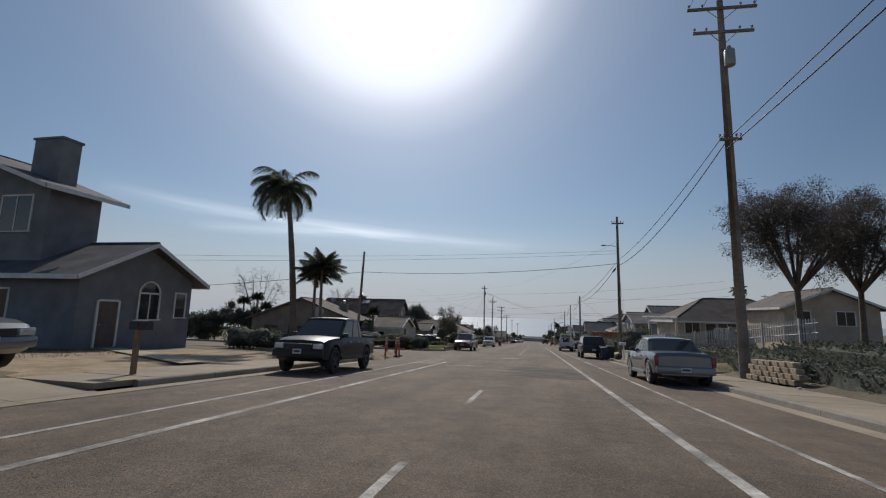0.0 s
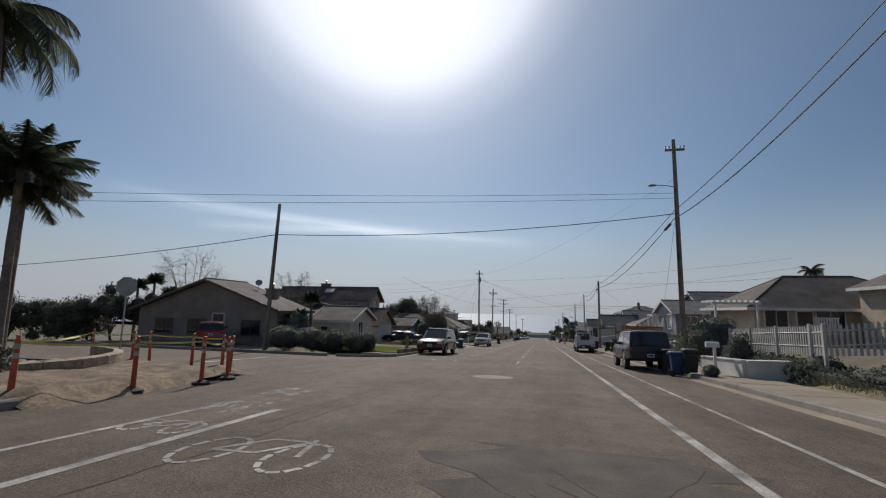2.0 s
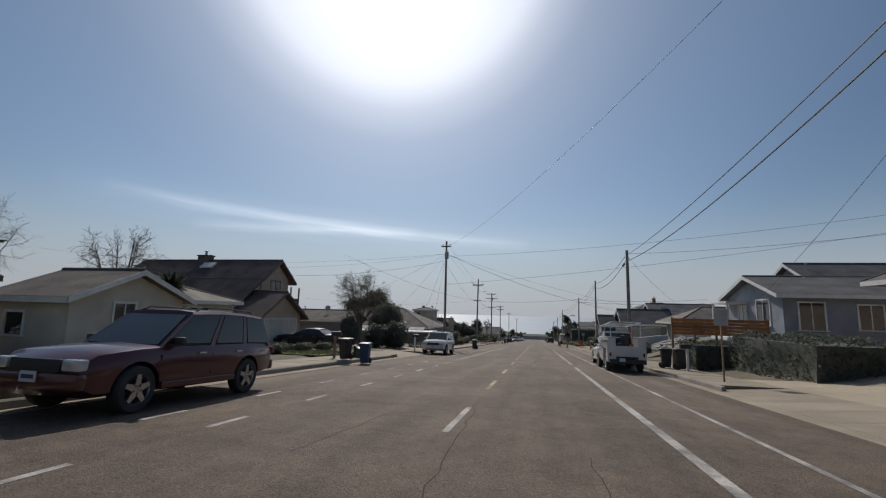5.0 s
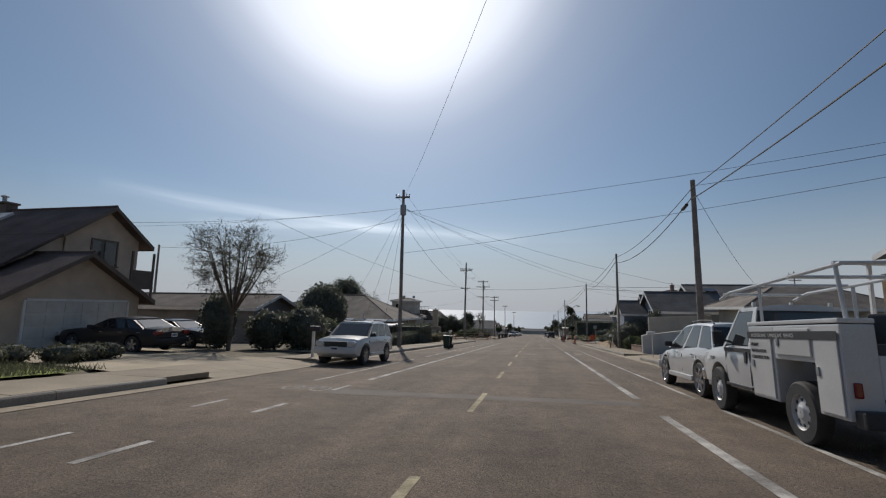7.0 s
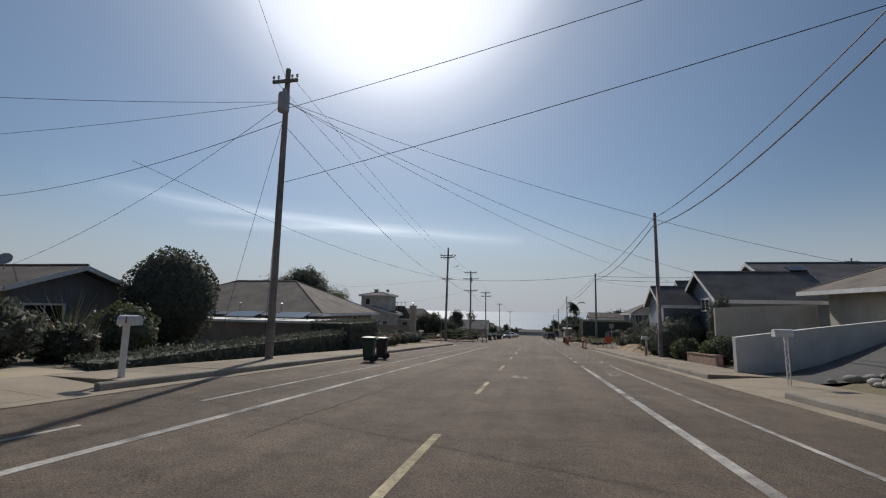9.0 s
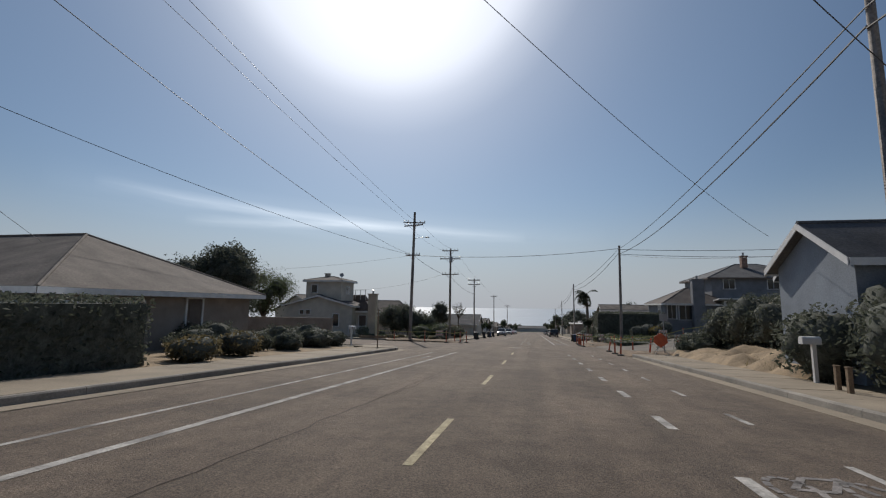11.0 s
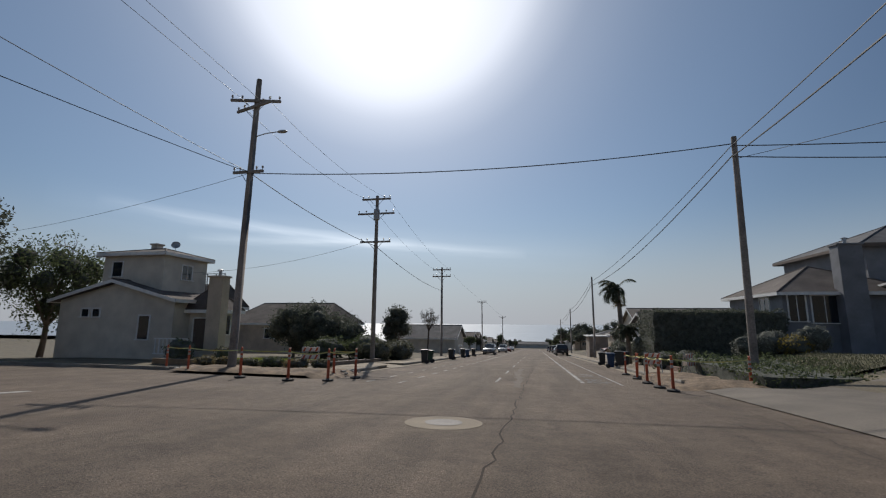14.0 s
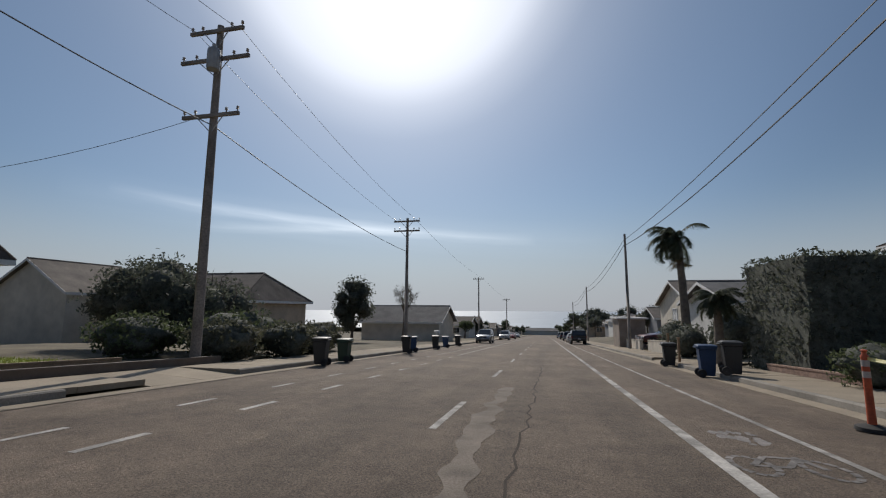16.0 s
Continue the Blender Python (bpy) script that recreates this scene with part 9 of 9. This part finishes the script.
def bike_symbol(x, y, s=1.0, material=M_PAINT_OLD, flip=1):
    """A worn bicycle outline with an arrow."""
    for cx in (-0.42, 0.42):
        for k in range(12):
            a0, a1 = k * math.tau / 12, (k + 0.8) * math.tau / 12
            strip("bike_mark", [(x + (cx + 0.24 * math.cos(a)) * s, y + 0.45 * math.sin(a) * s * flip) for a in (a0, a1)], 0.07, material, marks)
    for (xa, ya, xb, yb) in ((-0.42, 0, -0.1, 0.5), (-0.1, 0.5, 0.3, 0.5), (0.3, 0.5, 0.0, 0), (0.0, 0, -0.42, 0), (0.3, 0.6, 0.42, 0)):
        strip("bike_mark", [(x + xa * s, y + ya * s * flip), (x + xb * s, y + yb * s * flip)], 0.07, material, marks)


bike_symbol(-2.0, 21.6, 1.3, M_PAINT)
bike_symbol(-4.0, 22.4, 0.8, M_PAINT)
bike_symbol(-4.0, 66.8, 0.8)
bike_symbol(4.0, 97.4, 0.8)
bike_symbol(3.95, 144.0, 0.8)
bike_symbol(-14.6, 130.4, 1.2)
strip("arrow_mark", [(-3.9, 113.0), (-3.9, 115.0)], 0.14, M_PAINT_OLD, marks)
strip("paint_trace", [(-4.75, 26.3), (-4.5, 26.6)], 0.12, M_PAINT_OLD, marks)

# curved stone planter round the palms
for k in range(11):
    a0, a1 = radians(-100 + 17 * k), radians(-100 + 17 * (k + 1) - 0.5)
    if k == 0:
        ring_wall = thing("round_planter", "low curved stone planter wall round the palms", "planter", kind="structure")
    bm = bmesh.new()
    zc = land(-14.0, 26.6)
    S_loft(bm, [[(-14.0 + rr * math.cos(a), 26.6 + rr * 0.95 * math.sin(a), zc + zz) for rr, zz in ((3.2, -0.3), (3.2, 0.3), (2.95, 0.33), (2.95, -0.3))] for a in (a0, (a0 + a1) / 2, a1)])
    part("stone_course", bm, M_BLOCK, ring_wall)
random.seed(52)
for k in range(46):
    a, rr = random.uniform(-1.7, 1.3), random.uniform(0.6, 2.8)
    o = new("stone", stone_me[k % 5])
    o.parent = ring_wall
    sc = random.uniform(0.07, 0.17)
    x, y = -14.0 + rr * math.cos(a), 26.6 + rr * math.sin(a)
    o.matrix_basis = Matrix.Translation((x, y, land(x, y) + sc * 0.4)) @ Matrix.Rotation(random.random() * 6, 4, "Z") @ Matrix.Diagonal((sc * 1.3, sc, sc, 1))
pad("garden_path", [(-9.2, 12.0), (-9.2, 13.4), (-18.3, 18.4), (-18.3, 17.2)], M_DRIVE, "pale concrete path across a dry yard to a front door", "path", lift=0.1)
blocks("bed_edging", "dark timber edging along a planting bed", [(-9.35, 142.6), (-9.35, 152.0)], 0.2, 0.12, DARK_TRIM, category="edging")
# paths and low planting on the seaward corner
pad("garden_path", [(-9.6, 142.4), (-10.6, 144.0), (-16.5, 143.6), (-16.0, 142.2)], M_CONC, "pale concrete path curving round a planted corner", "path", lift=0.14)
for k, (x, y, r, h) in enumerate(((-8.4, 141.2, 0.5, 0.45), (-9.4, 140.6, 0.6, 0.5), (-10.6, 140.5, 0.55, 0.55), (-11.9, 140.4, 0.6, 0.45), (-13.2, 140.6, 0.5, 0.5), (-16.0, 142.6, 0.5, 0.4), (-17.6, 142.9, 0.5, 0.45), (-14.6, 141.0, 0.55, 0.5), (-19.2, 144.4, 0.8, 1.3), (-17.2, 145.6, 0.5, 0.9))):
    bush(x, y, r, r, h, (LEAF_OLIVE, LEAF_DRY, LEAF_MID)[k % 3], 700, 0.06, "low mixed shrub in a corner planting bed", lump=0.45)
random.seed(31)
clods = thing("soil_heap", "loose stones and clods along a dug-up corner", "soil heap")
for k in range(60):
    x, y = random.uniform(-15.0, -6.2), random.uniform(138.6, 141.0)
    o = new("stone", stone_me[k % 5])
    o.parent = clods
    s = random.uniform(0.04, 0.12)
    o.matrix_basis = Matrix.Translation((x, y, max(G(y), under(x, y)) + 0.1 + s * 0.3)) @ Matrix.Rotation(random.random() * 6, 4, "Z") @ Matrix.Diagonal((s * 1.3, s, s, 1))

blocks("garden_wall", "brown rendered wall along the side street", [(-46.0, 121.5), (-30.0, 121.5), (-12.4, 121.4)], 1.75, 0.18, W_BROWN)
bm = bmesh.new()
S_lathe(bm, [(0.0, 0), (0.035, 0), (0.042, 0.1), (0.04, 0.105), (0.0, 0.1)], 10)
solo("paper_cup", bm, M_WTAPE, "crushed white paper cup lying on the pavement", "litter", Matrix.Translation((8.9, 15.4, G(15.4) + KH + 0.045)) @ Matrix.Rotation(1.45, 4, "Y"))
blocks("garden_wall", "brown rendered wall behind a dark hedge", [(-62.0, 143.0), (-46.0, 143.0), (-31.5, 143.0)], 2.3, 0.18, W_BROWN)
